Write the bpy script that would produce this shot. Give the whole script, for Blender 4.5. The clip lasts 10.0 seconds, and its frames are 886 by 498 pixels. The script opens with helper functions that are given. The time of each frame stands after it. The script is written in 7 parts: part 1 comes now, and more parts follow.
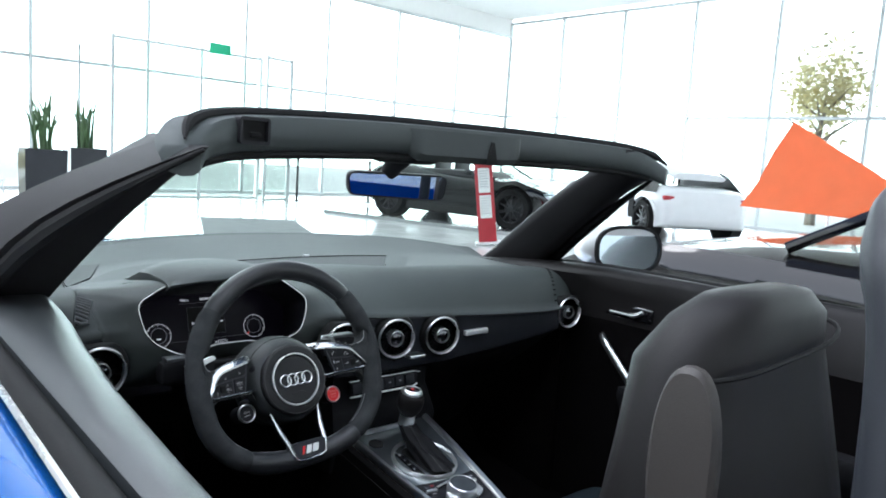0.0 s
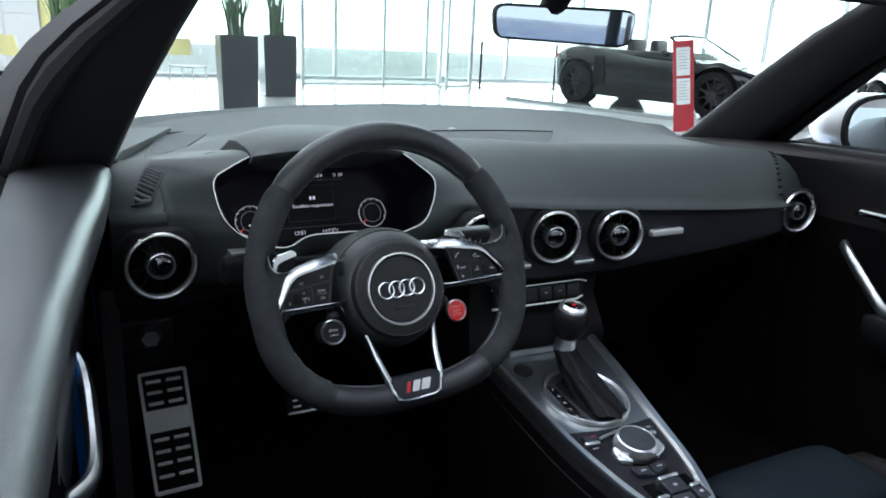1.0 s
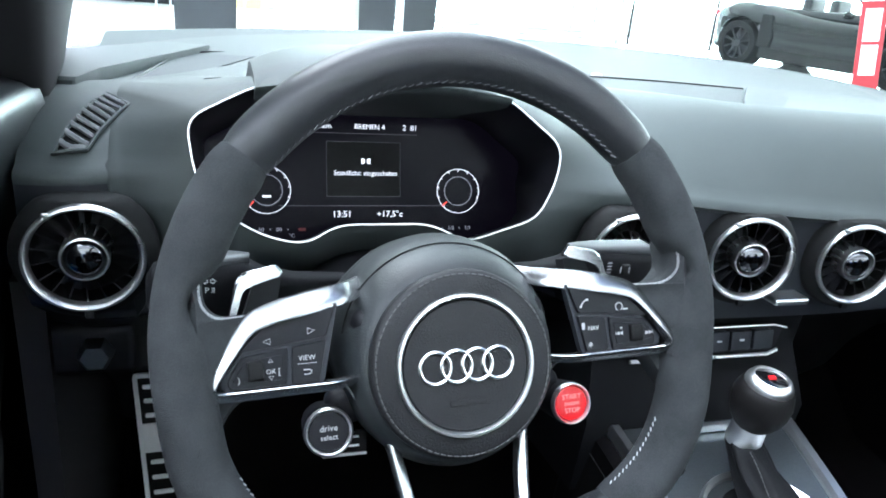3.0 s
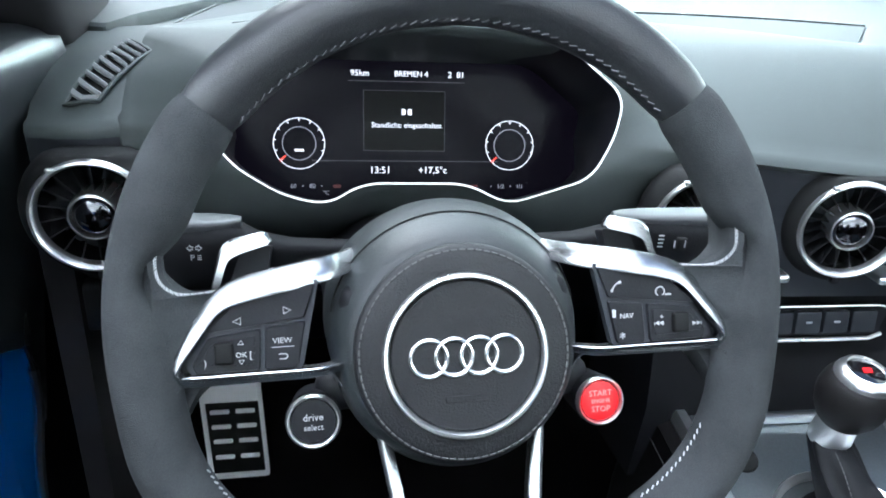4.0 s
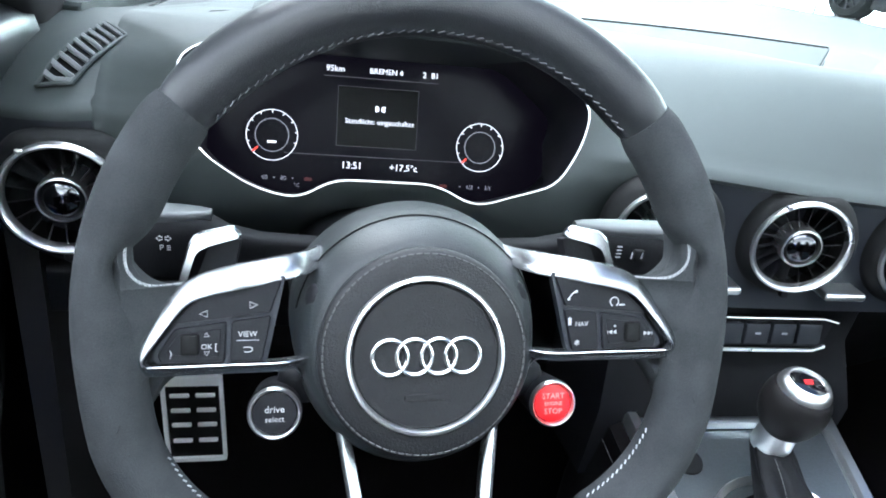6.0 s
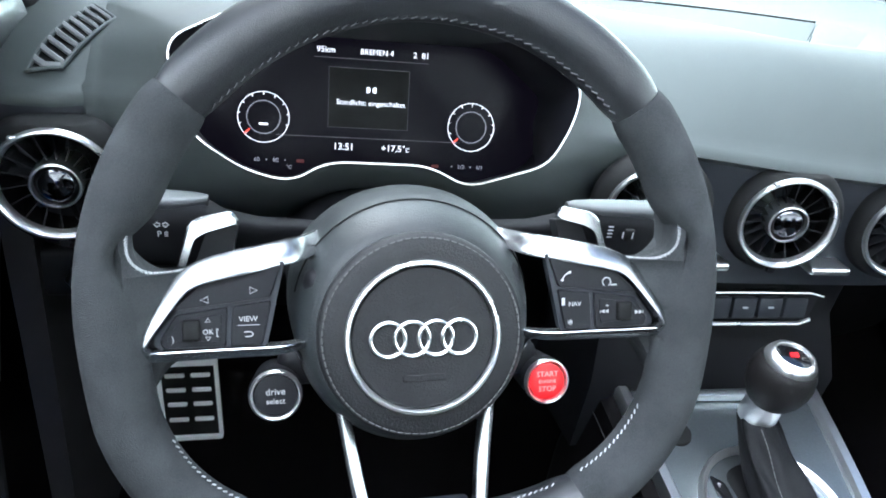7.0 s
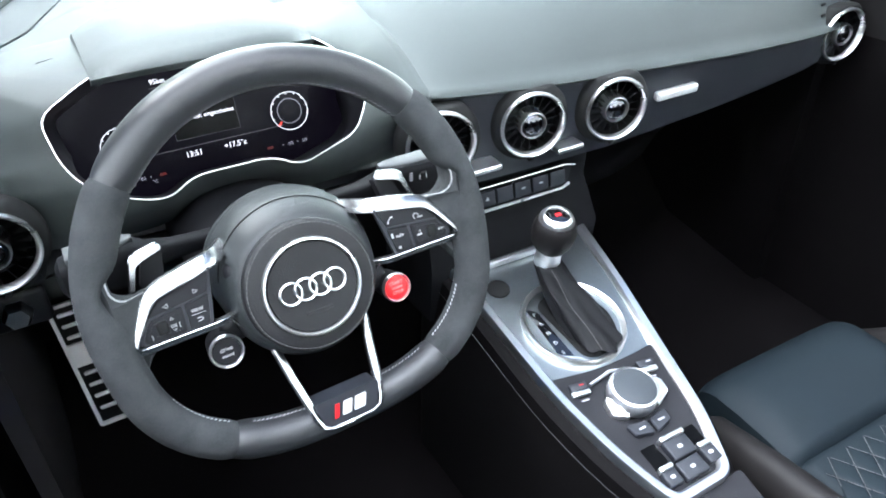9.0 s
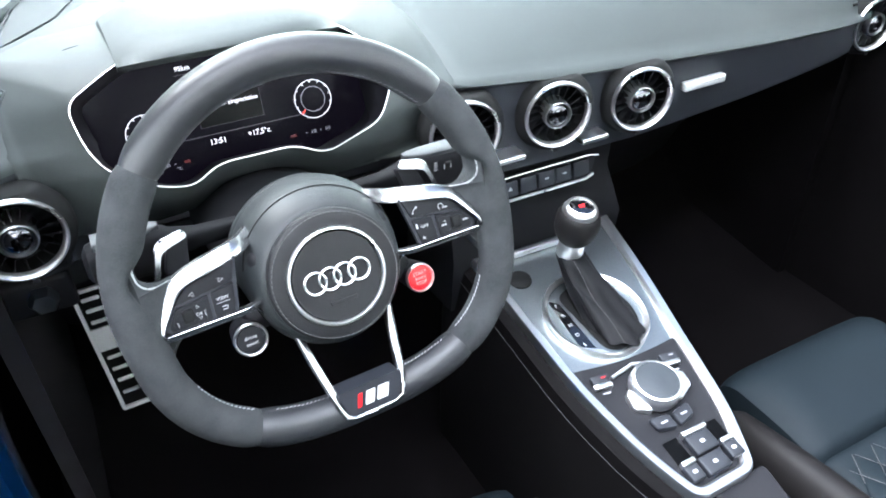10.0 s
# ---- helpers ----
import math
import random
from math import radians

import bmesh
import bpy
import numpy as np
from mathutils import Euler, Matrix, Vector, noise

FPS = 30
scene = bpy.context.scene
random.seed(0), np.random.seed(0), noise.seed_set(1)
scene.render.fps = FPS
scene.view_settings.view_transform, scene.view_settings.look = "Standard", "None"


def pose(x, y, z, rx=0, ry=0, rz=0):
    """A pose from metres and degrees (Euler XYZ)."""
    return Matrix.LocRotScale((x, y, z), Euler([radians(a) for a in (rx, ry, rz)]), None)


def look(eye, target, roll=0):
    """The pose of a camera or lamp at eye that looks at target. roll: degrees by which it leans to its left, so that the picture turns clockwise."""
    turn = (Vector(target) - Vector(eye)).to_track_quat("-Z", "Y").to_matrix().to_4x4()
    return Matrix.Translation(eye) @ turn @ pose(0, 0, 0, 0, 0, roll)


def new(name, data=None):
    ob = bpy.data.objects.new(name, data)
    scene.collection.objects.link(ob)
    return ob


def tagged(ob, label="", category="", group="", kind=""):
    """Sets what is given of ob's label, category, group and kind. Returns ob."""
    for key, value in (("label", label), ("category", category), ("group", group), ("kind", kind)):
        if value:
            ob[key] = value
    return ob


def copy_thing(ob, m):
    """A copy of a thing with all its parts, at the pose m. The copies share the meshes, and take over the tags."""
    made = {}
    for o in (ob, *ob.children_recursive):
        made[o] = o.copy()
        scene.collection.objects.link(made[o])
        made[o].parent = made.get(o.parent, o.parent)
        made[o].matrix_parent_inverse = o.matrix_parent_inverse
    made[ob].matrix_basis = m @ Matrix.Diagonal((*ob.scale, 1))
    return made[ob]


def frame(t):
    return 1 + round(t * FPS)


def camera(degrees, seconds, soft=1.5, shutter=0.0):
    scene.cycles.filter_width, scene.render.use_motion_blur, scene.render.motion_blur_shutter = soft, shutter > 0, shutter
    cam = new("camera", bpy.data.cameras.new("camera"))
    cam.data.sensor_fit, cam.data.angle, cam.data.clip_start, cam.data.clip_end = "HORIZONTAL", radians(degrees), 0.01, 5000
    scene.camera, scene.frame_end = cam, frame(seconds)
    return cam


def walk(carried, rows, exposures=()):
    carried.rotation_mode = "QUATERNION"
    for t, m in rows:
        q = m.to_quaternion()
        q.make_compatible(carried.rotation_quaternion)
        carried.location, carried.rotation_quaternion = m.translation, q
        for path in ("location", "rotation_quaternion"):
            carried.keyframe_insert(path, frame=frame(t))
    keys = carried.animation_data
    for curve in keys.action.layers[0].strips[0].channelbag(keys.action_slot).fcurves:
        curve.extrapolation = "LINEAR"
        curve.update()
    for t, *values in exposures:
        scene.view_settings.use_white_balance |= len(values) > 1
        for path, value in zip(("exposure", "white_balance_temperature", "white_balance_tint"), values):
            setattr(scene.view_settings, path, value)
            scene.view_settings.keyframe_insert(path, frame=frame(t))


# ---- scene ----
cam = camera(63.0, 10.0, soft=1.8)
PATH = [
    (0, (-0.942, -0.983, 1.169), (0.39, 0.488, 0.92), 3.9),
    (0.3, (-0.801, -0.869, 1.138), (0.344, 0.741, 0.828), 2.4),
    (0.5, (-0.721, -0.803, 1.095), (0.303, 0.88, 0.754), 1.0),
    (0.7, (-0.688, -0.758, 1.077), (0.253, 0.945, 0.617), 1.6),
    (1, (-0.678, -0.714, 1.084), (0.22, 0.98, 0.515), 2.8),
    (1.5, (-0.644, -0.603, 1.079), (0.263, 1.071, 0.467), 4.9),
    (2, (-0.521, -0.435, 1.022), (0.225, 1.3, 0.364), 6.0),
    (2.5, (-0.501, -0.375, 1.009), (0.159, 1.374, 0.296), 4.7),
    (2.7, (-0.502, -0.369, 1.015), (0.131, 1.395, 0.316), 5.1),
    (3.8, (-0.414, -0.295, 1.01), (-0.068, 1.486, 0.169), 3.9),
    (4, (-0.417, -0.3, 1.007), (-0.12, 1.478, 0.142), 3.5),
    (4.5, (-0.409, -0.312, 1.024), (-0.067, 1.469, 0.182), 5.3),
    (5, (-0.413, -0.306, 1.017), (-0.031, 1.456, 0.151), 7.6),
    (6.5, (-0.418, -0.309, 1.02), (-0.032, 1.436, 0.123), 7.5),
    (7, (-0.423, -0.311, 1.026), (-0.006, 1.404, 0.085), 7.4),
    (7.5, (-0.465, -0.373, 1.108), (0.064, 1.301, 0.15), 0.5),
    (8, (-0.473, -0.46, 1.174), (0.378, 1.018, 0.129), -0.9),
    (8.5, (-0.478, -0.471, 1.175), (0.402, 0.945, 0.07), -0.0),
    (9, (-0.483, -0.467, 1.171), (0.3, 0.966, 0.016), -0.9),
    (9.5, (-0.486, -0.464, 1.172), (0.251, 0.965, -0.017), -1.5),
    (10, (-0.487, -0.46, 1.171), (0.246, 0.978, -0.01), -1.2),
]
EXPOSURES = [(0.0, -0.9, 5900, 12), (0.6, -0.97, 5850, 12), (1.0, -1.0, 5850, 12), (1.5, -0.8, 5850, 12), (1.8, -0.6, 5800, 12), (2.5, 0.2, 5720, 10), (4.0, 0.82, 5720, 10), (7.0, 0.95, 5740, 10), (8.0, 1.0, 5880, 10), (9.0, 1.15, 5980, 12), (10.0, 1.28, 6000, 13)]
walk(cam, [(t, look(eye, target, roll)) for t, eye, target, roll in PATH], EXPOSURES)

# ---- world, sun, large lights ----
world = bpy.data.worlds.new("world")
scene.world = world
world.use_nodes = True
wn = world.node_tree.nodes
sky = wn.new("ShaderNodeTexSky")
sky.sky_type, sky.sun_disc = "NISHITA", False
sky.sun_elevation, sky.sun_rotation = radians(54), radians(-36)
wn["Background"].inputs[1].default_value = 0.15
world.node_tree.links.new(sky.outputs[0], wn["Background"].inputs[0])


def area_lamp(name, at, target, sx, sy, power, colour=(1, 1, 1)):
    data = bpy.data.lights.new(name, "AREA")
    data.shape, data.size, data.size_y, data.energy, data.color = "RECTANGLE", sx, sy, power, colour
    ob = new(name, data)
    ob.matrix_world = look(at, target)
    return ob


sun = new("sun", bpy.data.lights.new("sun", "SUN"))
sun.data.energy, sun.data.angle, sun.data.color = 1.3, radians(14), (1.0, 0.96, 0.9)
sun.matrix_world = look((-5, 7, 12), (0, 0, 0))
# the daylight of the glazed front and of the glazed right side
area_lamp("window_light_front", (4.9, 15.6, 2.6), (4.9, 0.0, 2.6), 12.0, 5.0, 2000, (0.93, 0.97, 1.0))
area_lamp("window_light_side", (16.4, 2.5, 2.7), (0.0, 2.5, 2.7), 21.0, 5.4, 350, (0.93, 0.97, 1.0))
# the daylight of the glazed roof
area_lamp("skylight_light", (-3.0, 1.2, 5.75), (-3.0, 1.2, 0.0), 9.0, 9.0, 1650, (0.95, 0.98, 1.0))


# ---- materials ----
def mat(name, colour, rough=0.5, metal=0.0, grain=0.0, grain_scale=400.0, spread=0.12, stain_scale=6.0, coat=0.0, spec=0.5, rough_spread=0.0, stretch=(1, 1, 1)):
    """A painted, moulded or metal surface: colour varied at two scales, fine relief from noise."""
    m = bpy.data.materials.new(name)
    m.use_nodes = True
    nt, b = m.node_tree, m.node_tree.nodes["Principled BSDF"]
    b.inputs["Roughness"].default_value, b.inputs["Metallic"].default_value = rough, metal
    b.inputs["Specular IOR Level"].default_value, b.inputs["Coat Weight"].default_value = spec, coat
    b.inputs["Coat Roughness"].default_value = 0.03
    tc = nt.nodes.new("ShaderNodeTexCoord")
    mp = nt.nodes.new("ShaderNodeMapping")
    mp.inputs["Scale"].default_value = stretch
    nt.links.new(tc.outputs["Object"], mp.inputs[0])
    big, fine = nt.nodes.new("ShaderNodeTexNoise"), nt.nodes.new("ShaderNodeTexNoise")
    big.inputs["Scale"].default_value, fine.inputs["Scale"].default_value = stain_scale, grain_scale
    big.inputs["Detail"].default_value, fine.inputs["Detail"].default_value = 4, 3
    for n in (big, fine):
        nt.links.new(mp.outputs[0], n.inputs["Vector"])
    both = nt.nodes.new("ShaderNodeMix")
    both.data_type, both.inputs[0].default_value = "FLOAT", 0.45
    nt.links.new(big.outputs[0], both.inputs[2]), nt.links.new(fine.outputs[0], both.inputs[3])
    ramp = nt.nodes.new("ShaderNodeMapRange")
    ramp.inputs[1].default_value, ramp.inputs[2].default_value = 0.3, 0.7
    ramp.inputs[3].default_value, ramp.inputs[4].default_value = 1 - spread, 1 + spread
    nt.links.new(both.outputs[0], ramp.inputs[0])
    tint = nt.nodes.new("ShaderNodeVectorMath")
    tint.operation = "SCALE"
    tint.inputs[0].default_value = colour[:3]
    nt.links.new(ramp.outputs[0], tint.inputs["Scale"])
    nt.links.new(tint.outputs[0], b.inputs["Base Color"])
    if rough_spread:
        rr = nt.nodes.new("ShaderNodeMapRange")
        rr.inputs[1].default_value, rr.inputs[2].default_value = 0.3, 0.7
        rr.inputs[3].default_value, rr.inputs[4].default_value = max(0.02, rough - rough_spread), min(1, rough + rough_spread)
        nt.links.new(big.outputs[0], rr.inputs[0]), nt.links.new(rr.outputs[0], b.inputs["Roughness"])
    if grain:
        bump = nt.nodes.new("ShaderNodeBump")
        bump.inputs["Strength"].default_value, bump.inputs["Distance"].default_value = grain, 0.0006
        nt.links.new(fine.outputs[0], bump.inputs["Height"]), nt.links.new(bump.outputs[0], b.inputs["Normal"])
    return m


def glow(name, colour, strength):
    m = bpy.data.materials.new(name)
    m.use_nodes = True
    b = m.node_tree.nodes["Principled BSDF"]
    b.inputs["Base Color"].default_value = (0.02, 0.02, 0.02, 1)
    b.inputs["Emission Color"].default_value, b.inputs["Emission Strength"].default_value = (*colour, 1), strength
    return m


def glass(name, colour=(1, 1, 1), rough=0.0):
    m = bpy.data.materials.new(name)
    m.use_nodes = True
    nt = m.node_tree
    nt.nodes.remove(nt.nodes["Principled BSDF"])
    out = nt.nodes["Material Output"]
    thru, gloss, mix, fr = (nt.nodes.new("ShaderNode" + k) for k in ("BsdfTransparent", "BsdfGlossy", "MixShader", "LayerWeight"))
    power, level = nt.nodes.new("ShaderNodeMath"), nt.nodes.new("ShaderNodeMath")
    power.operation, power.inputs[1].default_value = "POWER", 4.0
    level.operation, level.inputs[1].default_value, level.inputs[2].default_value = "MULTIPLY_ADD", 0.85, 0.04
    thru.inputs[0].default_value = (*colour, 1)
    gloss.inputs["Roughness"].default_value = rough
    fr.inputs[0].default_value = 0.5
    nt.links.new(fr.outputs["Facing"], power.inputs[0]), nt.links.new(power.outputs[0], level.inputs[0]), nt.links.new(level.outputs[0], mix.inputs[0]), nt.links.new(thru.outputs[0], mix.inputs[1]), nt.links.new(gloss.outputs[0], mix.inputs[2])
    nt.links.new(mix.outputs[0], out.inputs[0])
    return m


M_DASH = mat("soft_touch_dash", (0.048, 0.056, 0.055), 0.56, grain=0.35, grain_scale=1100, spread=0.12, spec=0.32)
M_DASH_DARK = mat("dark_dash_insert", (0.032, 0.037, 0.038), 0.6, grain=0.3, grain_scale=1100, spread=0.1, spec=0.25)
M_DASH_LOW = mat("hard_black_plastic", (0.011, 0.011, 0.013), 0.5, grain=0.3, grain_scale=900, spec=0.2)
# darker copy of the black plastic, with the shade behind the wheel in its colour
M_KNEE = mat("shaded_black_plastic", (0.006, 0.006, 0.007), 0.62, grain=0.3, grain_scale=900, spec=0.12)
M_BAND = mat("dark_band_trim", (0.019, 0.021, 0.026), 0.46, grain=0.2, grain_scale=900, spec=0.35)
M_LEATHER = mat("black_smooth_leather", (0.019, 0.020, 0.022), 0.40, grain=0.3, grain_scale=1300, spread=0.14)
M_HUBSKIN = mat("hub_soft_leather", (0.019, 0.022, 0.023), 0.46, grain=0.4, grain_scale=1000, spread=0.14, spec=0.4)
M_COVER = mat("cover_leather", (0.012, 0.012, 0.013), 0.5, grain=0.6, grain_scale=800, spread=0.16, spec=0.3)
M_ALCANTARA = mat("grey_suede", (0.0355, 0.0378, 0.0395), 0.95, grain=0.9, grain_scale=1500, spread=0.42, stain_scale=45, spec=0.15)
M_GAITER = mat("black_gaiter_leather", (0.008, 0.008, 0.009), 0.58, grain=0.5, grain_scale=900, spec=0.15)
# near-black beyond the leather itself: the flanks' shade is in the colour
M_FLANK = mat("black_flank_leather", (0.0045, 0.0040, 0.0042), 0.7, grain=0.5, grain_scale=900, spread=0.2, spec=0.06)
M_DARK_THREAD = mat("dark_thread", (0.085, 0.085, 0.085), 0.8)
M_SEAT = mat("blue_black_seat_leather", (0.0095, 0.0145, 0.018), 0.60, grain=0.5, grain_scale=700, spread=0.16, spec=0.14)
M_CHROME = mat("satin_chrome", (0.88, 0.88, 0.88), 0.30, 1.0, spread=0.03, rough_spread=0.05)
M_SPOKE = mat("satin_spoke_metal", (0.50, 0.51, 0.52), 0.27, 1.0, grain=0.06, grain_scale=900, spread=0.06)
M_PILLAR = mat("grained_pillar_trim", (0.016, 0.015, 0.016), 0.58, grain=0.3, grain_scale=900, spec=0.2)
M_VANE = mat("grey_gloss_vane", (0.022, 0.022, 0.024), 0.16, 0.5, spread=0.05)
M_HUB = mat("smoked_chrome", (0.13, 0.13, 0.14), 0.10, 1.0, spread=0.04)
M_RAIL = mat("door_top_leather", (0.030, 0.034, 0.036), 0.36, grain=0.4, grain_scale=1000, spread=0.14, spec=0.7)
M_SLAT = mat("grey_slat", (0.15, 0.155, 0.16), 0.4, spread=0.08)
# near-white and not metallic: the steel's bright reflections are put into the colour
M_PEDAL = mat("lightened_pedal_steel", (0.93, 0.93, 0.93), 0.34, 0.0, spread=0.06)
M_SIDE_PANEL = mat("brown_black_leather", (0.030, 0.025, 0.022), 0.55, grain=0.5, grain_scale=900, spread=0.25)
M_STALK = mat("grey_stalk_top", (0.032, 0.034, 0.037), 0.40, spread=0.08)
M_SEATBACK = mat("black_seat_leather", (0.010, 0.009, 0.009), 0.5, grain=0.4, grain_scale=900, spread=0.14, spec=0.2)
M_ALU = mat("brushed_aluminium", (0.78, 0.79, 0.80), 0.3, 1.0, grain=0.15, grain_scale=300, spread=0.08, stretch=(1, 1, 12))
M_ALU_DARK = mat("matt_dark_aluminium", (0.30, 0.325, 0.335), 0.34, 1.0, grain=0.25, grain_scale=500, spread=0.12)
M_BEZEL = mat("dark_bezel_plastic", (0.006, 0.006, 0.008), 0.42, spread=0.05, grain=0.1, spec=0.25)
M_GLOSS = mat("piano_black", (0.006, 0.006, 0.007), 0.06, spread=0.05, coat=1.0)
M_RUBBER = mat("black_rubber", (0.007, 0.007, 0.007), 0.7, grain=0.4, spec=0.2)
# darker than black carpet is; the footwell's shade is put into the colour
M_CARPET = mat("black_carpet_with_shade", (0.0042, 0.0036, 0.0038), 0.98, grain=1.0, grain_scale=1500, spread=0.4, spec=0.02)
M_RED = mat("red_button", (0.55, 0.012, 0.015), 0.3, spread=0.08)
M_MARK = mat("white_print", (0.44, 0.44, 0.44), 0.5, spread=0.06)
M_BUTTON_TEXT = mat("pale_red_print", (0.72, 0.30, 0.28), 0.5, spread=0.05)
M_MARK_GREY = mat("grey_print", (0.4, 0.4, 0.42), 0.5, spread=0.03)
M_STITCH = mat("grey_thread", (0.15, 0.15, 0.16), 0.8, spread=0.2)
M_STITCH_LIGHT = mat("light_grey_thread", (0.42, 0.42, 0.43), 0.85, spread=0.2)
M_BLUE = mat("blue_metallic_paint", (0.004, 0.11, 0.42), 0.25, 0.3, spread=0.06, grain_scale=3000, coat=1.0)
M_BLACKPAINT = mat("black_metallic_paint", (0.005, 0.0055, 0.006), 0.07, 0.0, spread=0.1, spec=0.45)
M_BROWNPAINT = mat("deep_black_paint", (0.006, 0.0055, 0.005), 0.07, 0.0, spread=0.1, spec=0.5)
M_SILVERPAINT = mat("silver_paint", (0.6, 0.6, 0.6), 0.3, 0.5, spread=0.05, coat=1.0)
M_WHITEPAINT = mat("white_car_paint", (0.75, 0.76, 0.77), 0.25, spread=0.04, coat=1.0)
M_MIRROR = mat("mirror_glass", (0.58, 0.67, 0.73), 0.02, 1.0, spread=0.01)
M_GLASS = glass("clear_glass", (0.93, 0.97, 0.95))
M_GLASS_CAR = glass("windscreen_glass", (0.9, 0.95, 0.92))
M_LCD = mat("screen_glass", (0.0025, 0.0025, 0.0035), 0.2, spread=0.02, spec=0.08)
M_LCD.node_tree.nodes["Principled BSDF"].inputs["Emission Color"].default_value = (0.6, 0.45, 0.9, 1)
M_LCD.node_tree.nodes["Principled BSDF"].inputs["Emission Strength"].default_value = 0.003
M_LCD_DIM = glow("screen_dim", (0.6, 0.55, 0.7), 0.06)
M_LCD_BLACK = mat("screen_black", (0.002, 0.002, 0.002), 0.25, spec=0.1)
M_LCD_WHITE = glow("screen_white", (0.95, 0.95, 1.0), 1.1)
M_LCD_GREY = glow("screen_grey", (0.6, 0.6, 0.7), 0.35)
M_LCD_RED = glow("screen_red", (1.0, 0.06, 0.03), 1.0)
M_FLOOR = mat("pale_floor_tile", (0.76, 0.77, 0.76), 0.14, spread=0.06, stain_scale=1.5, grain_scale=60, rough_spread=0.05)
M_JOINT = mat("grey_joint", (0.4, 0.4, 0.4), 0.8)
M_WALL = mat("white_wall_paint", (0.8, 0.8, 0.78), 0.7, grain=0.3, grain_scale=120, spread=0.03)
M_YELLOW = mat("yellow_wall_paint", (0.78, 0.7, 0.3), 0.6, spread=0.05)
M_FRAME = mat("grey_window_aluminium", (0.5, 0.52, 0.52), 0.4, 0.6, spread=0.06)
M_POT = mat("dark_planter", (0.03, 0.032, 0.036), 0.3, spread=0.2, spec=0.3)
M_LEAF = mat("green_leaf", (0.07, 0.13, 0.05), 0.45, spread=0.35, stain_scale=9)
M_SOIL = mat("dark_soil", (0.05, 0.035, 0.025), 0.95, grain=1.0, grain_scale=200, spread=0.4)
M_ORANGE = mat("orange_fabric", (0.85, 0.26, 0.11), 0.7, spread=0.06, grain=0.3)
M_MAT = mat("grey_entrance_mat", (0.22, 0.23, 0.23), 0.95, grain=1.0, grain_scale=300, spread=0.2)
M_SIGNRED = mat("red_sign_panel", (0.42, 0.02, 0.03), 0.4, spread=0.06)
M_PAPER = mat("white_paper", (0.8, 0.8, 0.78), 0.6, spread=0.04)
M_STEEL = mat("brushed_steel", (0.80, 0.80, 0.80), 0.42, 0.55, spread=0.08)
M_TYRE = mat("tyre_rubber", (0.007, 0.007, 0.007), 0.8, grain=0.5, grain_scale=200, spec=0.2)
M_RIM = mat("black_alloy", (0.045, 0.045, 0.048), 0.28, 0.8, spread=0.1)
M_PLATFORM = mat("grey_glossy_platform", (0.34, 0.35, 0.35), 0.10, spread=0.06, stain_scale=1.2)
M_BARK = mat("pale_bark", (0.22, 0.18, 0.14), 0.9, grain=1.0, grain_scale=40, spread=0.3)
# the sunlight on the leaves is put into their pale yellow
M_TREE_LEAF = mat("sunlit_yellow_leaf", (0.70, 0.62, 0.34), 0.6, spread=0.35, stain_scale=3)
# ground outside: its overexposed glare is put into the pale colour
M_ASPHALT = mat("glare_pale_paving", (0.55, 0.55, 0.53), 0.9, grain=1.0, grain_scale=90, spread=0.25)
M_GREEN_SIGN = mat("green_sign", (0.02, 0.4, 0.2), 0.5, spread=0.05)


def sky_glow():
    """Pale daylight with faint greenish shapes low down."""
    m = bpy.data.materials.new("daylight_distance")
    m.use_nodes = True
    nt = m.node_tree
    nt.nodes.remove(nt.nodes["Principled BSDF"])
    em, tc, n, ramp = (nt.nodes.new("ShaderNode" + k) for k in ("Emission", "TexCoord", "TexNoise", "ValToRGB"))
    n.inputs["Scale"].default_value, n.inputs["Detail"].default_value = 0.25, 5
    ramp.color_ramp.elements[0].position, ramp.color_ramp.elements[0].color = 0.38, (0.80, 0.87, 0.82, 1)
    ramp.color_ramp.elements[1].position, ramp.color_ramp.elements[1].color = 0.55, (0.95, 0.98, 1.0, 1)
    nt.links.new(tc.outputs["Object"], n.inputs["Vector"]), nt.links.new(n.outputs[0], ramp.inputs[0])
    nt.links.new(ramp.outputs[0], em.inputs[0])
    em.inputs[1].default_value = 9.0
    nt.links.new(em.outputs[0], nt.nodes["Material Output"].inputs[0])
    return m


M_SKYGLOW = sky_glow()


# ---- mesh tools ----
def part(name, bm, material, parent=None, label="", smooth=40, m=None):
    """Link a bmesh as one mesh object under a thing or a part."""
    me = bpy.data.meshes.new(name)
    bmesh.ops.recalc_face_normals(bm, faces=bm.faces)
    bm.to_mesh(me)
    bm.free()
    return mesh_part(name, me, material, parent, label, smooth, m)


def mesh_part(name, me, material, parent=None, label="", smooth=40, m=None):
    if material and not me.materials:
        me.materials.append(material)
    if smooth:
        me.shade_smooth()
        me.set_sharp_from_angle(angle=radians(smooth))
    ob = new(name, me)
    if parent:
        ob.parent = parent
    if m is not None:
        ob.matrix_basis = m
    if label:
        ob["label"] = label
    return ob


def empty(name, m=None, parent=None):
    ob = new(name)
    ob.empty_display_size = 0.1
    if m is not None:
        ob.matrix_basis = m
    if parent:
        ob.parent = parent
    return ob


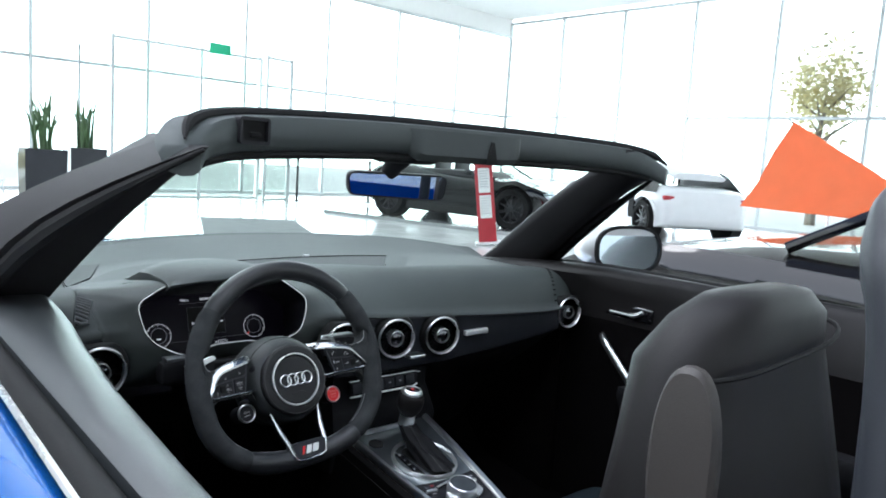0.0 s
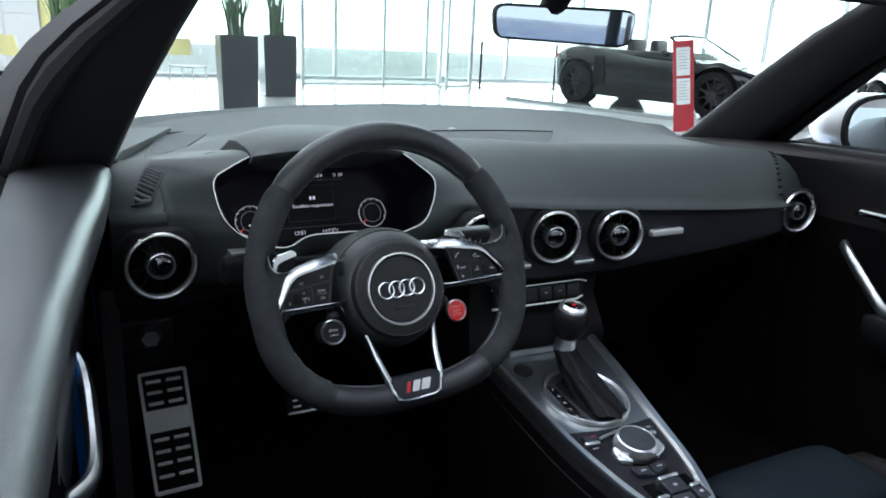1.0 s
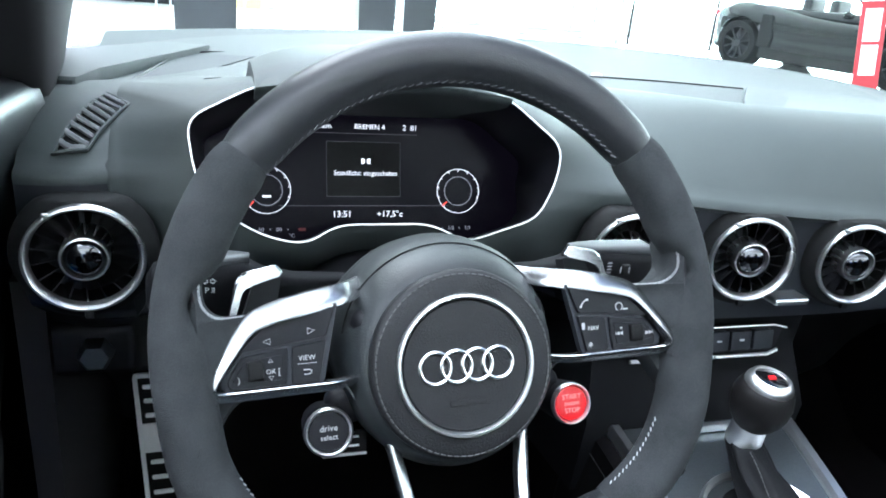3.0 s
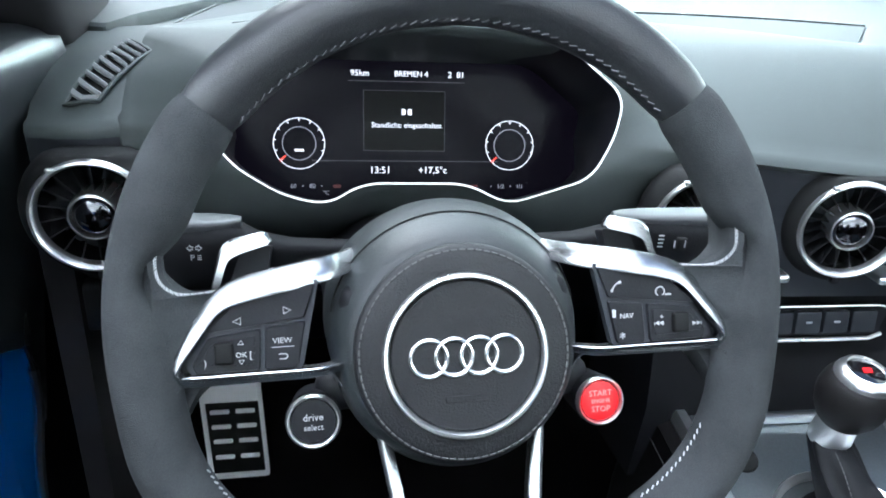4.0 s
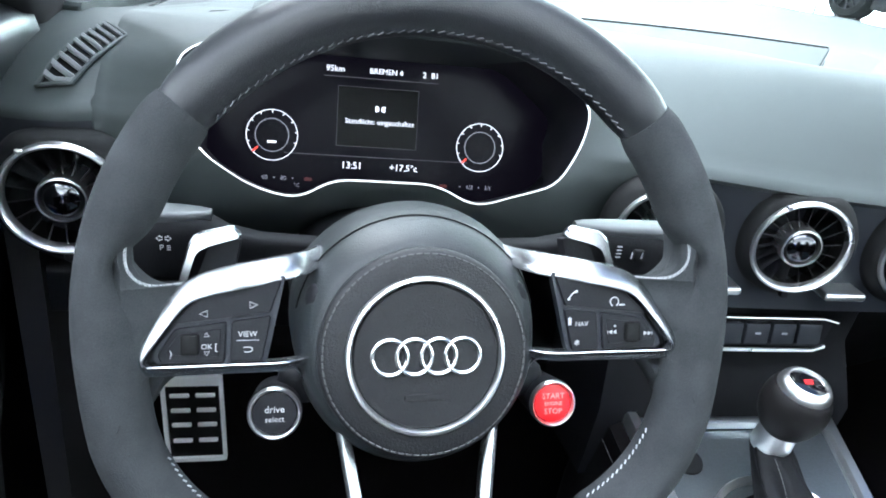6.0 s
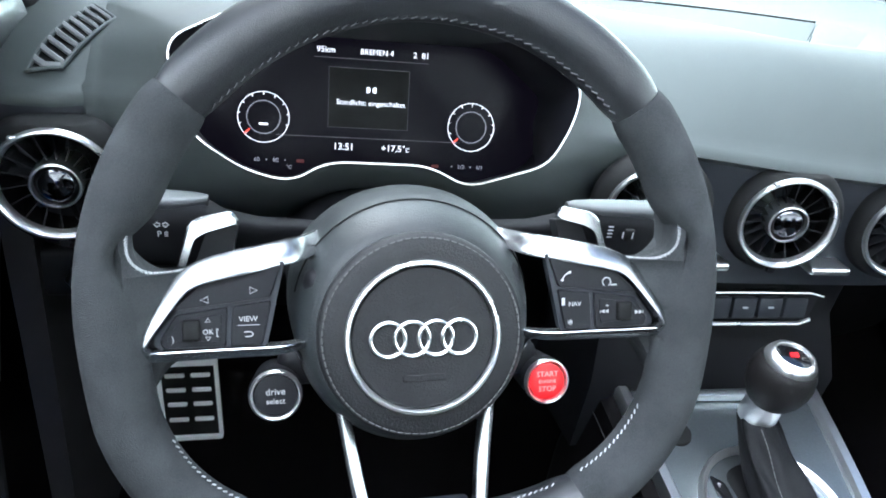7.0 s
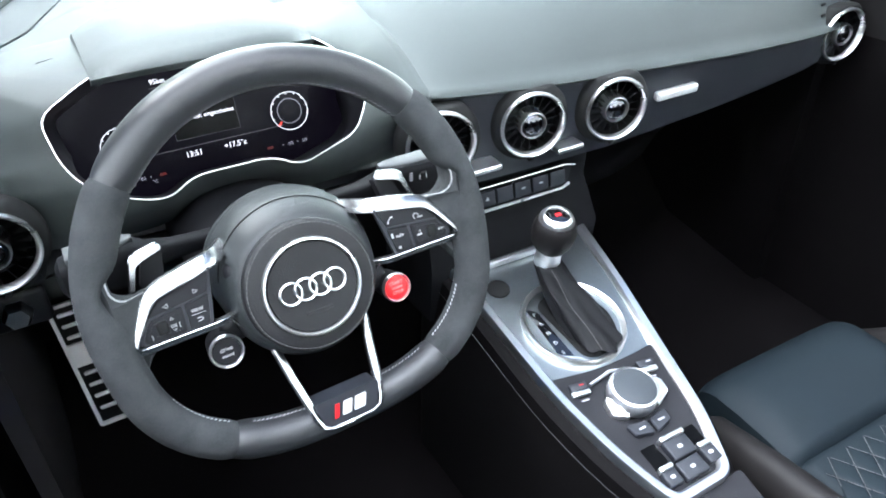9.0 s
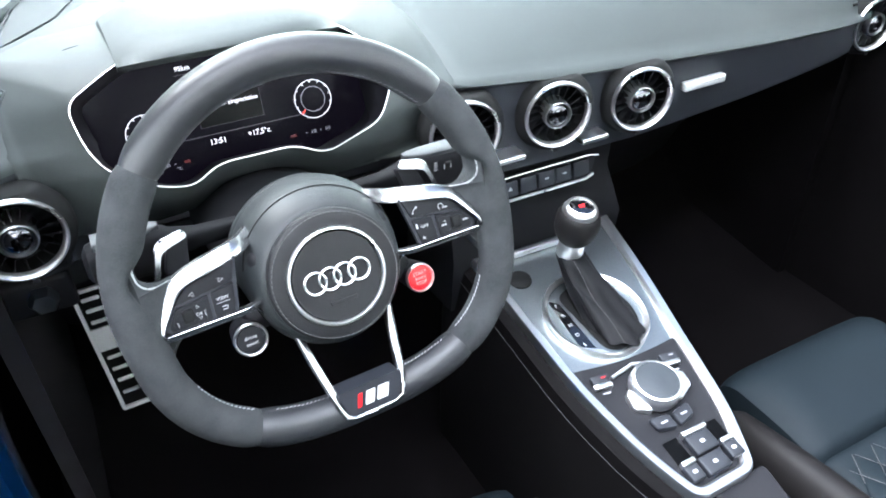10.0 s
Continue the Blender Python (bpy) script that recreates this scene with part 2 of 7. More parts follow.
def box(bm, at, size, bevel=0.0, seg=2, m=None):
    """A box round a centre, with rounded edges, in the frame m."""
    made = bmesh.ops.create_cube(bm, size=1.0)["verts"]
    bmesh.ops.scale(bm, vec=size, verts=made)
    if bevel:
        edges = list({e for v in made for e in v.link_edges})
        out = bmesh.ops.bevel(bm, geom=edges, offset=min(bevel, min(size) * 0.49), segments=seg, profile=0.5, affect="EDGES")
        made = list({v for f in out["faces"] for v in f.verts} | {v for v in made if v.is_valid})
        grown = set(made)
        todo = list(made)
        while todo:
            for e in todo.pop().link_edges:
                for v in e.verts:
                    if v not in grown:
                        grown.add(v), todo.append(v)
        made = list(grown)
    mm = Matrix.Translation(at)
    bmesh.ops.transform(bm, matrix=(m @ mm) if m is not None else mm, verts=made)
    return made


def loft(bm, rings, closed=True, ends=True, loop=False):
    """Skin a row of rings of points; closed: each ring is a loop; loop: the row is one too."""
    rows = [[bm.verts.new(p) for p in r] for r in rings]
    n = len(rows[0])
    pairs = list(zip(rows, rows[1:])) + ([(rows[-1], rows[0])] if loop else [])
    for a, b in pairs:
        for i in range(n if closed else n - 1):
            j = (i + 1) % n
            bm.faces.new((a[i], a[j], b[j], b[i]))
    if ends and closed and not loop:
        bm.faces.new(rows[0][::-1]), bm.faces.new(rows[-1])
    return rows


def lathe(bm, profile, seg=32, m=None, close=False):
    """Turn (radius, height) pairs about z. close: the profile is a loop."""
    m = m or Matrix()
    rings = [[m @ Vector((r * math.cos(a), r * math.sin(a), h)) for r, h in profile] for a in (2 * math.pi * k / seg for k in range(seg))]
    if close:
        loft(bm, rings, True, False, True)
    else:
        rows = loft(bm, rings, False, False, True)
        for k in (0, -1):
            if profile[k][0] > 1e-6:
                bm.faces.new([r[k] for r in rows])
        bmesh.ops.remove_doubles(bm, verts=bm.verts, dist=1e-6)


def tube(bm, pts, r, seg=8, loop=False, squash=1.0, up=(0, 0, 1)):
    """A round bar along points; r: one radius or one for each point."""
    pts = [Vector(p) for p in pts]
    n, rings = len(pts), []
    for i, p in enumerate(pts):
        a = pts[(i - 1) % n] if loop or i else p
        b = pts[(i + 1) % n] if loop or i < n - 1 else p
        t = (b - a).normalized()
        u = Vector(up) - t * t.dot(Vector(up))
        u = u.normalized() if u.length > 1e-3 else t.orthogonal().normalized()
        w = t.cross(u)
        q = r[i] if isinstance(r, (list, tuple)) else r
        rings.append([p + (w * math.cos(c) + u * math.sin(c) * squash) * q for c in (2 * math.pi * k / seg for k in range(seg))])
    loft(bm, rings, True, True, loop)


def plate(bm, outline, thick, m=None, inset=0.0):
    """A flat piece from an outline of (x, y), its face at z = thick, with its rim chamfered by inset."""
    m = m or Matrix()
    o = [Vector((x, y, 0)) for x, y in outline]
    n = len(o)
    c = sum(o, Vector()) / n
    rings = [[m @ p for p in o]]
    if inset:
        rings.append([m @ (p + Vector((0, 0, thick - inset))) for p in o])
        rings.append([m @ (p + (c - p).normalized() * inset + Vector((0, 0, thick))) for p in o])
    else:
        rings.append([m @ (p + Vector((0, 0, thick))) for p in o])
    loft(bm, rings)


def band(bm, outer, inner, low, high, m=None):
    """A flat frame between two outlines with the same number of points."""
    m = m or Matrix()
    n = len(outer)
    rows = [[bm.verts.new(m @ Vector((x, y, z))) for x, y in o] for o, z in ((outer, low), (outer, high), (inner, high), (inner, low))]
    for k in range(4):
        a, b = rows[k], rows[(k + 1) % 4]
        for i in range(n):
            bm.faces.new((a[i], a[(i + 1) % n], b[(i + 1) % n], b[i]))


def rounded(pts, r=0.01, seg=4):
    """An outline of (x, y) with its corners rounded by quadratic arcs. r: one radius or one a corner."""
    out, n = [], len(pts)
    for i in range(n):
        p, a, b = Vector(pts[i]), Vector(pts[i - 1]), Vector(pts[(i + 1) % n])
        q = r[i] if isinstance(r, (list, tuple)) else r
        da, db = min(q, (a - p).length * 0.45), min(q, (b - p).length * 0.45)
        s, e = p + (a - p).normalized() * da, p + (b - p).normalized() * db
        for k in range(seg + 1):
            t = k / seg
            v = s * (1 - t) ** 2 + p * 2 * t * (1 - t) + e * t * t
            out.append((v.x, v.y))
    return out


def shrink(o, d):
    """The outline o moved inwards by d (o runs anticlockwise)."""
    out, n = [], len(o)
    for i in range(n):
        a, p, b = Vector(o[i - 1]), Vector(o[i]), Vector(o[(i + 1) % n])
        u, v = (p - a), (b - p)
        u = u.normalized() if u.length > 1e-9 else v.normalized()
        v = v.normalized() if v.length > 1e-9 else u
        w = Vector((-u.y - v.y, u.x + v.x))
        w = w.normalized() / max(0.5, w.length / 2) if w.length > 1e-6 else Vector((-u.y, u.x))
        out.append((p.x + w.x * d, p.y + w.y * d))
    return out


def smooth_path(ctrl, n=24, loop=False):
    """A Catmull-Rom path through control points."""
    c = [Vector(p) for p in ctrl]
    k = len(c)
    out = []
    last = k if loop else k - 1
    for i in range(last):
        p0, p1, p2, p3 = (c[(i - 1) % k] if loop or i else c[0]), c[i], c[(i + 1) % k], (c[(i + 2) % k] if loop or i + 2 < k else c[-1])
        for j in range(n):
            t = j / n
            out.append(0.5 * (2 * p1 + (p2 - p0) * t + (2 * p0 - 5 * p1 + 4 * p2 - p3) * t * t + (3 * p1 - p0 - 3 * p2 + p3) * t ** 3))
    if not loop:
        out.append(c[-1])
    return out


def curve_at(table, x):
    """Smooth interpolation in rows of (x, values...)."""
    if x <= table[0][0]:
        return table[0][1:]
    for i, (a, b) in enumerate(zip(table, table[1:])):
        if x <= b[0]:
            h = b[0] - a[0]
            t = (x - a[0]) / h
            before, after = table[max(i - 1, 0)], table[min(i + 2, len(table) - 1)]
            out = []
            for p0, p, q, q1 in zip(before[1:], a[1:], b[1:], after[1:]):
                slope = (q - p) / h
                left = (p - p0) / (a[0] - before[0]) if i else slope
                right = (q1 - q) / (after[0] - b[0]) if i + 2 < len(table) else slope
                m0 = 0.0 if left * slope <= 0 else 2 * left * slope / (left + slope)
                m1 = 0.0 if right * slope <= 0 else 2 * right * slope / (right + slope)
                out.append(p * (2 * t ** 3 - 3 * t * t + 1) + h * m0 * (t ** 3 - 2 * t * t + t) + q * (3 * t * t - 2 * t ** 3) + h * m1 * (t ** 3 - t * t))
            return tuple(out)
    return table[-1][1:]


def writing(name, text, size, material, parent, m, depth=0.0002, align="CENTER"):
    """Raised lettering in the built-in font, as a mesh."""
    c = bpy.data.curves.new(name, "FONT")
    c.body, c.size, c.extrude, c.align_x, c.align_y, c.resolution_u = text, size, depth, align, "CENTER", 2
    ob = bpy.data.objects.new(name, c)
    me = bpy.data.meshes.new_from_object(ob)
    bpy.data.objects.remove(ob)
    return mesh_part(name, me, material, parent, smooth=0, m=m)


# ---- the roadster ----
CX = 0.02  # the car's middle
car = tagged(empty("roadster"), "blue open two-seat roadster with black leather cockpit, parked on showroom floor", "car")


def bar_outline(w, h, r, seg=4):
    return rounded([(-w / 2, -h / 2), (w / 2, -h / 2), (w / 2, h / 2), (-w / 2, h / 2)], r, seg)


# -- dashboard: a row of cross-sections along x, each a loop of (y, z) --
def dash_profile(x, whole=False):
    """A loop of (y, z): shelf below the glass, crest, rounded front, vent band, underside."""
    u = abs(x - CX) / 0.70
    screen_y = 1.00 - 0.24 * u * u
    edge_z, band_low, edge_y = curve_at([(-0.70, 0.838, 0.735, 0.28), (-0.60, 0.846, 0.715, 0.236), (-0.54, 0.846, 0.705, 0.262), (-0.49, 0.844, 0.705, 0.285), (-0.165, 0.840, 0.70, 0.285), (-0.115, 0.838, 0.70, 0.212), (0.02, 0.827, 0.70, 0.203), (0.14, 0.819, 0.70, 0.201), (0.30, 0.808, 0.708, 0.201), (0.55, 0.792, 0.722, 0.214), (0.74, 0.785, 0.735, 0.26)], x)
    crest, = curve_at([(-0.70, 0.40), (-0.57, 0.45), (-0.43, 0.60), (-0.30, 0.64), (-0.15, 0.54), (0.04, 0.465), (0.14, 0.410), (0.34, 0.385), (0.58, 0.35), (0.74, 0.34)], x)
    crown = 0.897 - 0.014 * u * u - 0.014 * min(1.0, max(0.0, (x - 0.45) / 0.25)) ** 2
    lip = 0.15 + 0.85 * min(1.0, max(0.0, (x + 0.5) / 0.2))
    hollow = 0.0 if whole else min(1.0, max(0.0, (0.208 - abs(x + 0.352)) / 0.022))
    front = [(crest + (edge_y + 0.012 - crest) * f, crown + (edge_z + 0.003 - crown) * f ** (2.6 + 1.6 * min(1.0, max(0.0, (-0.40 - x) / 0.1)))) for f in (0.0, 0.03, 0.18, 0.36, 0.54, 0.70, 0.84, 0.94, 1.0)]
    rows = [(screen_y, crown + 0.012), (max(crest + 0.10, 0.68), crown - 0.008), (crest + 0.016, crown - 0.0075), (crest + 0.006, crown - 0.004)] + front + [
        (edge_y + 0.003, edge_z + 0.001), (edge_y, edge_z - 0.004), (edge_y + 0.006 * lip, edge_z - 0.009),
        (edge_y + 0.009 * lip, edge_z - 0.02), (edge_y + 0.008 * lip, band_low + 0.018), (edge_y + 0.013, band_low + 0.004), (edge_y + 0.026, band_low),
        (edge_y + 0.06, band_low - 0.012), (edge_y + 0.12, band_low - 0.06), (edge_y + 0.26, band_low - 0.15), (edge_y + 0.38, 0.42), (edge_y + 0.44, 0.30), (edge_y + 0.45, 0.24), (screen_y, 0.30)]
    return [(y + hollow * max(0.0, 0.375 - y) if k < 19 else y, z) for k, (y, z) in enumerate(rows)]


xs = sorted([-0.640 + 1.38 * k / 56 for k in range(57)] + [-0.352 + s * d for s in (-1, 1) for d in (0.164, 0.175, 0.186, 0.196, 0.2085)])
bm = bmesh.new()
loft(bm, [[(x, y, z) for y, z in dash_profile(x)[:16]] + [(x, 0.5, 0.76), (x, 0.9, 0.80)] for x in xs])
dashboard = part("dashboard", bm, M_DASH, car, "soft grey-black dashboard top with wing-shaped front edge", 50)
bm = bmesh.new()
loft(bm, [[(x, y, z) for y, z in dash_profile(x)[15:20]] + [(x, dash_profile(x)[19][0] + 0.05, 0.75), (x, dash_profile(x)[15][0] + 0.05, dash_profile(x)[15][1] - 0.006)] for x in xs])
part("vent_band", bm, M_BAND, dashboard, "dark moulded band that carries the vents")
bm = bmesh.new()
loft(bm, [[(x, y, z - 0.003) for y, z in dash_profile(x)[19:]] for x in xs])
part("lower_dash", bm, M_DASH_LOW, dashboard, "black knee-level panel")

# the sunk tray of the defroster behind the crest
bm = bmesh.new()
plate(bm, rounded([(-0.212, 0.612), (-0.165, 0.552), (-0.09, 0.514), (-0.03, 0.490), (0.05, 0.474), (0.14, 0.424), (0.272, 0.588), (0.16, 0.618), (0.04, 0.630), (-0.10, 0.626)], 0.006, 3), 0.002, Matrix.Translation((0, 0, 0.8885)), 0.0008)
part("defroster_panel", bm, M_DASH_DARK, dashboard, "darker panel sunk behind the crest")
bm = bmesh.new()
tube(bm, smooth_path([(-0.212, 0.616, 0.8895), (-0.10, 0.630, 0.8895), (0.04, 0.634, 0.8895), (0.16, 0.622, 0.8895), (0.272, 0.592, 0.8895)], 6), 0.0028, 6)
part("defroster_slot", bm, M_RUBBER, dashboard, "thin black air slot")
bm = bmesh.new()
loft(bm, [[(x, y, 0.886), (x + 0.002, y, z), (x + 0.010, y - 0.006, z + 0.001), (x + 0.060, y - 0.03, 0.886)] for x, y, z in ((0.143, 0.424, 0.8935), (0.186, 0.480, 0.8945), (0.230, 0.534, 0.8945), (0.275, 0.590, 0.8935))])
part("defroster_end", bm, M_DASH, dashboard, "", 50)
# pillar-foot trim at the driver's end
bm = bmesh.new()
plate(bm, rounded([(-0.655, 0.412), (-0.618, 0.405), (-0.606, 0.47), (-0.545, 0.62), (-0.50, 0.74), (-0.56, 0.74), (-0.66, 0.62), (-0.70, 0.50)], 0.006, 3), 0.030, Matrix.Translation((0, 0, 0.862)), 0.003)
part("pillar_foot", bm, M_DASH, dashboard, "grey trim at the pillar's foot", 30)
bm = bmesh.new()
plate(bm, rounded([(-0.570, 0.462), (-0.505, 0.545), (-0.425, 0.745), (-0.535, 0.690)], 0.012, 4), 0.0025, Matrix.Translation((0, 0, 0.8815)), 0.0008)
part("end_tray", bm, M_DASH_DARK, dashboard, "dark shallow tray at the driver's end")
bm = bmesh.new()
tube(bm, [(-0.574, 0.460, 0.884), (-0.556, 0.570, 0.8845), (-0.538, 0.692, 0.885), (-0.480, 0.722, 0.885), (-0.422, 0.748, 0.885)], 0.0014, 6)
part("tray_rim", bm, M_DASH_LOW, dashboard)
bm = bmesh.new()
box(bm, (0.048, 0.640, 0.8915), (0.016, 0.012, 0.008), 0.003)
part("light_sensor", bm, M_MARK_GREY, dashboard)
# -- instrument cluster: rimmed opening, deep bezel, screen --
RK = radians(22)
CM = Matrix.Translation((-0.352, 0.212, 0.778)) @ Matrix(((1, 0, 0), (0, math.sin(RK), -math.cos(RK)), (0, math.cos(RK), math.sin(RK)))).to_4x4()
K = 1 / math.cos(RK)
outline = [(-0.163, 0.110), (-0.157, 0.068), (-0.143, 0.044), (-0.105, 0.022), (-0.070, 0.0145), (-0.043, 0.030), (0.039, 0.030), (0.070, 0.0145), (0.140, 0.034), (0.160, 0.066), (0.167, 0.096), (0.114, 0.136), (0.06, 0.148), (-0.06, 0.148), (-0.110, 0.136)]
outline = rounded([(x, z * K) for x, z in outline], 0.016, 5)
cluster = empty("instrument_cluster", None, car)
bm = bmesh.new()
band(bm, outline, shrink(outline, 0.0014), -0.004, 0.0030, CM)
part("cluster_rim", bm, M_CHROME, cluster, "thin satin chrome rim")
bm = bmesh.new()
wide = shrink(outline, -0.004)
def funnel(d, drop):
    """The rim's outline drawn in by d at its top and sides, let out by drop below."""
    inner, outer = shrink(outline, d), shrink(outline, -drop)
    mix = [min(1.0, max(0.0, (0.066 - y / K) / 0.030)) for _, y in outline]
    return [(a[0] + (b[0] - a[0]) * f, a[1] + (b[1] - a[1]) * f) for a, b, f in zip(inner, outer, mix)]


loft(bm, [[CM @ Vector((x, y, z)) for x, y in o] for o, z in ((funnel(0.002, -0.002), 0.0025), (funnel(0.007, -0.0022), -0.012), (funnel(0.010, 0.006), -0.05), (funnel(0.010, 0.012), -0.075), (wide, -0.075), (wide, -0.030), (shrink(outline, -0.0015), -0.006), (shrink(outline, -0.0005), 0.0010))], True, False, True)
part("bezel", bm, M_BEZEL, cluster, "black funnel-shaped bezel")
SM = Matrix.Translation((-0.351, 0.338, 0.827)) @ Matrix(((1, 0, 0), (0, math.sin(radians(18)), -math.cos(radians(18))), (0, math.cos(radians(18)), math.sin(radians(18))))).to_4x4()
bm = bmesh.new()
plate(bm, bar_outline(0.335, 0.165, 0.03), 0.004, SM @ Matrix.Translation((0, 0, -0.005)))
screen = part("screen", bm, M_LCD, cluster, "black display with two small round dials lit")


def flat(name, outline, material, parent, m, x, y, up=0.0006):
    bm = bmesh.new()
    plate(bm, outline, 0.0004, m @ Matrix.Translation((x, y, up - 0.0009)))
    return part(name, bm, material, parent, smooth=0)


def ring_mesh(r, w, seg=40, h=0.0004):
    bm = bmesh.new()
    lathe(bm, [(r, 0), (r, h), (r - w, h), (r - w, 0)], seg, None, True)
    return bm


for dx, off in ((-0.096, 0), (0.096, 0)):
    y0 = -0.022
    at = SM @ Matrix.Translation((dx, y0, 0.0))
    part("dial_ring", ring_mesh(0.0228, 0.0006), M_LCD_WHITE, screen, smooth=0, m=at)
    part("dial_inner_ring", ring_mesh(0.0150, 0.0007), M_LCD_GREY, screen, smooth=0, m=at)
    bm = bmesh.new()
    for k in range(10):
        a = radians(225 - 27 * k)
        box(bm, (0, 0, 0.0003), (0.0022, 0.0008, 0.0004), m=pose(0.0216 * math.cos(a), 0.0208 * math.sin(a), 0, 0, 0, math.degrees(a)))
    part("dial_tick", bm, M_LCD_WHITE, screen, smooth=0, m=at)
    bm = bmesh.new()
    a = radians(222)
    box(bm, (0, 0, 0.0004), (0.0065, 0.0016, 0.0004), m=pose(0.0195 * math.cos(a), 0.0195 * math.sin(a), 0, 0, 0, 222))
    part("dial_needle", bm, M_LCD_RED, screen, smooth=0, m=at)
flat("gear_mark", bar_outline(0.008, 0.002, 0.0005), M_LCD_WHITE, screen, SM, -0.096, -0.028)
flat("screen_box", bar_outline(0.074, 0.054, 0.0006), M_LCD_DIM, screen, SM, -0.002, -0.001)
flat("screen_box", bar_outline(0.0732, 0.0532, 0.0004), M_LCD_BLACK, screen, SM, -0.002, -0.001, 0.0008)
flat("screen_line", bar_outline(0.17, 0.0007, 0.0001), M_LCD_DIM, screen, SM, 0.0, -0.037)
flat("screen_line", bar_outline(0.105, 0.0006, 0.0001), M_LCD_DIM, screen, SM, 0.0, 0.034)
for text, size, x, y, mm in (("13:51", 0.0088, -0.024, -0.0455, M_LCD_WHITE), ("+17,5°c", 0.0085, 0.024, -0.0455, M_LCD_WHITE), ("Standlicht: eingeschaltet", 0.0066, 0.0, -0.005, M_LCD_WHITE), ("95km", 0.0075, -0.042, 0.0405, M_LCD_WHITE), ("BREMEN 4", 0.0068, 0.004, 0.0405, M_LCD_WHITE), ("2  81", 0.0075, 0.045, 0.0405, M_LCD_WHITE),
                             ("60   •   80   •", 0.0055, -0.09, -0.060, M_LCD_GREY), ("•   1/2   •   1/1", 0.0055, 0.094, -0.060, M_LCD_GREY), ("°C", 0.005, -0.073, -0.066, M_LCD_GREY)):
    writing("display_text", text, size, mm, screen, SM @ Matrix.Translation((x, y, 0.0006)))
for s in (-1, 1):
    flat("lamp_symbol", rounded([(s * 0.001, -0.002), (s * 0.0045, -0.003), (s * 0.0045, 0.003), (s * 0.001, 0.002)][::s], 0.0008), M_LCD_WHITE, screen, SM, 0.0, 0.007, 0.0011)
for x in (-0.063, 0.063):
    flat("warning_lamp", bar_outline(0.007, 0.003, 0.001), glow("dim_red", (1, 0.05, 0.03), 0.05), screen, SM, x, -0.060)

def dash_height(x, y):
    """The height of the dash's upper side at (x, y)."""
    p = dash_profile(x, True)[3:15]
    for (ya, za), (yb, zb) in zip(p, p[1:]):
        if yb <= y <= ya:
            return za + (zb - za) * (ya - y) / max(1e-6, ya - yb)
    return p[0][1]


# demister slots at the passenger's end
for k in range(11):
    x, y = 0.655 - 0.0065 * k, 0.334 - 0.0095 * k
    bm = bmesh.new()
    box(bm, (0, 0, 0), (0.013, 0.0042, 0.004), 0.001, 1, Matrix.Translation((x, y, dash_height(x, y) - 0.0002)) @ pose(0, 0, 0, 8, 0, 12))
    part("demist_slot", bm, M_RUBBER, dashboard, "" if k else "black demister slot")

# the visor over the cluster
bm = bmesh.new()
rings = []
for k in range(33):
    s = -1 + k / 16
    x = -0.354 + (0.107 if s < 0 else 0.113) * s
    e = abs(s)
    zf = 0.9305 - 0.013 * e ** 2.2
    end = 0.008 * e ** 5
    yf = 0.214 + 0.034 * e ** 2
    rings.append([(x, yf + 0.012, zf - 0.011), (x, yf + 0.001, zf - 0.0045), (x, yf, zf - 0.001), (x, yf + 0.003, zf + 0.003 - end), (x, yf + 0.015, zf + 0.0085 - end), (x, 0.28, zf + 0.0125 - end), (x, 0.35, zf + 0.0130 - end), (x, 0.40, zf + 0.007 - end), (x, 0.46, zf * 0.72 + 0.28 * 0.878 - 0.004 - end), (x, 0.53, 0.8865 - end), (x, 0.60, 0.877), (x, 0.60, 0.85), (x, 0.40, 0.855), (x, 0.372, 0.87)])
loft(bm, rings)
part("visor", bm, M_DASH, cluster, "grey cap over the instruments", 50)


# cowl: one smooth surface from the cluster's rim out into the dash
def ease(v):
    v = min(1.0, max(0.0, v))
    return v * v * (3 - 2 * v)


def depth_at(x, z):
    """How far forward the dash's front lies at (x, z)."""
    p = dash_profile(x, True)[4:17]
    z = min(z, p[0][1] - 0.003)
    for (ya, za), (yb, zb) in zip(p, p[1:]):
        if zb <= z <= za:
            return ya + (yb - ya) * (za - z) / max(1e-6, za - zb)
    return p[-1][0]


def clear_of_dash(p):
    """The point p, pushed forwards and up until it lies on or outside the dash's skin."""
    prof = dash_profile(p.x, True)
    skin, edge_y, edge_z = prof[3:15], prof[14][0], prof[14][1]

    def inside(y, z):
        if z < edge_z - 0.004:
            return y > edge_y - 0.001
        if y < edge_y:
            return False
        for (ya, za), (yb, zb) in zip(skin, skin[1:]):
            if yb <= y <= ya:
                return z < za + (zb - za) * (ya - y) / max(1e-6, ya - yb) + 0.0012
        return z < skin[0][1]

    rise = ease((p.z - edge_z + 0.02) / 0.05)
    y, z = p.y, p.z
    for _ in range(400):
        if not inside(y, z):
            break
        y, z = y - 0.0006 * (1.0 - 0.6 * rise), z + 0.0006 * rise
    return Vector((p.x, y, z))


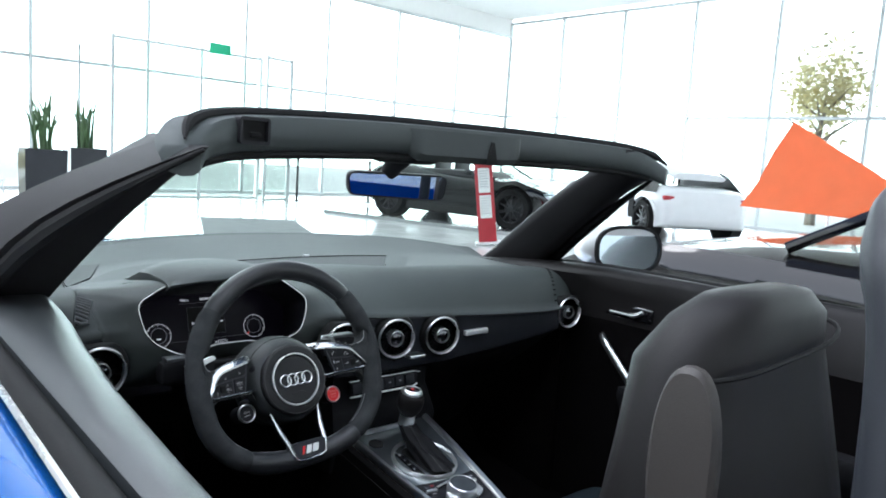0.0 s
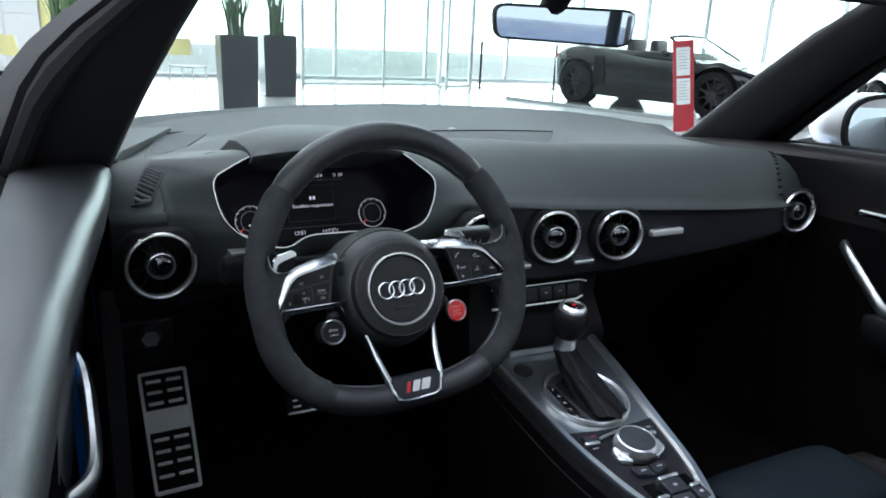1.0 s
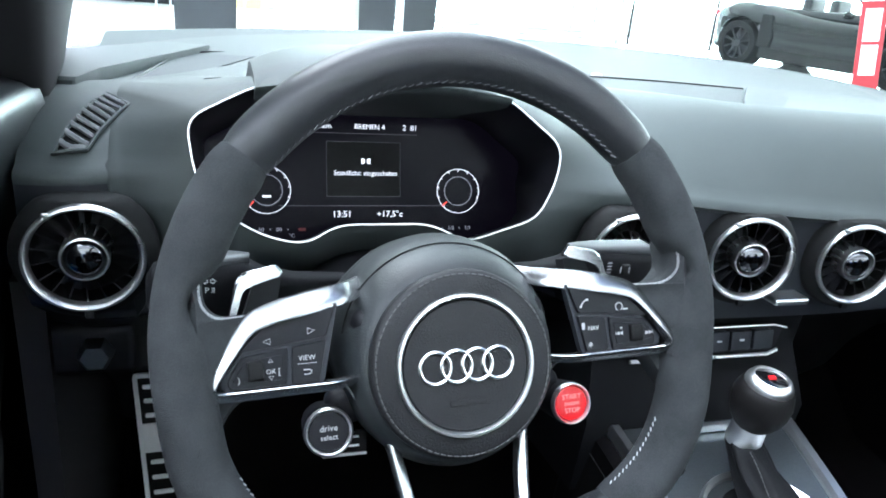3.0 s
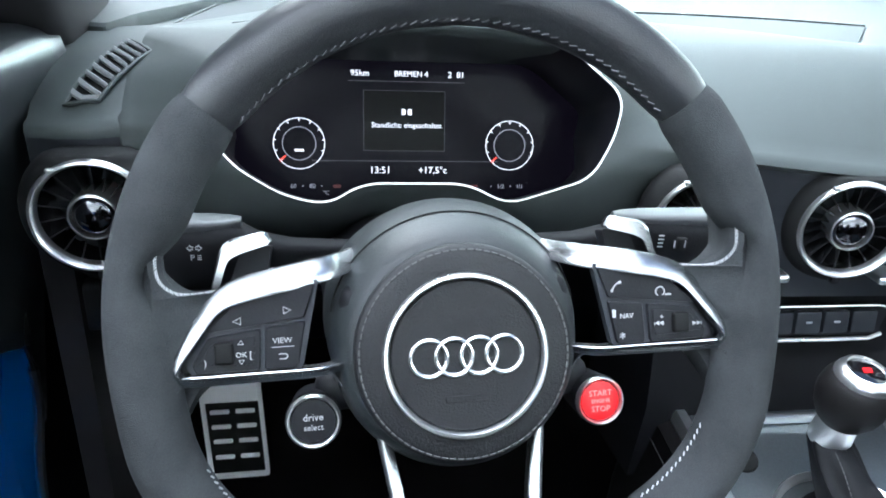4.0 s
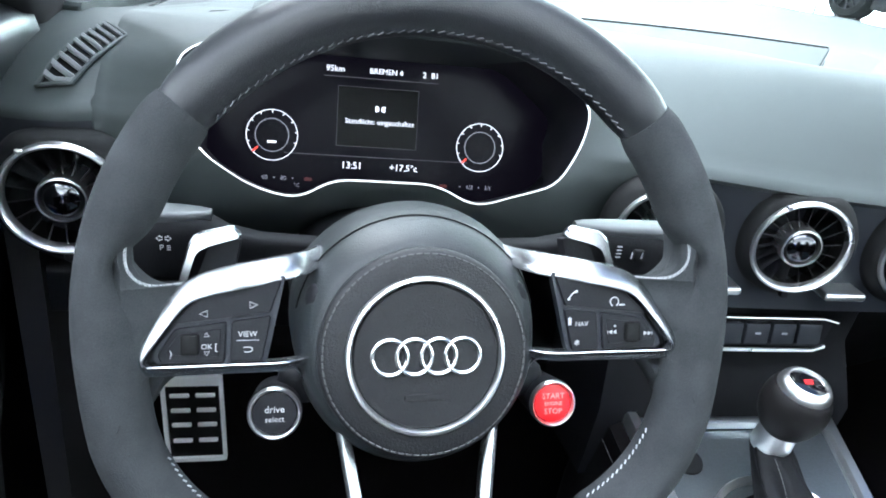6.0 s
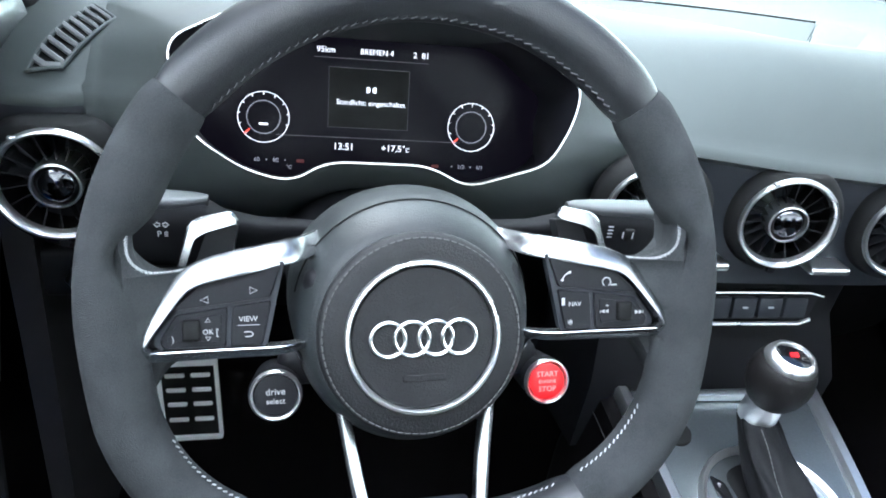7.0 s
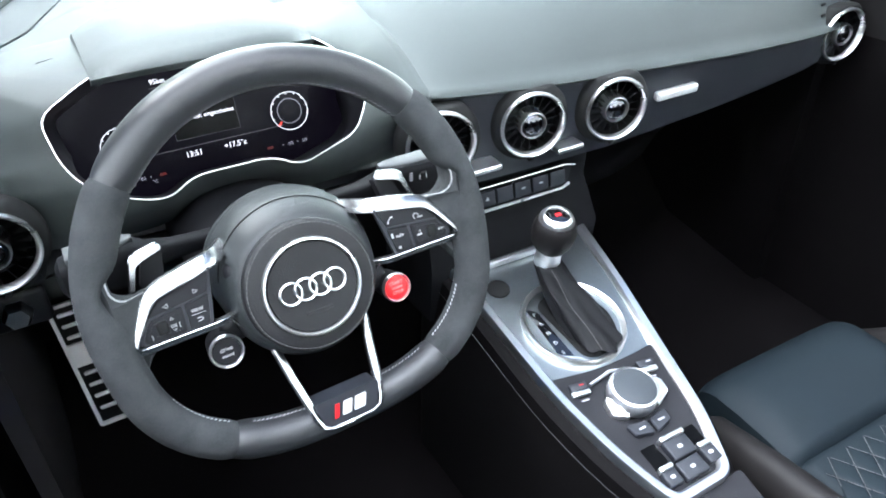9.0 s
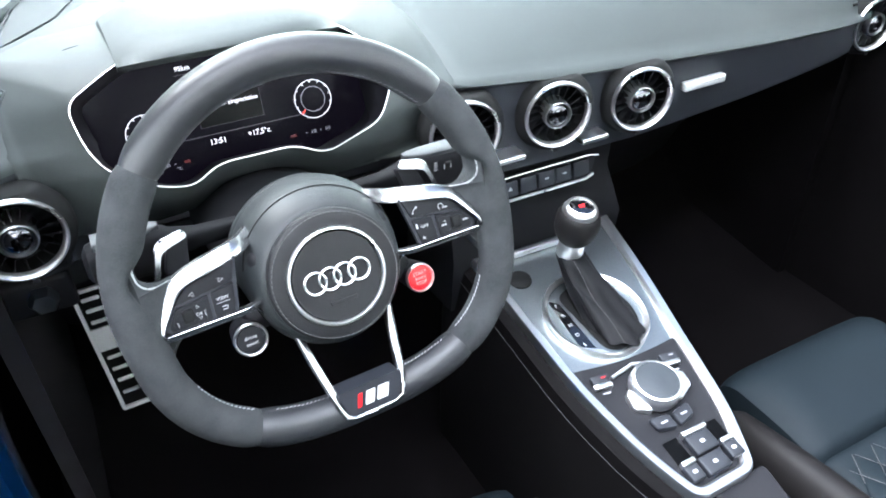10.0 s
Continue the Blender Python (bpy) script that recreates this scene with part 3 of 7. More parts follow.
away = shrink(outline, -0.01)
rings = [[] for _ in range(13)]
for (x, y), (wx, wy) in zip(outline, away):
    q = CM @ Vector((x, y, 0.001))
    out = (CM.to_3x3() @ Vector((wx - x, wy - y, 0.0))).normalized()
    h = y / K
    side = max(-1.0, min(1.0, x / 0.165))
    top, low = ease((h - 0.100) / 0.045), ease((0.046 - h) / 0.016)
    wide = ease((abs(side) - 0.30) / 0.45)
    tx = q.x + ((-0.577 if side < 0 else -0.117) - q.x) * wide
    tz = q.z - 0.004
    ty = depth_at(tx, tz) + 0.006
    back = min(q.y + 0.215, dash_profile(tx, True)[4][0] - 0.012)
    high = Vector((tx, ty, tz)).lerp(Vector((tx, back, dash_height(tx, back) - 0.0015)), top)
    under = Vector((q.x + (tx - q.x) * 0.9, q.y + 0.050, q.z - 0.060))
    end = high.lerp(under, low)
    L = (end - q).length
    t0 = (out * 0.6 + CM.to_3x3() @ Vector((0, 0, 0.06)) + (end - q).normalized() * 0.8 + Vector((0, 0.4, 0.12)) * top).normalized() * min(L * (0.5 + 0.2 * top), 0.085 - 0.045 * ease((h - 0.070) / 0.03))
    d1 = (end - q).normalized()
    t1 = (Vector((d1.x, d1.y, d1.z * (1 - 0.6 * top))) if low < 0.5 else Vector((d1.x, d1.y * 1.4, d1.z))).normalized() * L * (0.85 - 0.35 * ease((h - 0.070) / 0.03))
    for k in range(13):
        f = k / 12
        p = q * (2 * f ** 3 - 3 * f ** 2 + 1) + t0 * (f ** 3 - 2 * f ** 2 + f) + end * (3 * f ** 2 - 2 * f ** 3) + t1 * (f ** 3 - f ** 2)
        rings[k].append(clear_of_dash(p) if k < 12 else p)
bm = bmesh.new()
loft(bm, rings, True, False)
part("cluster_shoulder", bm, M_DASH, cluster, "dark grey surround of the instruments", 70)

# -- air vents --
def air_vent(x, y, z, turn=0.0):
    at = Matrix.Translation((x, y, z)) @ pose(0, 0, 0, 90, 0, turn) @ Matrix.Scale(0.88, 4)
    v = empty("air_vent", at, car)
    v["label"] = "round turbine-style air vent with chrome ring"
    bm = bmesh.new()
    lathe(bm, [(0.046, -0.05), (0.0600, -0.012), (0.0602, -0.004), (0.0580, 0.0025), (0.0530, 0.0085), (0.0480, 0.0115), (0.046, -0.045)], 48, None, True)
    for q in bm.verts:
        q.co.y = min(q.co.y, 0.0500)
    part("housing", bm, M_RUBBER, v)
    bm = bmesh.new()
    lathe(bm, [(0.0488, 0.009), (0.0492, 0.0135), (0.0482, 0.0160), (0.0462, 0.0165), (0.0440, 0.0140), (0.0430, 0.006)], 64, None, True)
    part("chrome_ring", bm, M_CHROME, v, "chrome ring")
    bm = bmesh.new()
    lathe(bm, [(0.0, -0.03), (0.043, -0.03), (0.043, -0.028), (0.0, -0.028)], 32)
    part("duct", bm, M_RUBBER, v)
    vane = None
    for k in range(18):
        a = 360 / 18 * k
        m = pose(0, 0, 0, 0, 0, a)
        if vane is None:
            bm = bmesh.new()
            loft(bm, [[(r, -w, -0.012 - 0.004), (r, w, -0.012 - 0.004), (r, w + tw, 0.006), (r, -w + tw, 0.006)] for r, w, tw in ((0.019, 0.0005, 0.002), (0.030, 0.0006, 0.004), (0.0428, 0.0007, 0.0065))])
            vane = part("vane", bm, M_VANE, v, m=m).data
        else:
            mesh_part("vane", vane, None, v, m=m, smooth=0)
    bm = bmesh.new()
    lathe(bm, [(0.0196, -0.025), (0.0204, 0.010), (0.0196, 0.0145), (0.0180, 0.0150), (0.0173, 0.011), (0.0173, -0.025)], 36, None, True)
    part("hub_ring", bm, M_CHROME, v, "chrome hub ring")
    bm = bmesh.new()
    lathe(bm, [(0.0, 0.0185), (0.006, 0.0180), (0.012, 0.0162), (0.0158, 0.0125), (0.0173, 0.009), (0.0173, 0.0)], 32)
    part("hub", bm, M_HUB, v, "smoked chrome dome")
    bm = bmesh.new()
    box(bm, (0, -0.053, 0.009), (0.008, 0.008, 0.010), 0.002)
    part("tab", bm, M_DASH_LOW, v)
    bm = bmesh.new()
    box(bm, (-0.026, 0.0410, 0.0150), (0.006, 0.004, 0.004), 0.001)
    part("marker", bm, M_CHROME, v)
    return v


for x, y, z, turn in ((-0.588, 0.216, 0.790, 4), (-0.118, 0.207, 0.783, -12), (0.009, 0.203, 0.780, -12), (0.136, 0.197, 0.774, -12), (0.637, 0.236, 0.772, -6)):
    air_vent(x, y, z, turn)

# silver toggles under the vents, the bright strip on the passenger's side
for x, z, w in ((0.067, 0.7335, 0.042), (-0.060, 0.7375, 0.042)):
    bm = bmesh.new()
    box(bm, (x, 0.202, z), (w, 0.030, 0.0075), 0.003, 3)
    part("toggle", bm, M_CHROME, dashboard, "bright metal toggle")
bm = bmesh.new()
box(bm, (0.2565, 0.204, 0.7655), (0.074, 0.012, 0.0125), 0.003, 3)
part("model_badge", bm, M_STEEL, dashboard, "bright metal badge strip")
# row of switches below the middle vents
row = empty("switch_row", None, car)
bm = bmesh.new()
ro = rounded([(-0.085, -0.015), (0.095, -0.017), (0.105, 0.012), (0.090, 0.016), (-0.085, 0.017)], 0.006)
RM = Matrix.Translation((-0.001, 0.222, 0.674)) @ pose(0, 0, 0, 80)
tube(bm, [RM @ Vector((x, y, 0.003)) for x, y in ((-0.088, 0.0165), (0.088, 0.0155), (0.104, 0.0115))], 0.0009, 6)
part("switch_rim", bm, M_CHROME, row, "thin chrome line")
bm = bmesh.new()
tube(bm, [RM @ Vector((x, y, 0.003)) for x, y in ((-0.088, -0.0160), (0.082, -0.0175), (0.094, -0.0130))], 0.0021, 8)
part("switch_rim", bm, M_CHROME, row, "chrome lower lip")
bm = bmesh.new()
plate(bm, shrink(ro, 0.002), 0.008, RM @ Matrix.Translation((0, 0, -0.009)))
part("switch_panel", bm, M_DASH_LOW, row)
for k in range(6):
    bm = bmesh.new()
    box(bm, (-0.069 + 0.0285 * k, 0.0, 0.001), (0.026, 0.022, 0.009), 0.0025, 2, RM)
    part("switch", bm, M_BAND, row)
for k in (1, 3, 4):
    flat("switch_mark", [(-0.003, -0.0025), (0.003, -0.0025), (0, 0.003)] if k == 1 else bar_outline(0.006, 0.002, 0.0005), M_MARK_GREY, row, RM, -0.069 + 0.0285 * k, 0.001, 0.0064)
# centre stack below the row
bm = bmesh.new()
loft(bm, [[(x0, y, z), (x1, y, z), (x1 + 0.01, y + 0.12, z), (x0 - 0.01, y + 0.12, z)] for x0, x1, y, z in ((-0.12, 0.135, 0.235, 0.70), (-0.12, 0.135, 0.238, 0.655), (-0.125, 0.14, 0.225, 0.625), (-0.13, 0.145, 0.21, 0.59), (-0.13, 0.145, 0.22, 0.50))])
part("stack_panel", bm, M_KNEE, dashboard, "dark slanted panel between dash and console")

# speaker grille at the driver's end: slanted frame with slats
gc = ((-0.6120, 0.256), (-0.5890, 0.260), (-0.5635, 0.329), (-0.5840, 0.352))


def on_grille(u, v, up):
    """A point of the grille: u across, v from its lower to its upper edge, up over the dash."""
    x = (gc[0][0] * (1 - u) + gc[1][0] * u) * (1 - v) + (gc[3][0] * (1 - u) + gc[2][0] * u) * v
    y = (gc[0][1] * (1 - u) + gc[1][1] * u) * (1 - v) + (gc[3][1] * (1 - u) + gc[2][1] * u) * v
    return Vector((x, y, dash_height(x, y) + up))


grille = empty("speaker_grille", None, car)
bm = bmesh.new()
loft(bm, [[on_grille(k / 6, j / 6, 0.0022) for k in range(7)] for j in range(7)], False, False)
bmesh.ops.solidify(bm, geom=bm.faces[:], thickness=0.001)
part("grille_back", bm, M_RUBBER, grille)
rim_uv = [(k / 8, 0) for k in range(8)] + [(1, k / 8) for k in range(8)] + [(1 - k / 8, 1) for k in range(8)] + [(0, 1 - k / 8) for k in range(8)]
bm = bmesh.new()
tube(bm, [on_grille(u, v, 0.0030) for u, v in rim_uv], 0.0017, 8, True)
part("grille_frame", bm, M_DASH, grille)
for k in range(9):
    bm = bmesh.new()
    loft(bm, [[on_grille(u, max(0.03, (k + 0.5 - (1 - k / 9) * 1.6 * (u - 0.35)) / 9) + d, h) for d, h in ((-0.026, 0.0025), (-0.026, 0.0045), (-0.002, 0.0056), (0.010, 0.0052), (0.010, 0.0025))] for u in (0.03, 0.25, 0.5, 0.75, 0.97)])
    part("slat", bm, M_SLAT, grille)

# -- steering wheel --
WR = radians(23)
WM = Matrix.Translation((-0.352, -0.0025, 0.8025)) @ Matrix(((1, 0, 0), (0, math.sin(WR), -math.cos(WR)), (0, math.cos(WR), math.sin(WR)))).to_4x4() @ pose(0, 0, 0, 0, 0, 2.3)
wheel = empty("steering_wheel", WM, car)
wheel["label"] = "flat-bottomed steering wheel in suede and leather"


def rim_point(a):
    """The rim's middle line: round above, flat below with rounded corners."""
    c, s = math.cos(a), math.sin(a)
    x, y = 0.157 * c, 0.161 * s
    if s < 0:
        k = (abs(c) ** 2.65 + abs(s * 0.157 / 0.140) ** 2.65) ** (-1 / 2.65)
        f = min(1.0, -s / 0.35)
        x, y = x * (1 - f) + 0.157 * c * k * f, y * (1 - f) + 0.157 * s * k * f
    return Vector((x, y + 0.018, -0.010 + 0.07 * (y + 0.018)))


def rim_part(name, a0, a1, material, r, label, lobe=0.0, n=40):
    bm = bmesh.new()
    rings = []
    for k in range(n + 1):
        a = radians(a0 + (a1 - a0) * k / n)
        p, d = rim_point(a), (rim_point(a + 0.01) - rim_point(a - 0.01)).normalized()
        out = Vector((d.y, -d.x, 0))
        edge = min(1.0, 0.9 + 0.1 * min(k, n - k) / 1.5)
        deg = math.degrees(a) % 360
        sway = (deg - 180 if 90 < deg < 270 else (360 - deg if deg > 180 else -deg))
        notch = lobe * math.exp(-((sway + 11) / 6.0) ** 2)
        ring = []
        for c in range(18):
            t = 2 * math.pi * c / 18
            u, w = math.cos(t), math.sin(t)
            ring.append(p + out * (u * r * edge + (notch if u < 0 else 0) * abs(u)) + Vector((0, 0, w * r * 1.12 * edge)))
        rings.append(ring)
    loft(bm, rings)
    return part(name, bm, material, wheel, label, 60)


rim_part("rim_top", 41, 139, M_LEATHER, 0.0158, "smooth black leather top arc")
rim_part("rim_grip", 139, 232, M_ALCANTARA, 0.0164, "grey suede grip", 0.013, 56)
rim_part("rim_grip", -52, 41, M_ALCANTARA, 0.0164, "grey suede grip", 0.013, 56)
rim_part("rim_bottom", 232, 308, M_LEATHER, 0.0165, "smooth leather flat bottom")


def stitches(name, pts, gap, size, parent, material=M_STITCH, twist=35):
    """A row of short slanted stitches along a path of (point, normal)."""
    bm = bmesh.new()
    run = 0.0
    for (p, n), (q, _) in zip(pts, pts[1:]):
        run += (q - p).length
        if run >= gap:
            run -= gap
            t = (q - p).normalized()
            m = Matrix((t, n.cross(t).normalized(), n)).transposed().to_4x4()
            box(bm, (0, 0, 0), size, 0, 1, Matrix.Translation(p) @ m @ pose(0, 0, 0, 0, 0, twist))
    return part(name, bm, material, parent, smooth=0)


for a0, a1 in ((42, 138), (206, 230), (236, 304), (-50, -26)):
    pts = []
    for k in range(300):
        a = radians(a0 + (a1 - a0) * k / 299)
        p, d = rim_point(a), (rim_point(a + 0.01) - rim_point(a - 0.01)).normalized()
        n = (Vector((-d.y, d.x, 0)) + Vector((0, 0, 0.40 if a0 == 42 else 0.17))).normalized()
        pts.append((p + n * (0.0161 if a0 == 42 else 0.0168), n))
    stitches("rim_stitching", pts, *((0.0050, (0.0036, 0.0008, 0.0006)) if a0 == 42 else (0.0036, (0.0026, 0.0006, 0.0006))), wheel, M_STITCH if a0 == 42 else M_STITCH_LIGHT)

# hub: dome with a stitched cover and a chrome ring
bm = bmesh.new()
lathe(bm, [(0.0, -0.013), (0.052, -0.013), (0.0565, -0.0135), (0.0605, -0.0165), (0.0645, -0.0235), (0.0668, -0.0335), (0.0674, -0.046), (0.0676, -0.0640), (0.0664, -0.0652), (0.0664, -0.0662), (0.0674, -0.0675), (0.0672, -0.080), (0.0650, -0.092), (0.055, -0.098)], 64)
for v in bm.verts:
    rise = min(1.0, max(0.0, (v.co.y / max(1e-6, math.hypot(v.co.x, v.co.y)) + 0.15) / 0.75)) * min(1.0, max(0.0, (-0.018 - v.co.z) / 0.035))
    v.co.x, v.co.y = v.co.x * (1 + 0.17 * rise), v.co.y * (1 + 0.19 * rise)
hub = part("hub", bm, M_HUBSKIN, wheel, "rounded airbag housing", 50)
bm = bmesh.new()
arc = []
for k in range(41):
    a = radians(18 + 144 * k / 40)
    rise = min(1.0, max(0.0, (math.sin(a) + 0.15) / 0.75)) * (0.0155 / 0.035)
    arc.append((0.0671 * math.cos(a) * (1 + 0.17 * rise), 0.0671 * math.sin(a) * (1 + 0.19 * rise), -0.0335))
tube(bm, arc, 0.0005, 6)
part("dome_seam", bm, M_RUBBER, hub)
bm = bmesh.new()
lathe(bm, [(0.0, 0.0), (0.0375, 0.0), (0.0385, -0.0012), (0.0425, -0.0012), (0.0460, -0.0013), (0.0515, -0.0022), (0.0545, -0.0030), (0.0562, -0.0048), (0.0566, -0.0080), (0.0560, -0.0140), (0.0, -0.0140)], 64)
part("airbag_cover", bm, M_COVER, hub, "grained leather airbag cover", 50)
bm = bmesh.new()
lathe(bm, [(0.0422, -0.001), (0.0422, 0.0010), (0.0414, 0.0022), (0.0400, 0.0024), (0.0391, 0.0012), (0.0389, -0.001)], 80, None, True)
part("trim_ring", bm, M_CHROME, hub, "chrome ring")
pts = [(Vector((0.0535 * math.cos(a), 0.0535 * math.sin(a), -0.0024)), Vector((math.cos(a) * 0.4, math.sin(a) * 0.4, 0.9)).normalized()) for a in (2 * math.pi * k / 720 for k in range(721))]
stitches("cover_stitching", pts, 0.0042, (0.003, 0.0007, 0.0006), hub, M_DARK_THREAD, 0)
for k in range(4):
    bm = bmesh.new()
    lathe(bm, [(0.0102, -0.0003), (0.0101, 0.0010), (0.0092, 0.0016), (0.0083, 0.0010), (0.0082, -0.0003)], 44, Matrix.Translation((-0.0192 + 0.0128 * k, 0.0, 0.0002 + 0.0001 * (k % 2))), True)
    part("emblem_ring", bm, M_CHROME, hub, "raised chrome emblem ring")
bm = bmesh.new()
box(bm, (0, -0.0215, 0.0002), (0.023, 0.0035, 0.0008), 0.0003, 1)
part("embossed_bar", bm, M_COVER, hub)

# side spokes: a bright blade that bends round the keys, and the dark key panel
for s in (-1, 1):
    blade = [(0.046, 0.0525, -0.052, 0.0050), (0.055, 0.0492, -0.0330, 0.0056), (0.066, 0.0464, -0.0165, 0.0062), (0.090, 0.0422, -0.0085, 0.0064), (0.110, 0.0378, -0.008, 0.0060), (0.1215, 0.0325, -0.008, 0.0052), (0.130, 0.0225, -0.0070, 0.0042), (0.1390, 0.0090, -0.0030, 0.0034), (0.1425, 0.0015, -0.0020, 0.0030), (0.1405, -0.0032, -0.0035, 0.0026), (0.134, -0.0052, -0.0075, 0.0030), (0.100, -0.0054, -0.0095, 0.0029), (0.074, -0.0054, -0.011, 0.0027), (0.060, -0.0040, -0.018, 0.0022)]
    line = smooth_path([p[:3] for p in blade], 5)
    wide_at = [q.x for q in smooth_path([(p[3], 0, 0) for p in blade], 5)]
    bm = bmesh.new()
    rings = []
    for i, (p, w) in enumerate(zip(line, wide_at)):
        t = line[min(i + 1, len(line) - 1)] - line[max(i - 1, 0)]
        t = Vector((t.x, t.y, 0)).normalized()
        n = Vector((-t.y, t.x, 0)) * w
        q = w / 0.006
        ring = [p + n + Vector((0, 0, -0.013)), p + n + Vector((0, 0, -0.0058 * q - 0.0012)), p + n * 0.93 + Vector((0, 0, -0.0050 * q)), p + n * 0.4 + Vector((0, 0, -0.0027 * q)), p - n * 0.2 + Vector((0, 0, -0.0008 * q)), p - n * 0.72, p - n * 0.92 + Vector((0, 0, -0.0003)), p - n + Vector((0, 0, -0.0014)), p - n + Vector((0, 0, -0.010))]
        rings.append([Vector((s * q.x, q.y, q.z)) for q in ring])
    loft(bm, rings)
    part("spoke_frame", bm, M_SPOKE, wheel, "satin chrome spoke blade", 35)
    web = [(0.154, 0.060), (0.149, 0.0470), (0.139, 0.0375), (0.118, 0.0350), (0.105, 0.030), (0.105, 0.0), (0.122, -0.0065), (0.133, -0.014), (0.1415, -0.028), (0.152, -0.045)]
    web = rounded([(s * x, y) for x, y in web][::-s], 0.006, 4)
    bm = bmesh.new()
    plate(bm, web, 0.016, Matrix.Translation((0, 0, -0.0325)), 0.004)
    part("grip_web", bm, M_ALCANTARA, wheel, "suede web behind the spoke")
    rest = [(0.1480, 0.075), (0.1436, 0.066), (0.1432, 0.0600), (0.1438, 0.0545), (0.1428, 0.0468), (0.1378, 0.0408), (0.1300, 0.0384), (0.1180, 0.0378), (0.1225, 0.0345), (0.1315, 0.0235), (0.1405, 0.0090), (0.1440, 0.0010), (0.1420, -0.0055), (0.1390, -0.0085), (0.1425, -0.0200), (0.1470, -0.036), (0.1500, -0.050)]
    rest = smooth_path([(x, y, 0) for x, y in rest], 5)
    slope = lambda x, y: max(-0.016, -0.001 + 0.9 * (x - 0.142)) - 0.5 * max(0.0, y - 0.060) - 0.5 * max(0.0, -0.030 - y)
    bm = bmesh.new()
    rings, seam = [], []
    for i, p in enumerate(rest):
        t = (rest[min(i + 1, len(rest) - 1)] - rest[max(i - 1, 0)]).normalized()
        n = Vector((-t.y, t.x, 0)) * min(1.0, max(0.12, (p.x - 0.122) / 0.018))
        ring = [Vector((q.x, q.y, z if z < -0.02 else slope(q.x, q.y) + z)) for q, z in ((p + n * 0.006, -0.034), (p + n * 0.0002, -0.0040), (p + n * 0.0006, -0.0018), (p + n * 0.0020, -0.0004), (p + n * 0.0036, 0.0))]
        far = Vector((max(0.1475, ring[-1].x + 0.001), p.y + (ring[-1].y - p.y) * 0.3, 0))
        far.z = slope(far.x, far.y) + 0.0005
        ring += [ring[-1].lerp(far, 0.5), far, Vector((far.x + 0.006, far.y, far.z - 0.004)), Vector((far.x + 0.004, far.y, -0.026))]
        rings.append([Vector((s * q.x, q.y, q.z)) for q in ring])
        if 0.034 < p.y < 0.064 and p.x > 0.119:
            seam.append((Vector((s * ring[3].x, ring[3].y, ring[3].z + 0.0002)), Vector((-0.5 * n.x * s, -0.5 * n.y, 0.85)).normalized()))
    loft(bm, rings)
    part("thumb_rest", bm, M_ALCANTARA, wheel, "grey suede thumb rest", 60)
    keys = rounded([(0.0715, 0.0420), (0.112, 0.0330), (0.1385, 0.0030), (0.135, -0.0030), (0.0815, -0.0030)], [0.002, 0.010, 0.006, 0.004, 0.003], 5)
    if s < 0:
        keys = [(-x, y) for x, y in keys][::-1]
    bm = bmesh.new()
    plate(bm, keys, 0.006, Matrix.Translation((0, 0, -0.0185)))
    kp = part("key_panel", bm, M_BAND, wheel, "dark key panel")
    for ko in ([(0.0734, 0.0400), (0.1130, 0.0320), (0.1285, 0.0180), (0.0793, 0.0232)], [(0.0789, 0.0214), (0.0985, 0.0192), (0.0998, -0.0018), (0.0838, -0.0018)], [(0.1008, 0.0189), (0.1263, 0.0158), (0.1345, 0.0030), (0.1330, -0.0016), (0.1022, -0.0018)]):
        q = [(s * x, y) for x, y in ko]
        q = rounded(q if s < 0 else q[::-1], 0.0016, 3)
        bm = bmesh.new()
        plate(bm, q, 0.0022, Matrix.Translation((0, 0, -0.0128)), 0.0006)
        part("key", bm, M_DASH_LOW, kp)
    q = [(s * x, y) for x, y in ((0.1035, 0.0156), (0.1245, 0.0130), (0.1315, 0.0030), (0.1050, 0.0012))]
    bm = bmesh.new()
    plate(bm, rounded(q if s < 0 else q[::-1], 0.0015, 3), 0.0008, Matrix.Translation((0, 0, -0.0108)), 0.0003)
    part("key_frame", bm, M_DASH_LOW, kp)
    bm = bmesh.new()
    box(bm, (s * 0.1188, 0.008, -0.0098), (0.0088, 0.0108, 0.006), 0.0015, 3)
    part("roller", bm, M_RUBBER, kp)
    if s < 0:
        marks = (("VIEW", 0.0040, -0.0906, 0.0123), ("OK", 0.0038, -0.1107, 0.0065), ("[", 0.0046, -0.1062, 0.0063), (")", 0.0046, -0.1279, 0.0035))
        for x, y, d in ((-0.112, 0.0232, -1), (-0.0876, 0.0273, 1)):
            bm = bmesh.new()
            tri = [(x - d * 0.0018, y - 0.0017), (x + d * 0.002, y), (x - d * 0.0018, y + 0.0017)]
            tube(bm, [(a, b, -0.0103) for a, b in tri], 0.00032, 5, True)
            part("arrow_mark", bm, M_MARK, kp)
        for y, d in ((0.0118, 1), (0.0040, -1)):
            bm = bmesh.new()
            tube(bm, [(-0.1120, y, -0.0098), (-0.1094, y, -0.0098), (-0.1107, y + d * 0.0020, -0.0098)], 0.00025, 5, True)
            part("arrow_mark", bm, M_MARK, kp)
        bm = bmesh.new()
        tube(bm, smooth_path([(-0.0928, 0.0056, -0.0104), (-0.0895, 0.0056, -0.0104), (-0.0884, 0.0044, -0.0104), (-0.0895, 0.0032, -0.0104), (-0.0925, 0.0032, -0.0104)], 4), 0.0003, 5)
        part("return_mark", bm, M_MARK, kp)
        bm = bmesh.new()
        box(bm, (-0.0905, 0.0092, -0.0105), (0.0110, 0.0003, 0.0003))
        part("key_line", bm, M_MARK_GREY, kp)
    else:
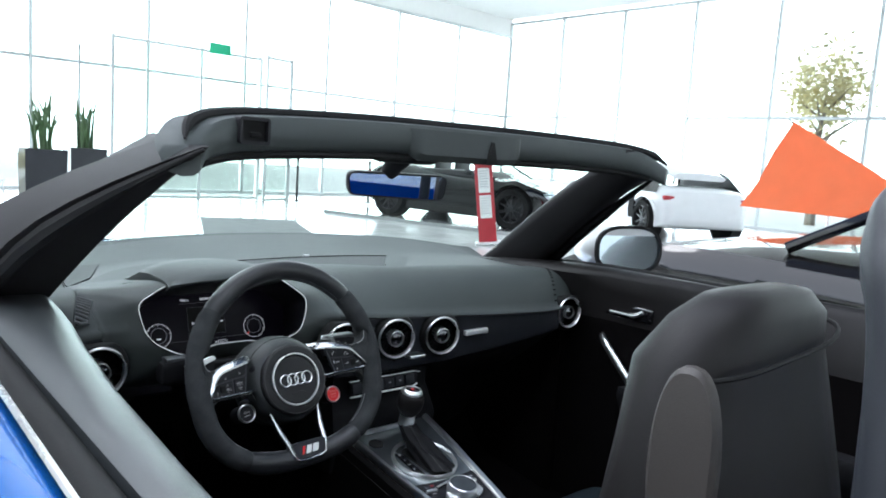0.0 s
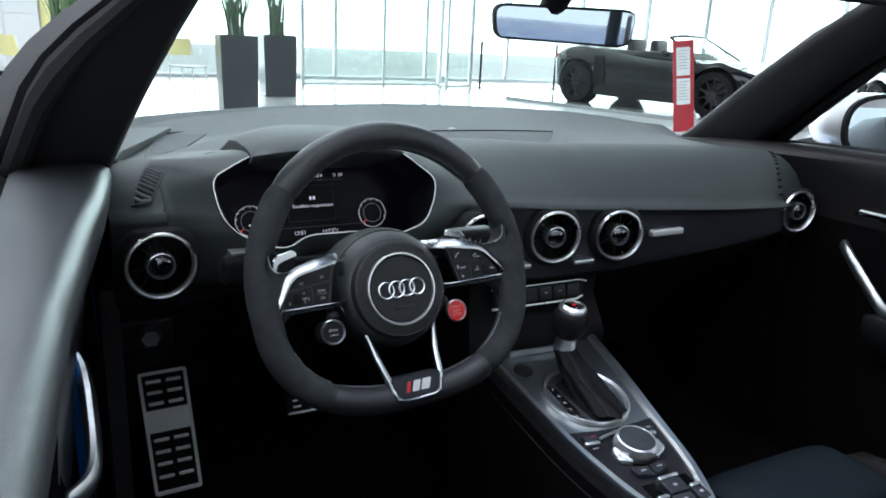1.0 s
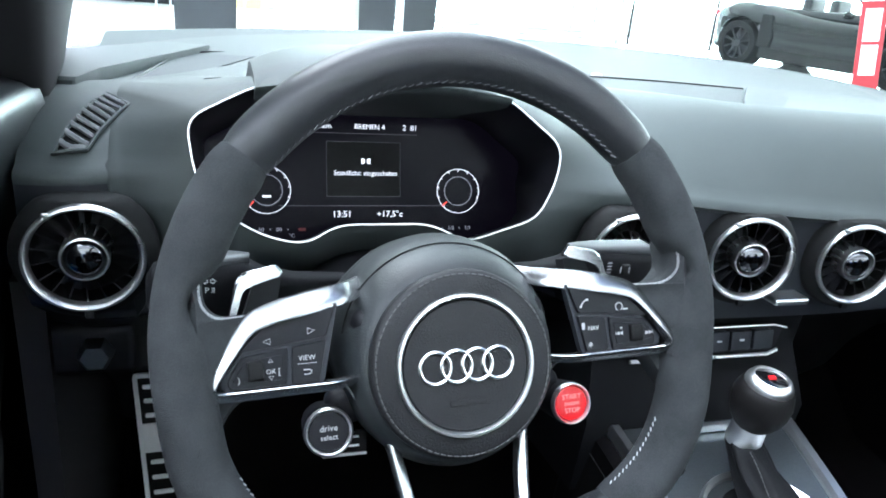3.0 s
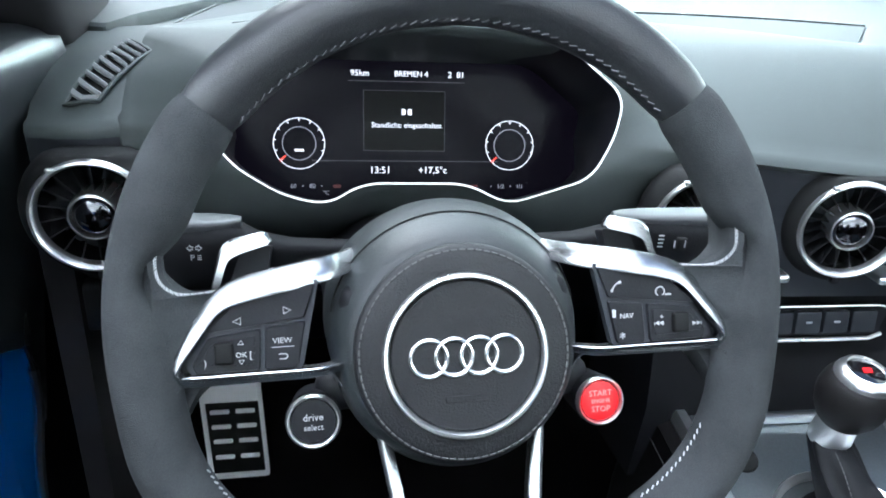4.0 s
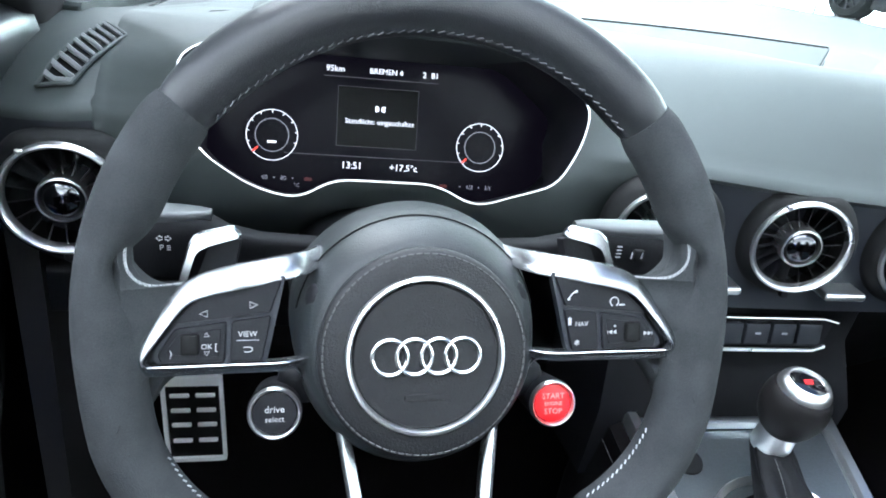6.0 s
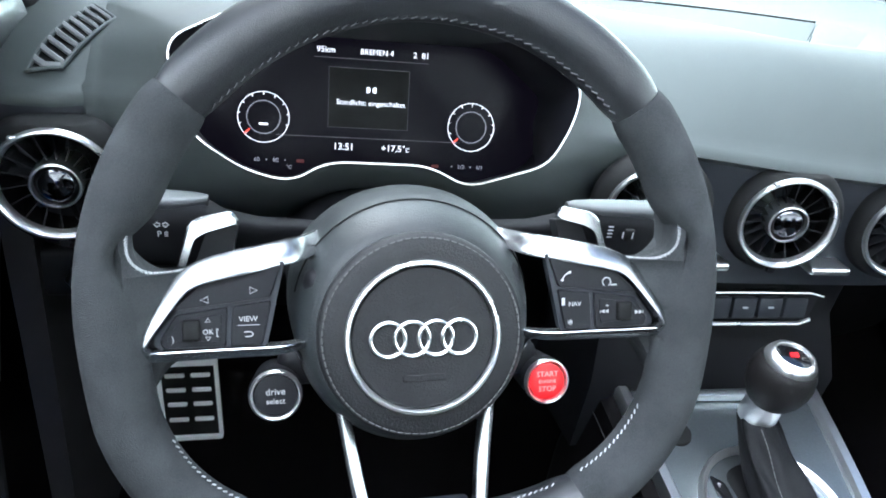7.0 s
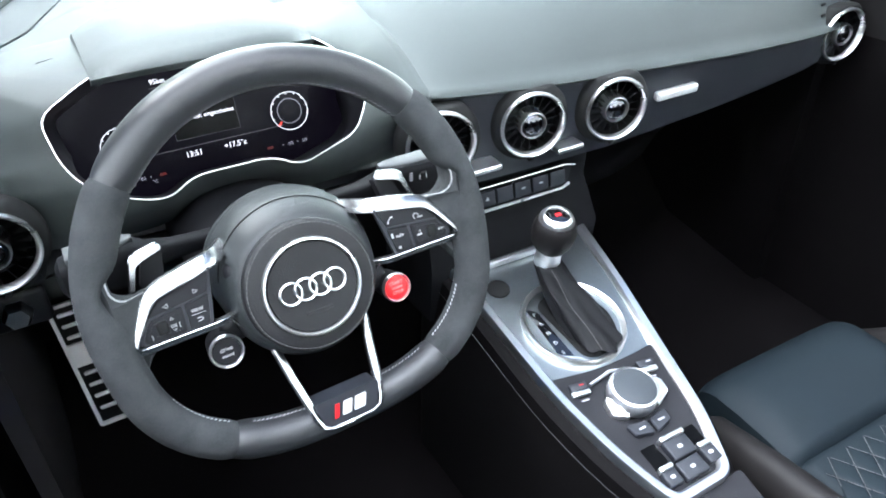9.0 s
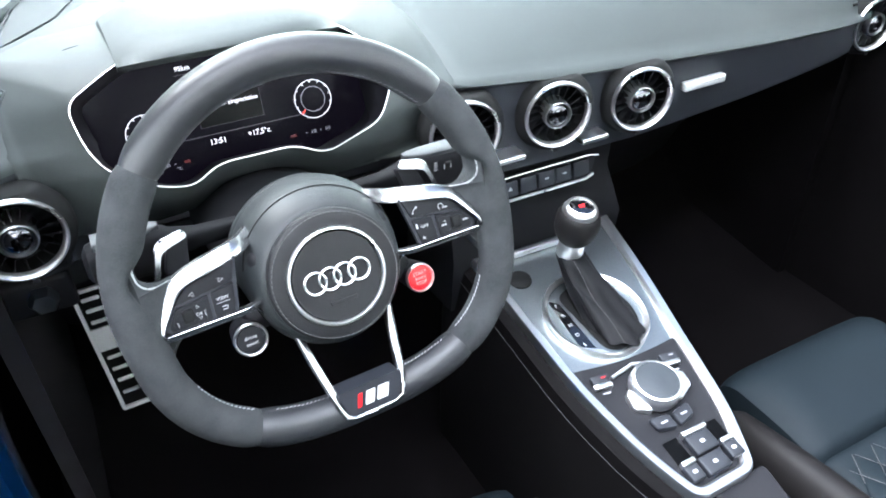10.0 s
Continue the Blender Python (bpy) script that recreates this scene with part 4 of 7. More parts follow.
        marks = (("NAV", 0.0037, 0.0892, 0.0128), ("*", 0.0076, 0.0866, 0.0010), ("+", 0.0036, 0.1087, 0.0112), ("I◄◄", 0.0027, 0.1070, 0.0078), ("►►I", 0.0027, 0.1287, 0.0067))
        bm = bmesh.new()
        tube(bm, smooth_path([(0.0812, 0.0262, -0.0103), (0.0820, 0.0282, -0.0103), (0.0840, 0.0304, -0.0103), (0.0864, 0.0312, -0.0103)], 4), [0.0008] * 3 + [0.0004] * 7 + [0.0008] * 3, 6)
        part("phone_mark", bm, M_MARK, kp)
        bm = bmesh.new()
        tube(bm, [(0.1083 + 0.0025 * math.cos(a), 0.0250 + 0.0025 * math.sin(a), -0.0103) for a in (radians(-60 + 30 * k) for k in range(11))], 0.00035, 5)
        box(bm, (0.1128, 0.0232, -0.0103), (0.0034, 0.0008, 0.0005))
        part("voice_mark", bm, M_MARK, kp)
        bm = bmesh.new()
        box(bm, (0.0822, 0.0145, -0.0103), (0.0018, 0.0042, 0.0004))
        part("speaker_mark", bm, M_MARK_GREY, kp)
    for text, size, x, y in marks:
        writing("key_mark", text, size, M_MARK, kp, Matrix.Translation((x, y, -0.0103 if abs(x) < 0.102 else -0.0097)))
    # light stitching round the opening above the thumb rest
    fine = []
    for (p, n), (q, _) in zip(seam, seam[1:]):
        fine += [(p.lerp(q, k / 6), n) for k in range(6)]
    stitches("web_stitching", fine, 0.0013, (0.0020, 0.0005, 0.0006), wheel, M_STITCH_LIGHT, 50 * s)
    # behind the spoke: gear paddle
    pad = [(0.0975, 0.0610), (0.101, 0.0662), (0.121, 0.0622), (0.1262, 0.0568), (0.1345, 0.026), (0.1305, 0.025), (0.1235, 0.0500), (0.1180, 0.0545), (0.0975, 0.0588)]
    q = rounded([(s * x, y) for x, y in pad][::s], 0.003, 3)
    bm = bmesh.new()
    plate(bm, q, 0.006, Matrix.Translation((0, 0, -0.066)), 0.0015)
    part("gear_paddle", bm, M_SPOKE, wheel, "satin metal gear paddle")
    bm = bmesh.new()
    plate(bm, rounded([(s * x, y) for x, y in ((0.098, 0.058), (0.116, 0.054), (0.124, 0.032), (0.104, 0.030))][::-s], 0.003, 3), 0.012, Matrix.Translation((0, 0, -0.079)))
    part("paddle_back", bm, M_DASH_LOW, wheel)

# bridge between hub and spokes, lower V spoke with its badge
bm = bmesh.new()
box(bm, (0, 0.008, -0.034), (0.125, 0.060, 0.030), 0.01, 3)
part("spoke_bridge", bm, M_DASH_LOW, wheel)
for s in (-1, 1):
    bm = bmesh.new()
    a = [Vector((s * 0.0445, -0.030, -0.026)), Vector((s * 0.0420, -0.046, -0.021)), Vector((s * 0.0368, -0.076, -0.0125)), Vector((s * 0.0325, -0.098, -0.0010)), Vector((s * 0.0300, -0.113, 0.0022)), Vector((s * 0.0268, -0.1215, 0.0026)), Vector((s * 0.019, -0.1252, 0.0022)), Vector((0, -0.1258, 0.0020))]
    wd = [0.0030, 0.0036, 0.0038, 0.0036, 0.0032, 0.0027, 0.0023, 0.0023]
    rings = []
    for i, (p, w) in enumerate(zip(a, wd)):
        t = (a[min(i + 1, 7)] - a[max(i - 1, 0)]).normalized()
        b = Vector((t.y, -t.x, 0)).normalized() * w
        rings.append([p + b - Vector((0, 0, 0.010)), p + b - Vector((0, 0, 0.0020)), p + b * 0.7 - Vector((0, 0, 0.0006)), p + b * 0.15, p - b * 0.6 - Vector((0, 0, 0.0011)), p - b - Vector((0, 0, 0.0028)), p - b - Vector((0, 0, 0.010))])
    loft(bm, rings)
    part("lower_spoke", bm, M_SPOKE, wheel, "satin chrome lower spoke arm", 35)
    bm = bmesh.new()
    tube(bm, smooth_path([(s * 0.074, -0.0052, -0.016), (s * 0.067, -0.0085, -0.023), (s * 0.060, -0.020, -0.028), (s * 0.052, -0.031, -0.029), (s * 0.0455, -0.038, -0.0235)], 6), 0.0012, 8)
    part("spoke_line", bm, M_SPOKE, wheel, "thin bright line from keys to lower spoke")
bm = bmesh.new()
plate(bm, rounded([(-0.0290, -0.106), (-0.0225, -0.123), (0.0225, -0.123), (0.0290, -0.106), (0.029, -0.0985), (-0.029, -0.0985)], 0.004), 0.0225, Matrix.Translation((0, 0, -0.0210)))
bp = part("badge_panel", bm, M_BAND, wheel, "dark badge panel")
bm = bmesh.new()
plate(bm, [(-0.016, -0.1205), (-0.0120, -0.1205), (-0.0085, -0.1085), (-0.0125, -0.1085)], 0.0012, Matrix.Translation((0, 0.0035, 0.0012)))
part("badge_bar", bm, M_RED, bp, "small red slanted bar")
for x, w in ((-0.0035, 0.0085), (0.0085, 0.0105)):
    bm = bmesh.new()
    plate(bm, rounded([(x - w / 2 - 0.001, -0.1205), (x + w / 2 - 0.001, -0.1205), (x + w / 2 + 0.003, -0.1085), (x - w / 2 + 0.003, -0.1085)], 0.0015, 3), 0.0012, Matrix.Translation((0, 0.0035, 0.0012)))
    part("badge_shape", bm, M_STEEL, bp, "bright metal badge shape")

# round satellite buttons
for x, y, r, cap, nm, lab in ((0.0805, -0.0375, 0.0132, M_RED, "start_button", "red start button with chrome rim"), (-0.0785, -0.0355, 0.0140, M_DASH_LOW, "mode_button", "black round button with chrome rim")):
    at = Matrix.Translation((x, y, -0.033))
    bm = bmesh.new()
    lathe(bm, [(0.0, -0.030), (r * 0.92, -0.030), (r * 1.02, -0.010), (r * 1.08, -0.002), (r * 1.06, 0.0), (0.0, 0.0)], 40, at)
    sb = part(nm, bm, M_DASH_LOW, wheel, lab)
    bm = bmesh.new()
    lathe(bm, [(r * 1.04, -0.001), (r * 1.04, 0.003), (r * 0.97, 0.0042), (r * 0.89, 0.003), (r * 0.88, -0.001)], 44, at, True)
    part("button_rim", bm, M_CHROME, sb)
    bm = bmesh.new()
    lathe(bm, [(0.0, 0.0030), (r * 0.6, 0.0030), (r * 0.84, 0.0024), (r * 0.88, 0.001), (r * 0.88, -0.002), (0, -0.002)], 36, at)
    part("button_cap", bm, cap, sb)
    lines = (("START", 0.0054, 0.0045), ("ENGINE", 0.0036, 0.0), ("STOP", 0.0054, -0.0045)) if nm == "start_button" else (("drive", 0.0062, 0.0022), ("select", 0.0052, -0.0032))
    for text, size, dy in lines:
        writing("button_text", text, size * 0.86, M_MARK if nm == "mode_button" else M_BUTTON_TEXT, sb, at @ Matrix.Translation((0, dy, 0.0032)), 0.00015)
    bm = bmesh.new()
    box(bm, (x * 0.80, y * 0.80 + 0.004, -0.052), (0.030, 0.022, 0.022), 0.008, 3)
    part("button_stem", bm, M_DASH_LOW, wheel)

# column shroud and stalks
bm = bmesh.new()
loft(bm, [[Vector((-0.353 + w * math.cos(a), y, z + h * math.sin(a))) for a in (2 * math.pi * k / 24 for k in range(24))] for y, z, w, h in ((0.062, 0.775, 0.058, 0.050), (0.09, 0.765, 0.068, 0.055), (0.20, 0.735, 0.075, 0.055), (0.32, 0.70, 0.075, 0.06))])
part("steering_column", bm, M_KNEE, car, "black column shroud")
for s, reach in ((-1, 0.180), (1, 0.184)):
    st = empty("column_stalk", None, car)
    bm = bmesh.new()
    rings = []
    for f, w, h in ((0.045, 0.008, 0.007), (0.088, 0.009, 0.009), (0.108, 0.0125, 0.013), (0.122, 0.016, 0.0210), (reach - 0.016, 0.016, 0.0205), (reach - 0.004, 0.014, 0.0165), (reach, 0.009, 0.010)):
        c = Vector((-0.354 + s * f, 0.105 - 0.02 * f, (0.808 if s < 0 else 0.811) + 0.01 * f))
        rings.append([c + Vector((0, w * p * 0.9, h * q)) for p, q in bar_outline(2, 2, 0.7)])
    loft(bm, rings)
    part("stalk_body", bm, M_KNEE, st, "black stalk")
    bm = bmesh.new()
    rings = []
    for f, w in ((0.117, 0.003), (0.124, 0.0070), (0.136, 0.0095), (reach - 0.010, 0.0105)) if s < 0 else ((0.112, 0.003), (0.120, 0.0070), (0.134, 0.0095), (reach - 0.008, 0.0105)):
        c = Vector((-0.354 + s * f, 0.105 - 0.02 * f, (0.8280 if s < 0 else 0.8305) + 0.01 * f))
        rings.append([c + Vector((0, w * p, 0.0042 * q)) for p, q in bar_outline(2, 2, 0.6)])
    loft(bm, rings)
    part("stalk_top", bm, M_STALK, st, "grey stalk top")
    FM = Matrix.Translation((-0.354 + s * (0.142 if s < 0 else 0.145), 0.0868, 0.818 if s < 0 else 0.821)) @ pose(0, 0, 0, 90) @ Matrix.Scale(0.7, 4)
    if s < 0:
        for d in (-1, 1):
            bm = bmesh.new()
            tube(bm, [FM @ Vector((d * x, y + 0.005, 0.0012)) for x, y in ((0.0012, -0.0012), (0.0030, -0.0012), (0.0030, -0.0026), (0.0058, 0.0), (0.0030, 0.0026), (0.0030, 0.0012), (0.0012, 0.0012))], 0.0004, 5, True)
            part("arrow_mark", bm, M_MARK, st)
        writing("stalk_mark", "P", 0.0075, M_MARK, st, FM @ Matrix.Translation((-0.002, -0.004, 0.0012)))
        for k in range(3):
            flat("stalk_mark", bar_outline(0.003, 0.0007, 0.0002), M_MARK, st, FM, 0.0035, -0.0022 - 0.0018 * k, 0.0014)
    else:
        bm = bmesh.new()
        box(bm, (0.012, 0, 0.001), (0.010, 0.012, 0.006), 0.002, 2, FM)
        part("stalk_roller", bm, M_RUBBER, st)
        for k in range(4):
            flat("stalk_mark", bar_outline(0.005, 0.0012, 0.0003), M_MARK_GREY, st, FM, -0.008, 0.008 - 0.0036 * k, 0.0014)
        for x in (0.004, 0.014):
            flat("stalk_mark", bar_outline(0.0010, 0.007, 0.0004), M_MARK_GREY, st, FM, x, 0.001, 0.0046)

# -- centre console: sloping plane with a bright tapering frame --
SL = math.atan(0.17)
KM = Matrix.Translation((0.0, -0.047, 0.54)) @ pose(0, 0, 0, math.degrees(SL))  # its plane; y runs forwards along it
console = empty("centre_console", None, car)
co = rounded([(-0.056, -0.139), (0.027, -0.137), (0.058, -0.062), (0.080, 0.040), (0.106, 0.152), (0.126, 0.270), (0.129, 0.300), (-0.104, 0.300), (-0.101, 0.249), (-0.099, 0.177), (-0.095, 0.031), (-0.079, -0.067)], [0.020, 0.018, 0.03, 0.04, 0.04, 0.03, 0.008, 0.008, 0.03, 0.03, 0.05, 0.04], 6)
ci = shrink(co, 0.0140)
bm = bmesh.new()
rows = [[KM @ Vector((x, y, z)) for x, y in q] for q, z in ((co, -0.012), (co, 0.0), (shrink(co, 0.0022), 0.0034), (shrink(co, 0.0105), 0.0030), (ci, -0.001), (ci, -0.014))]
loft(bm, rows, True, False, True)
part("console_frame", bm, M_ALU, console, "bright brushed aluminium frame", 35)
bm = bmesh.new()
plate(bm, shrink(co, 0.009), 0.006, KM @ Matrix.Translation((0, 0, -0.011)))
part("console_panel", bm, M_ALU_DARK, console, "matt grey metal panel")
bm = bmesh.new()
plate(bm, rounded([(-0.048, -0.130), (0.021, -0.128), (0.050, -0.060), (0.070, 0.046), (0.030, 0.043), (-0.020, 0.044), (-0.088, 0.056), (-0.086, 0.031), (-0.070, -0.066)], [0.012, 0.012, 0.02, 0.008, 0.02, 0.02, 0.008, 0.02, 0.03], 5), 0.006, KM @ Matrix.Translation((0, 0, -0.0095)))
part("control_panel", bm, M_DASH_LOW, console, "black control panel")
# flanks
bm = bmesh.new()
flank = shrink(co, -0.012)
loft(bm, [[KM @ Vector((x, y, -0.010)) for x, y in shrink(co, -0.001)], [KM @ Vector((x, y, -0.016)) for x, y in flank], [Vector((1.12 * v.x, v.y, v.z - 0.10)) for v in (KM @ Vector((x, y, -0.02)) for x, y in flank)], [Vector((1.2 * v.x, v.y, 0.22)) for v in (KM @ Vector((x, y, -0.02)) for x, y in flank)]])
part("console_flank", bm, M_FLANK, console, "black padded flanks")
for s in (-1, 1):
    edge = sorted((KM @ Vector((x, y, -0.02)) for x, y in flank if s * x > 0.035), key=lambda v: v.y)
    pts = []
    for v, w in zip(edge, edge[1:]):
        for k in range(40):
            p = v.lerp(w, k / 40)
            pts.append((Vector((1.018 * p.x + s * 0.0006, p.y, p.z - 0.014)), Vector((s * 0.97, 0, 0.24))))
    stitches("flank_stitching", pts, 0.0040, (0.0030, 0.0006, 0.0005), console, M_DARK_THREAD, 0)
# selector surround and gate
oval = [(0.0675 * math.cos(a), 0.0695 * math.sin(a)) for a in (2 * math.pi * k / 56 for k in range(56))]
OM = KM @ Matrix.Translation((-0.002, 0.117, 0.0)) @ pose(0, 0, 0, 0, 0, 4)
bm = bmesh.new()
oi = [(x * 0.90, y * 0.915) for x, y in oval]
loft(bm, [[OM @ Vector((x, y, z)) for x, y in q] for q, z in ((oval, -0.008), (oval, 0.0015), ([(x * 0.965, y * 0.97) for x, y in oval], 0.0045), (oi, 0.001), (oi, -0.008))], True, False, True)
part("selector_ring", bm, M_CHROME, console, "bright oval selector ring", 40)
bm = bmesh.new()
plate(bm, [(x * 0.905, y * 0.92) for x, y in oval], 0.004, OM @ Matrix.Translation((0, 0, -0.008)))
part("selector_plate", bm, M_ALU_DARK, console, "grey metal selector plate")
bm = bmesh.new()
plate(bm, rounded([(-0.026, 0.046), (0.0, 0.055), (0.030, 0.048), (0.050, 0.022), (0.054, -0.008), (0.044, -0.038), (0.020, -0.056), (-0.006, -0.060), (-0.024, -0.050)], 0.012, 4), 0.003, OM @ Matrix.Translation((0, 0, -0.0065)))
part("selector_well", bm, M_RUBBER, console, "black well round the gaiter")
bm = bmesh.new()
plate(bm, rounded([(-0.051, -0.036), (-0.034, -0.046), (-0.030, 0.036), (-0.041, 0.047)], 0.005, 5), 0.004, OM @ Matrix.Translation((0, 0, -0.0065)))
part("selector_gate", bm, M_GLOSS, console, "black gate")
for k, ch in enumerate("PRNDS"):
    writing("gate_mark", ch, 0.0072, M_MARK, console, OM @ Matrix.Translation((-0.0365 - 0.0016 * k, 0.034 - 0.0165 * k, -0.0022)))
bm = bmesh.new()
plate(bm, rounded([(-0.056, -0.022), (-0.054, -0.034), (-0.033, -0.055), (-0.020, -0.060), (-0.030, -0.047), (-0.050, -0.033)], 0.002, 3), 0.0045, OM @ Matrix.Translation((0, 0, -0.0062)))
part("gate_strip", bm, M_CHROME, console)
# selector: gaiter, collar, knob
sel = empty("gear_selector", None, car)
bm = bmesh.new()
rings = []
for k in range(13):
    f = k / 12
    c = (OM @ Vector((0.012 - 0.002 * f, -0.022 + 0.034 * f, -0.003))) * (1 - f) + Vector((-0.002, 0.133, 0.616)) * f
    rx, ry = 0.015 * (1 - f) ** 0.8 + 0.0165, 0.027 * (1 - f) ** 0.8 + 0.0165
    rings.append([c + Vector((rx * math.cos(a) * (1 + 0.11 * math.sin(7 * a + 2.5 * f) * (1 - 0.6 * f)), ry * math.sin(a) * (1 + 0.11 * math.sin(7 * a + 2.5 * f) * (1 - 0.6 * f)), 0.004 * math.sin(3 * a + 8 * f) * math.sin(math.pi * f))) for a in (2 * math.pi * j / 48 for j in range(48))])
loft(bm, rings)
part("gaiter", bm, M_GAITER, sel, "creased black leather gaiter", 60)
pts = []
for k in range(120):
    f = k / 119
    r0 = rings[int(f * 11.99)]
    r1 = rings[min(12, int(f * 11.99) + 1)]
    g = f * 11.99 - int(f * 11.99)
    pts.append((Vector(r0[33]) * (1 - g) + Vector(r1[33]) * g + Vector((-0.0004, -0.0008, 0.0)), Vector((-0.3, -0.9, 0.3)).normalized()))
stitches("gaiter_stitching", pts, 0.004, (0.0028, 0.0007, 0.0006), sel, M_DARK_THREAD, 0)
tilt = pose(-0.002, 0.133, 0.612, 8, 2, 0) @ Matrix.Scale(1.07, 4)
bm = bmesh.new()
lathe(bm, [(0.0, 0.0), (0.0158, 0.0), (0.0164, 0.002), (0.0156, 0.014), (0.0152, 0.024), (0, 0.024)], 32, tilt)
part("collar", bm, M_ALU, sel, "satin metal collar")
bm = bmesh.new()
lathe(bm, [(0.0, 0.020), (0.0145, 0.021), (0.0195, 0.026), (0.0240, 0.034), (0.0264, 0.043), (0.0267, 0.051), (0.0252, 0.059), (0.0228, 0.0645), (0.0195, 0.0675), (0.0, 0.068)], 40, tilt @ pose(0, 0, 0))
part("knob", bm, M_SEATBACK, sel, "black leather ball knob")
bm = bmesh.new()
lathe(bm, [(0.0216, 0.0635), (0.0206, 0.0690), (0.0178, 0.0735), (0.0150, 0.0748), (0.0145, 0.0740), (0.0140, 0.0660)], 40, tilt, True)
part("knob_cap", bm, M_CHROME, sel, "polished metal cap")
bm = bmesh.new()
lathe(bm, [(0.0, 0.0738), (0.010, 0.0738), (0.0146, 0.0730), (0.0146, 0.066), (0, 0.066)], 32, tilt)
part("knob_disc", bm, M_GLOSS, sel)
bm = bmesh.new()
plate(bm, [(-0.0045, -0.0026), (0.003, -0.0026), (0.0045, 0.0026), (-0.003, 0.0026)], 0.0008, tilt @ Matrix.Translation((0, 0, 0.0736)))
part("knob_mark", bm, M_RED, sel, "small red mark")
# rotary knob with side keys
NM = KM @ Matrix.Translation((-0.010, -0.007, 0.0))
rot = empty("rotary_control", None, car)
bm = bmesh.new()
lathe(bm, [(0.0, 0.0), (0.0295, 0.0), (0.0305, 0.004), (0.0297, 0.016), (0.0284, 0.0195), (0.0262, 0.0205), (0.0253, 0.0195), (0.0, 0.0195)], 48, NM)
part("knob", bm, M_ALU, rot, "bright metal rotary knob")
bm = bmesh.new()
lathe(bm, [(0.0, 0.0203), (0.0246, 0.0203), (0.0254, 0.0198), (0.0254, 0.019), (0, 0.019)], 40, NM)
part("touch_pad", bm, mat("dark_touch_pad", (0.04, 0.046, 0.052), 0.45, spread=0.05, spec=0.2), rot, "dark grey touch surface")
for s in (-1, 1):
    bm = bmesh.new()
    q = rounded([(s * 0.020, -0.022), (s * 0.042 + 0.004, -0.010), (s * 0.042 + 0.006, 0.010), (s * 0.022, 0.020)][::s], 0.006, 4)
    plate(bm, q, 0.007, NM @ Matrix.Translation((0, -0.004, -0.003)), 0.0015)
    part("side_key", bm, M_CHROME, rot, "bright side key")
    bm = bmesh.new()
    q = rounded([(s * 0.002, -0.052), (s * 0.026, -0.046), (s * 0.028, -0.030), (s * 0.002, -0.034)][::s], 0.004, 4)
    plate(bm, q, 0.006, NM @ Matrix.Translation((-0.004, 0, -0.003)), 0.0015)
    part("menu_key", bm, M_BAND, rot)
    flat("menu_mark", bar_outline(0.009, 0.0022, 0.0006), M_MARK_GREY, rot, NM @ Matrix.Translation((s * 0.014 - 0.004, -0.041, 0.0035)), 0, 0)
    bm = bmesh.new()
    TM = NM @ Matrix.Translation((s * 0.046 - 0.002 + 0.002 * s, 0.030 - 0.004 * s, 0.0)) @ pose(0, 0, 0, 0, 0, -8)
    box(bm, (0, -0.005, 0.0), (0.024, 0.007, 0.006), 0.002, 2, TM)
    part("rocker_edge", bm, M_CHROME, rot, "bright rocker edge")
    bm = bmesh.new()
    box(bm, (0, 0.003, 0.0), (0.023, 0.011, 0.008), 0.002, 2, TM)
    part("rocker", bm, M_BAND, rot, "black rocker key")
    flat("rocker_mark", bar_outline(0.006, 0.0016, 0.0004), M_RED if s < 0 else M_MARK_GREY, rot, TM, 0.004, 0.004, 0.0050)
    flat("rocker_mark", bar_outline(0.010, 0.0016, 0.0004), M_MARK_GREY, rot, TM, 0.0, -0.015, 0.0008)
bm = bmesh.new()
tube(bm, [NM @ Vector((-0.034, 0.034, 0.0)), NM @ Vector((0.0, 0.040, 0.0)), NM @ Vector((0.030, 0.030, 0.0))], 0.0022, 8)
part("arc_trim", bm, M_CHROME, rot)
# keys at the rear end of the console
for x, y, w, h, mark in ((-0.006, -0.085, 0.032, 0.024, 1), (-0.010, -0.110, 0.032, 0.022, 1), (-0.0385, -0.110, 0.018, 0.019, 1), (0.0205, -0.106, 0.018, 0.020, 1)):
    bm = bmesh.new()
    box(bm, (x, y, 0.0), (w, h, 0.010), 0.002, 3, KM)
    k = part("console_key", bm, M_BAND, console)
    flat("key_mark", bar_outline(0.006, 0.004, 0.0015), M_MARK_GREY, console, KM, x, y, 0.0056)
for x, y, w in ((-0.006, -0.0705, 0.034), (-0.0385, -0.0985, 0.018), (0.0205, -0.0945, 0.018)):
    bm = bmesh.new()
    box(bm, (x, y, 0.002), (w, 0.006, 0.011), 0.0018, 3, KM)
    part("key_edge", bm, M_CHROME, console, "bright key edge")
# flat black plates: the darkness inside the key recesses is only colour
for x, y, w, h in ((-0.036, -0.081, 0.020, 0.028), (0.0225, -0.079, 0.018, 0.024)):
    bm = bmesh.new()
    box(bm, (x, y, -0.003), (w, h, 0.0015), 0.0005, 1, KM)
    part("key_recess_shade", bm, M_LCD_BLACK, console)
# socket, tray edge
bm = bmesh.new()
lathe(bm, [(0.0, 0.003), (0.012, 0.003), (0.015, 0.0015), (0.0165, -0.004), (0, -0.004)], 32, KM @ Matrix.Translation((-0.0575, 0.209, -0.004)))
part("power_socket", bm, M_RUBBER, console, "black round socket lid")
bm = bmesh.new()
box(bm, (-0.01, 0.2475, 0.001), (0.110, 0.007, 0.010), 0.002, 2, KM @ pose(0, 0, 0, 0, 0, -1))
part("tray_edge", bm, M_ALU, console, "brushed metal tray edge")

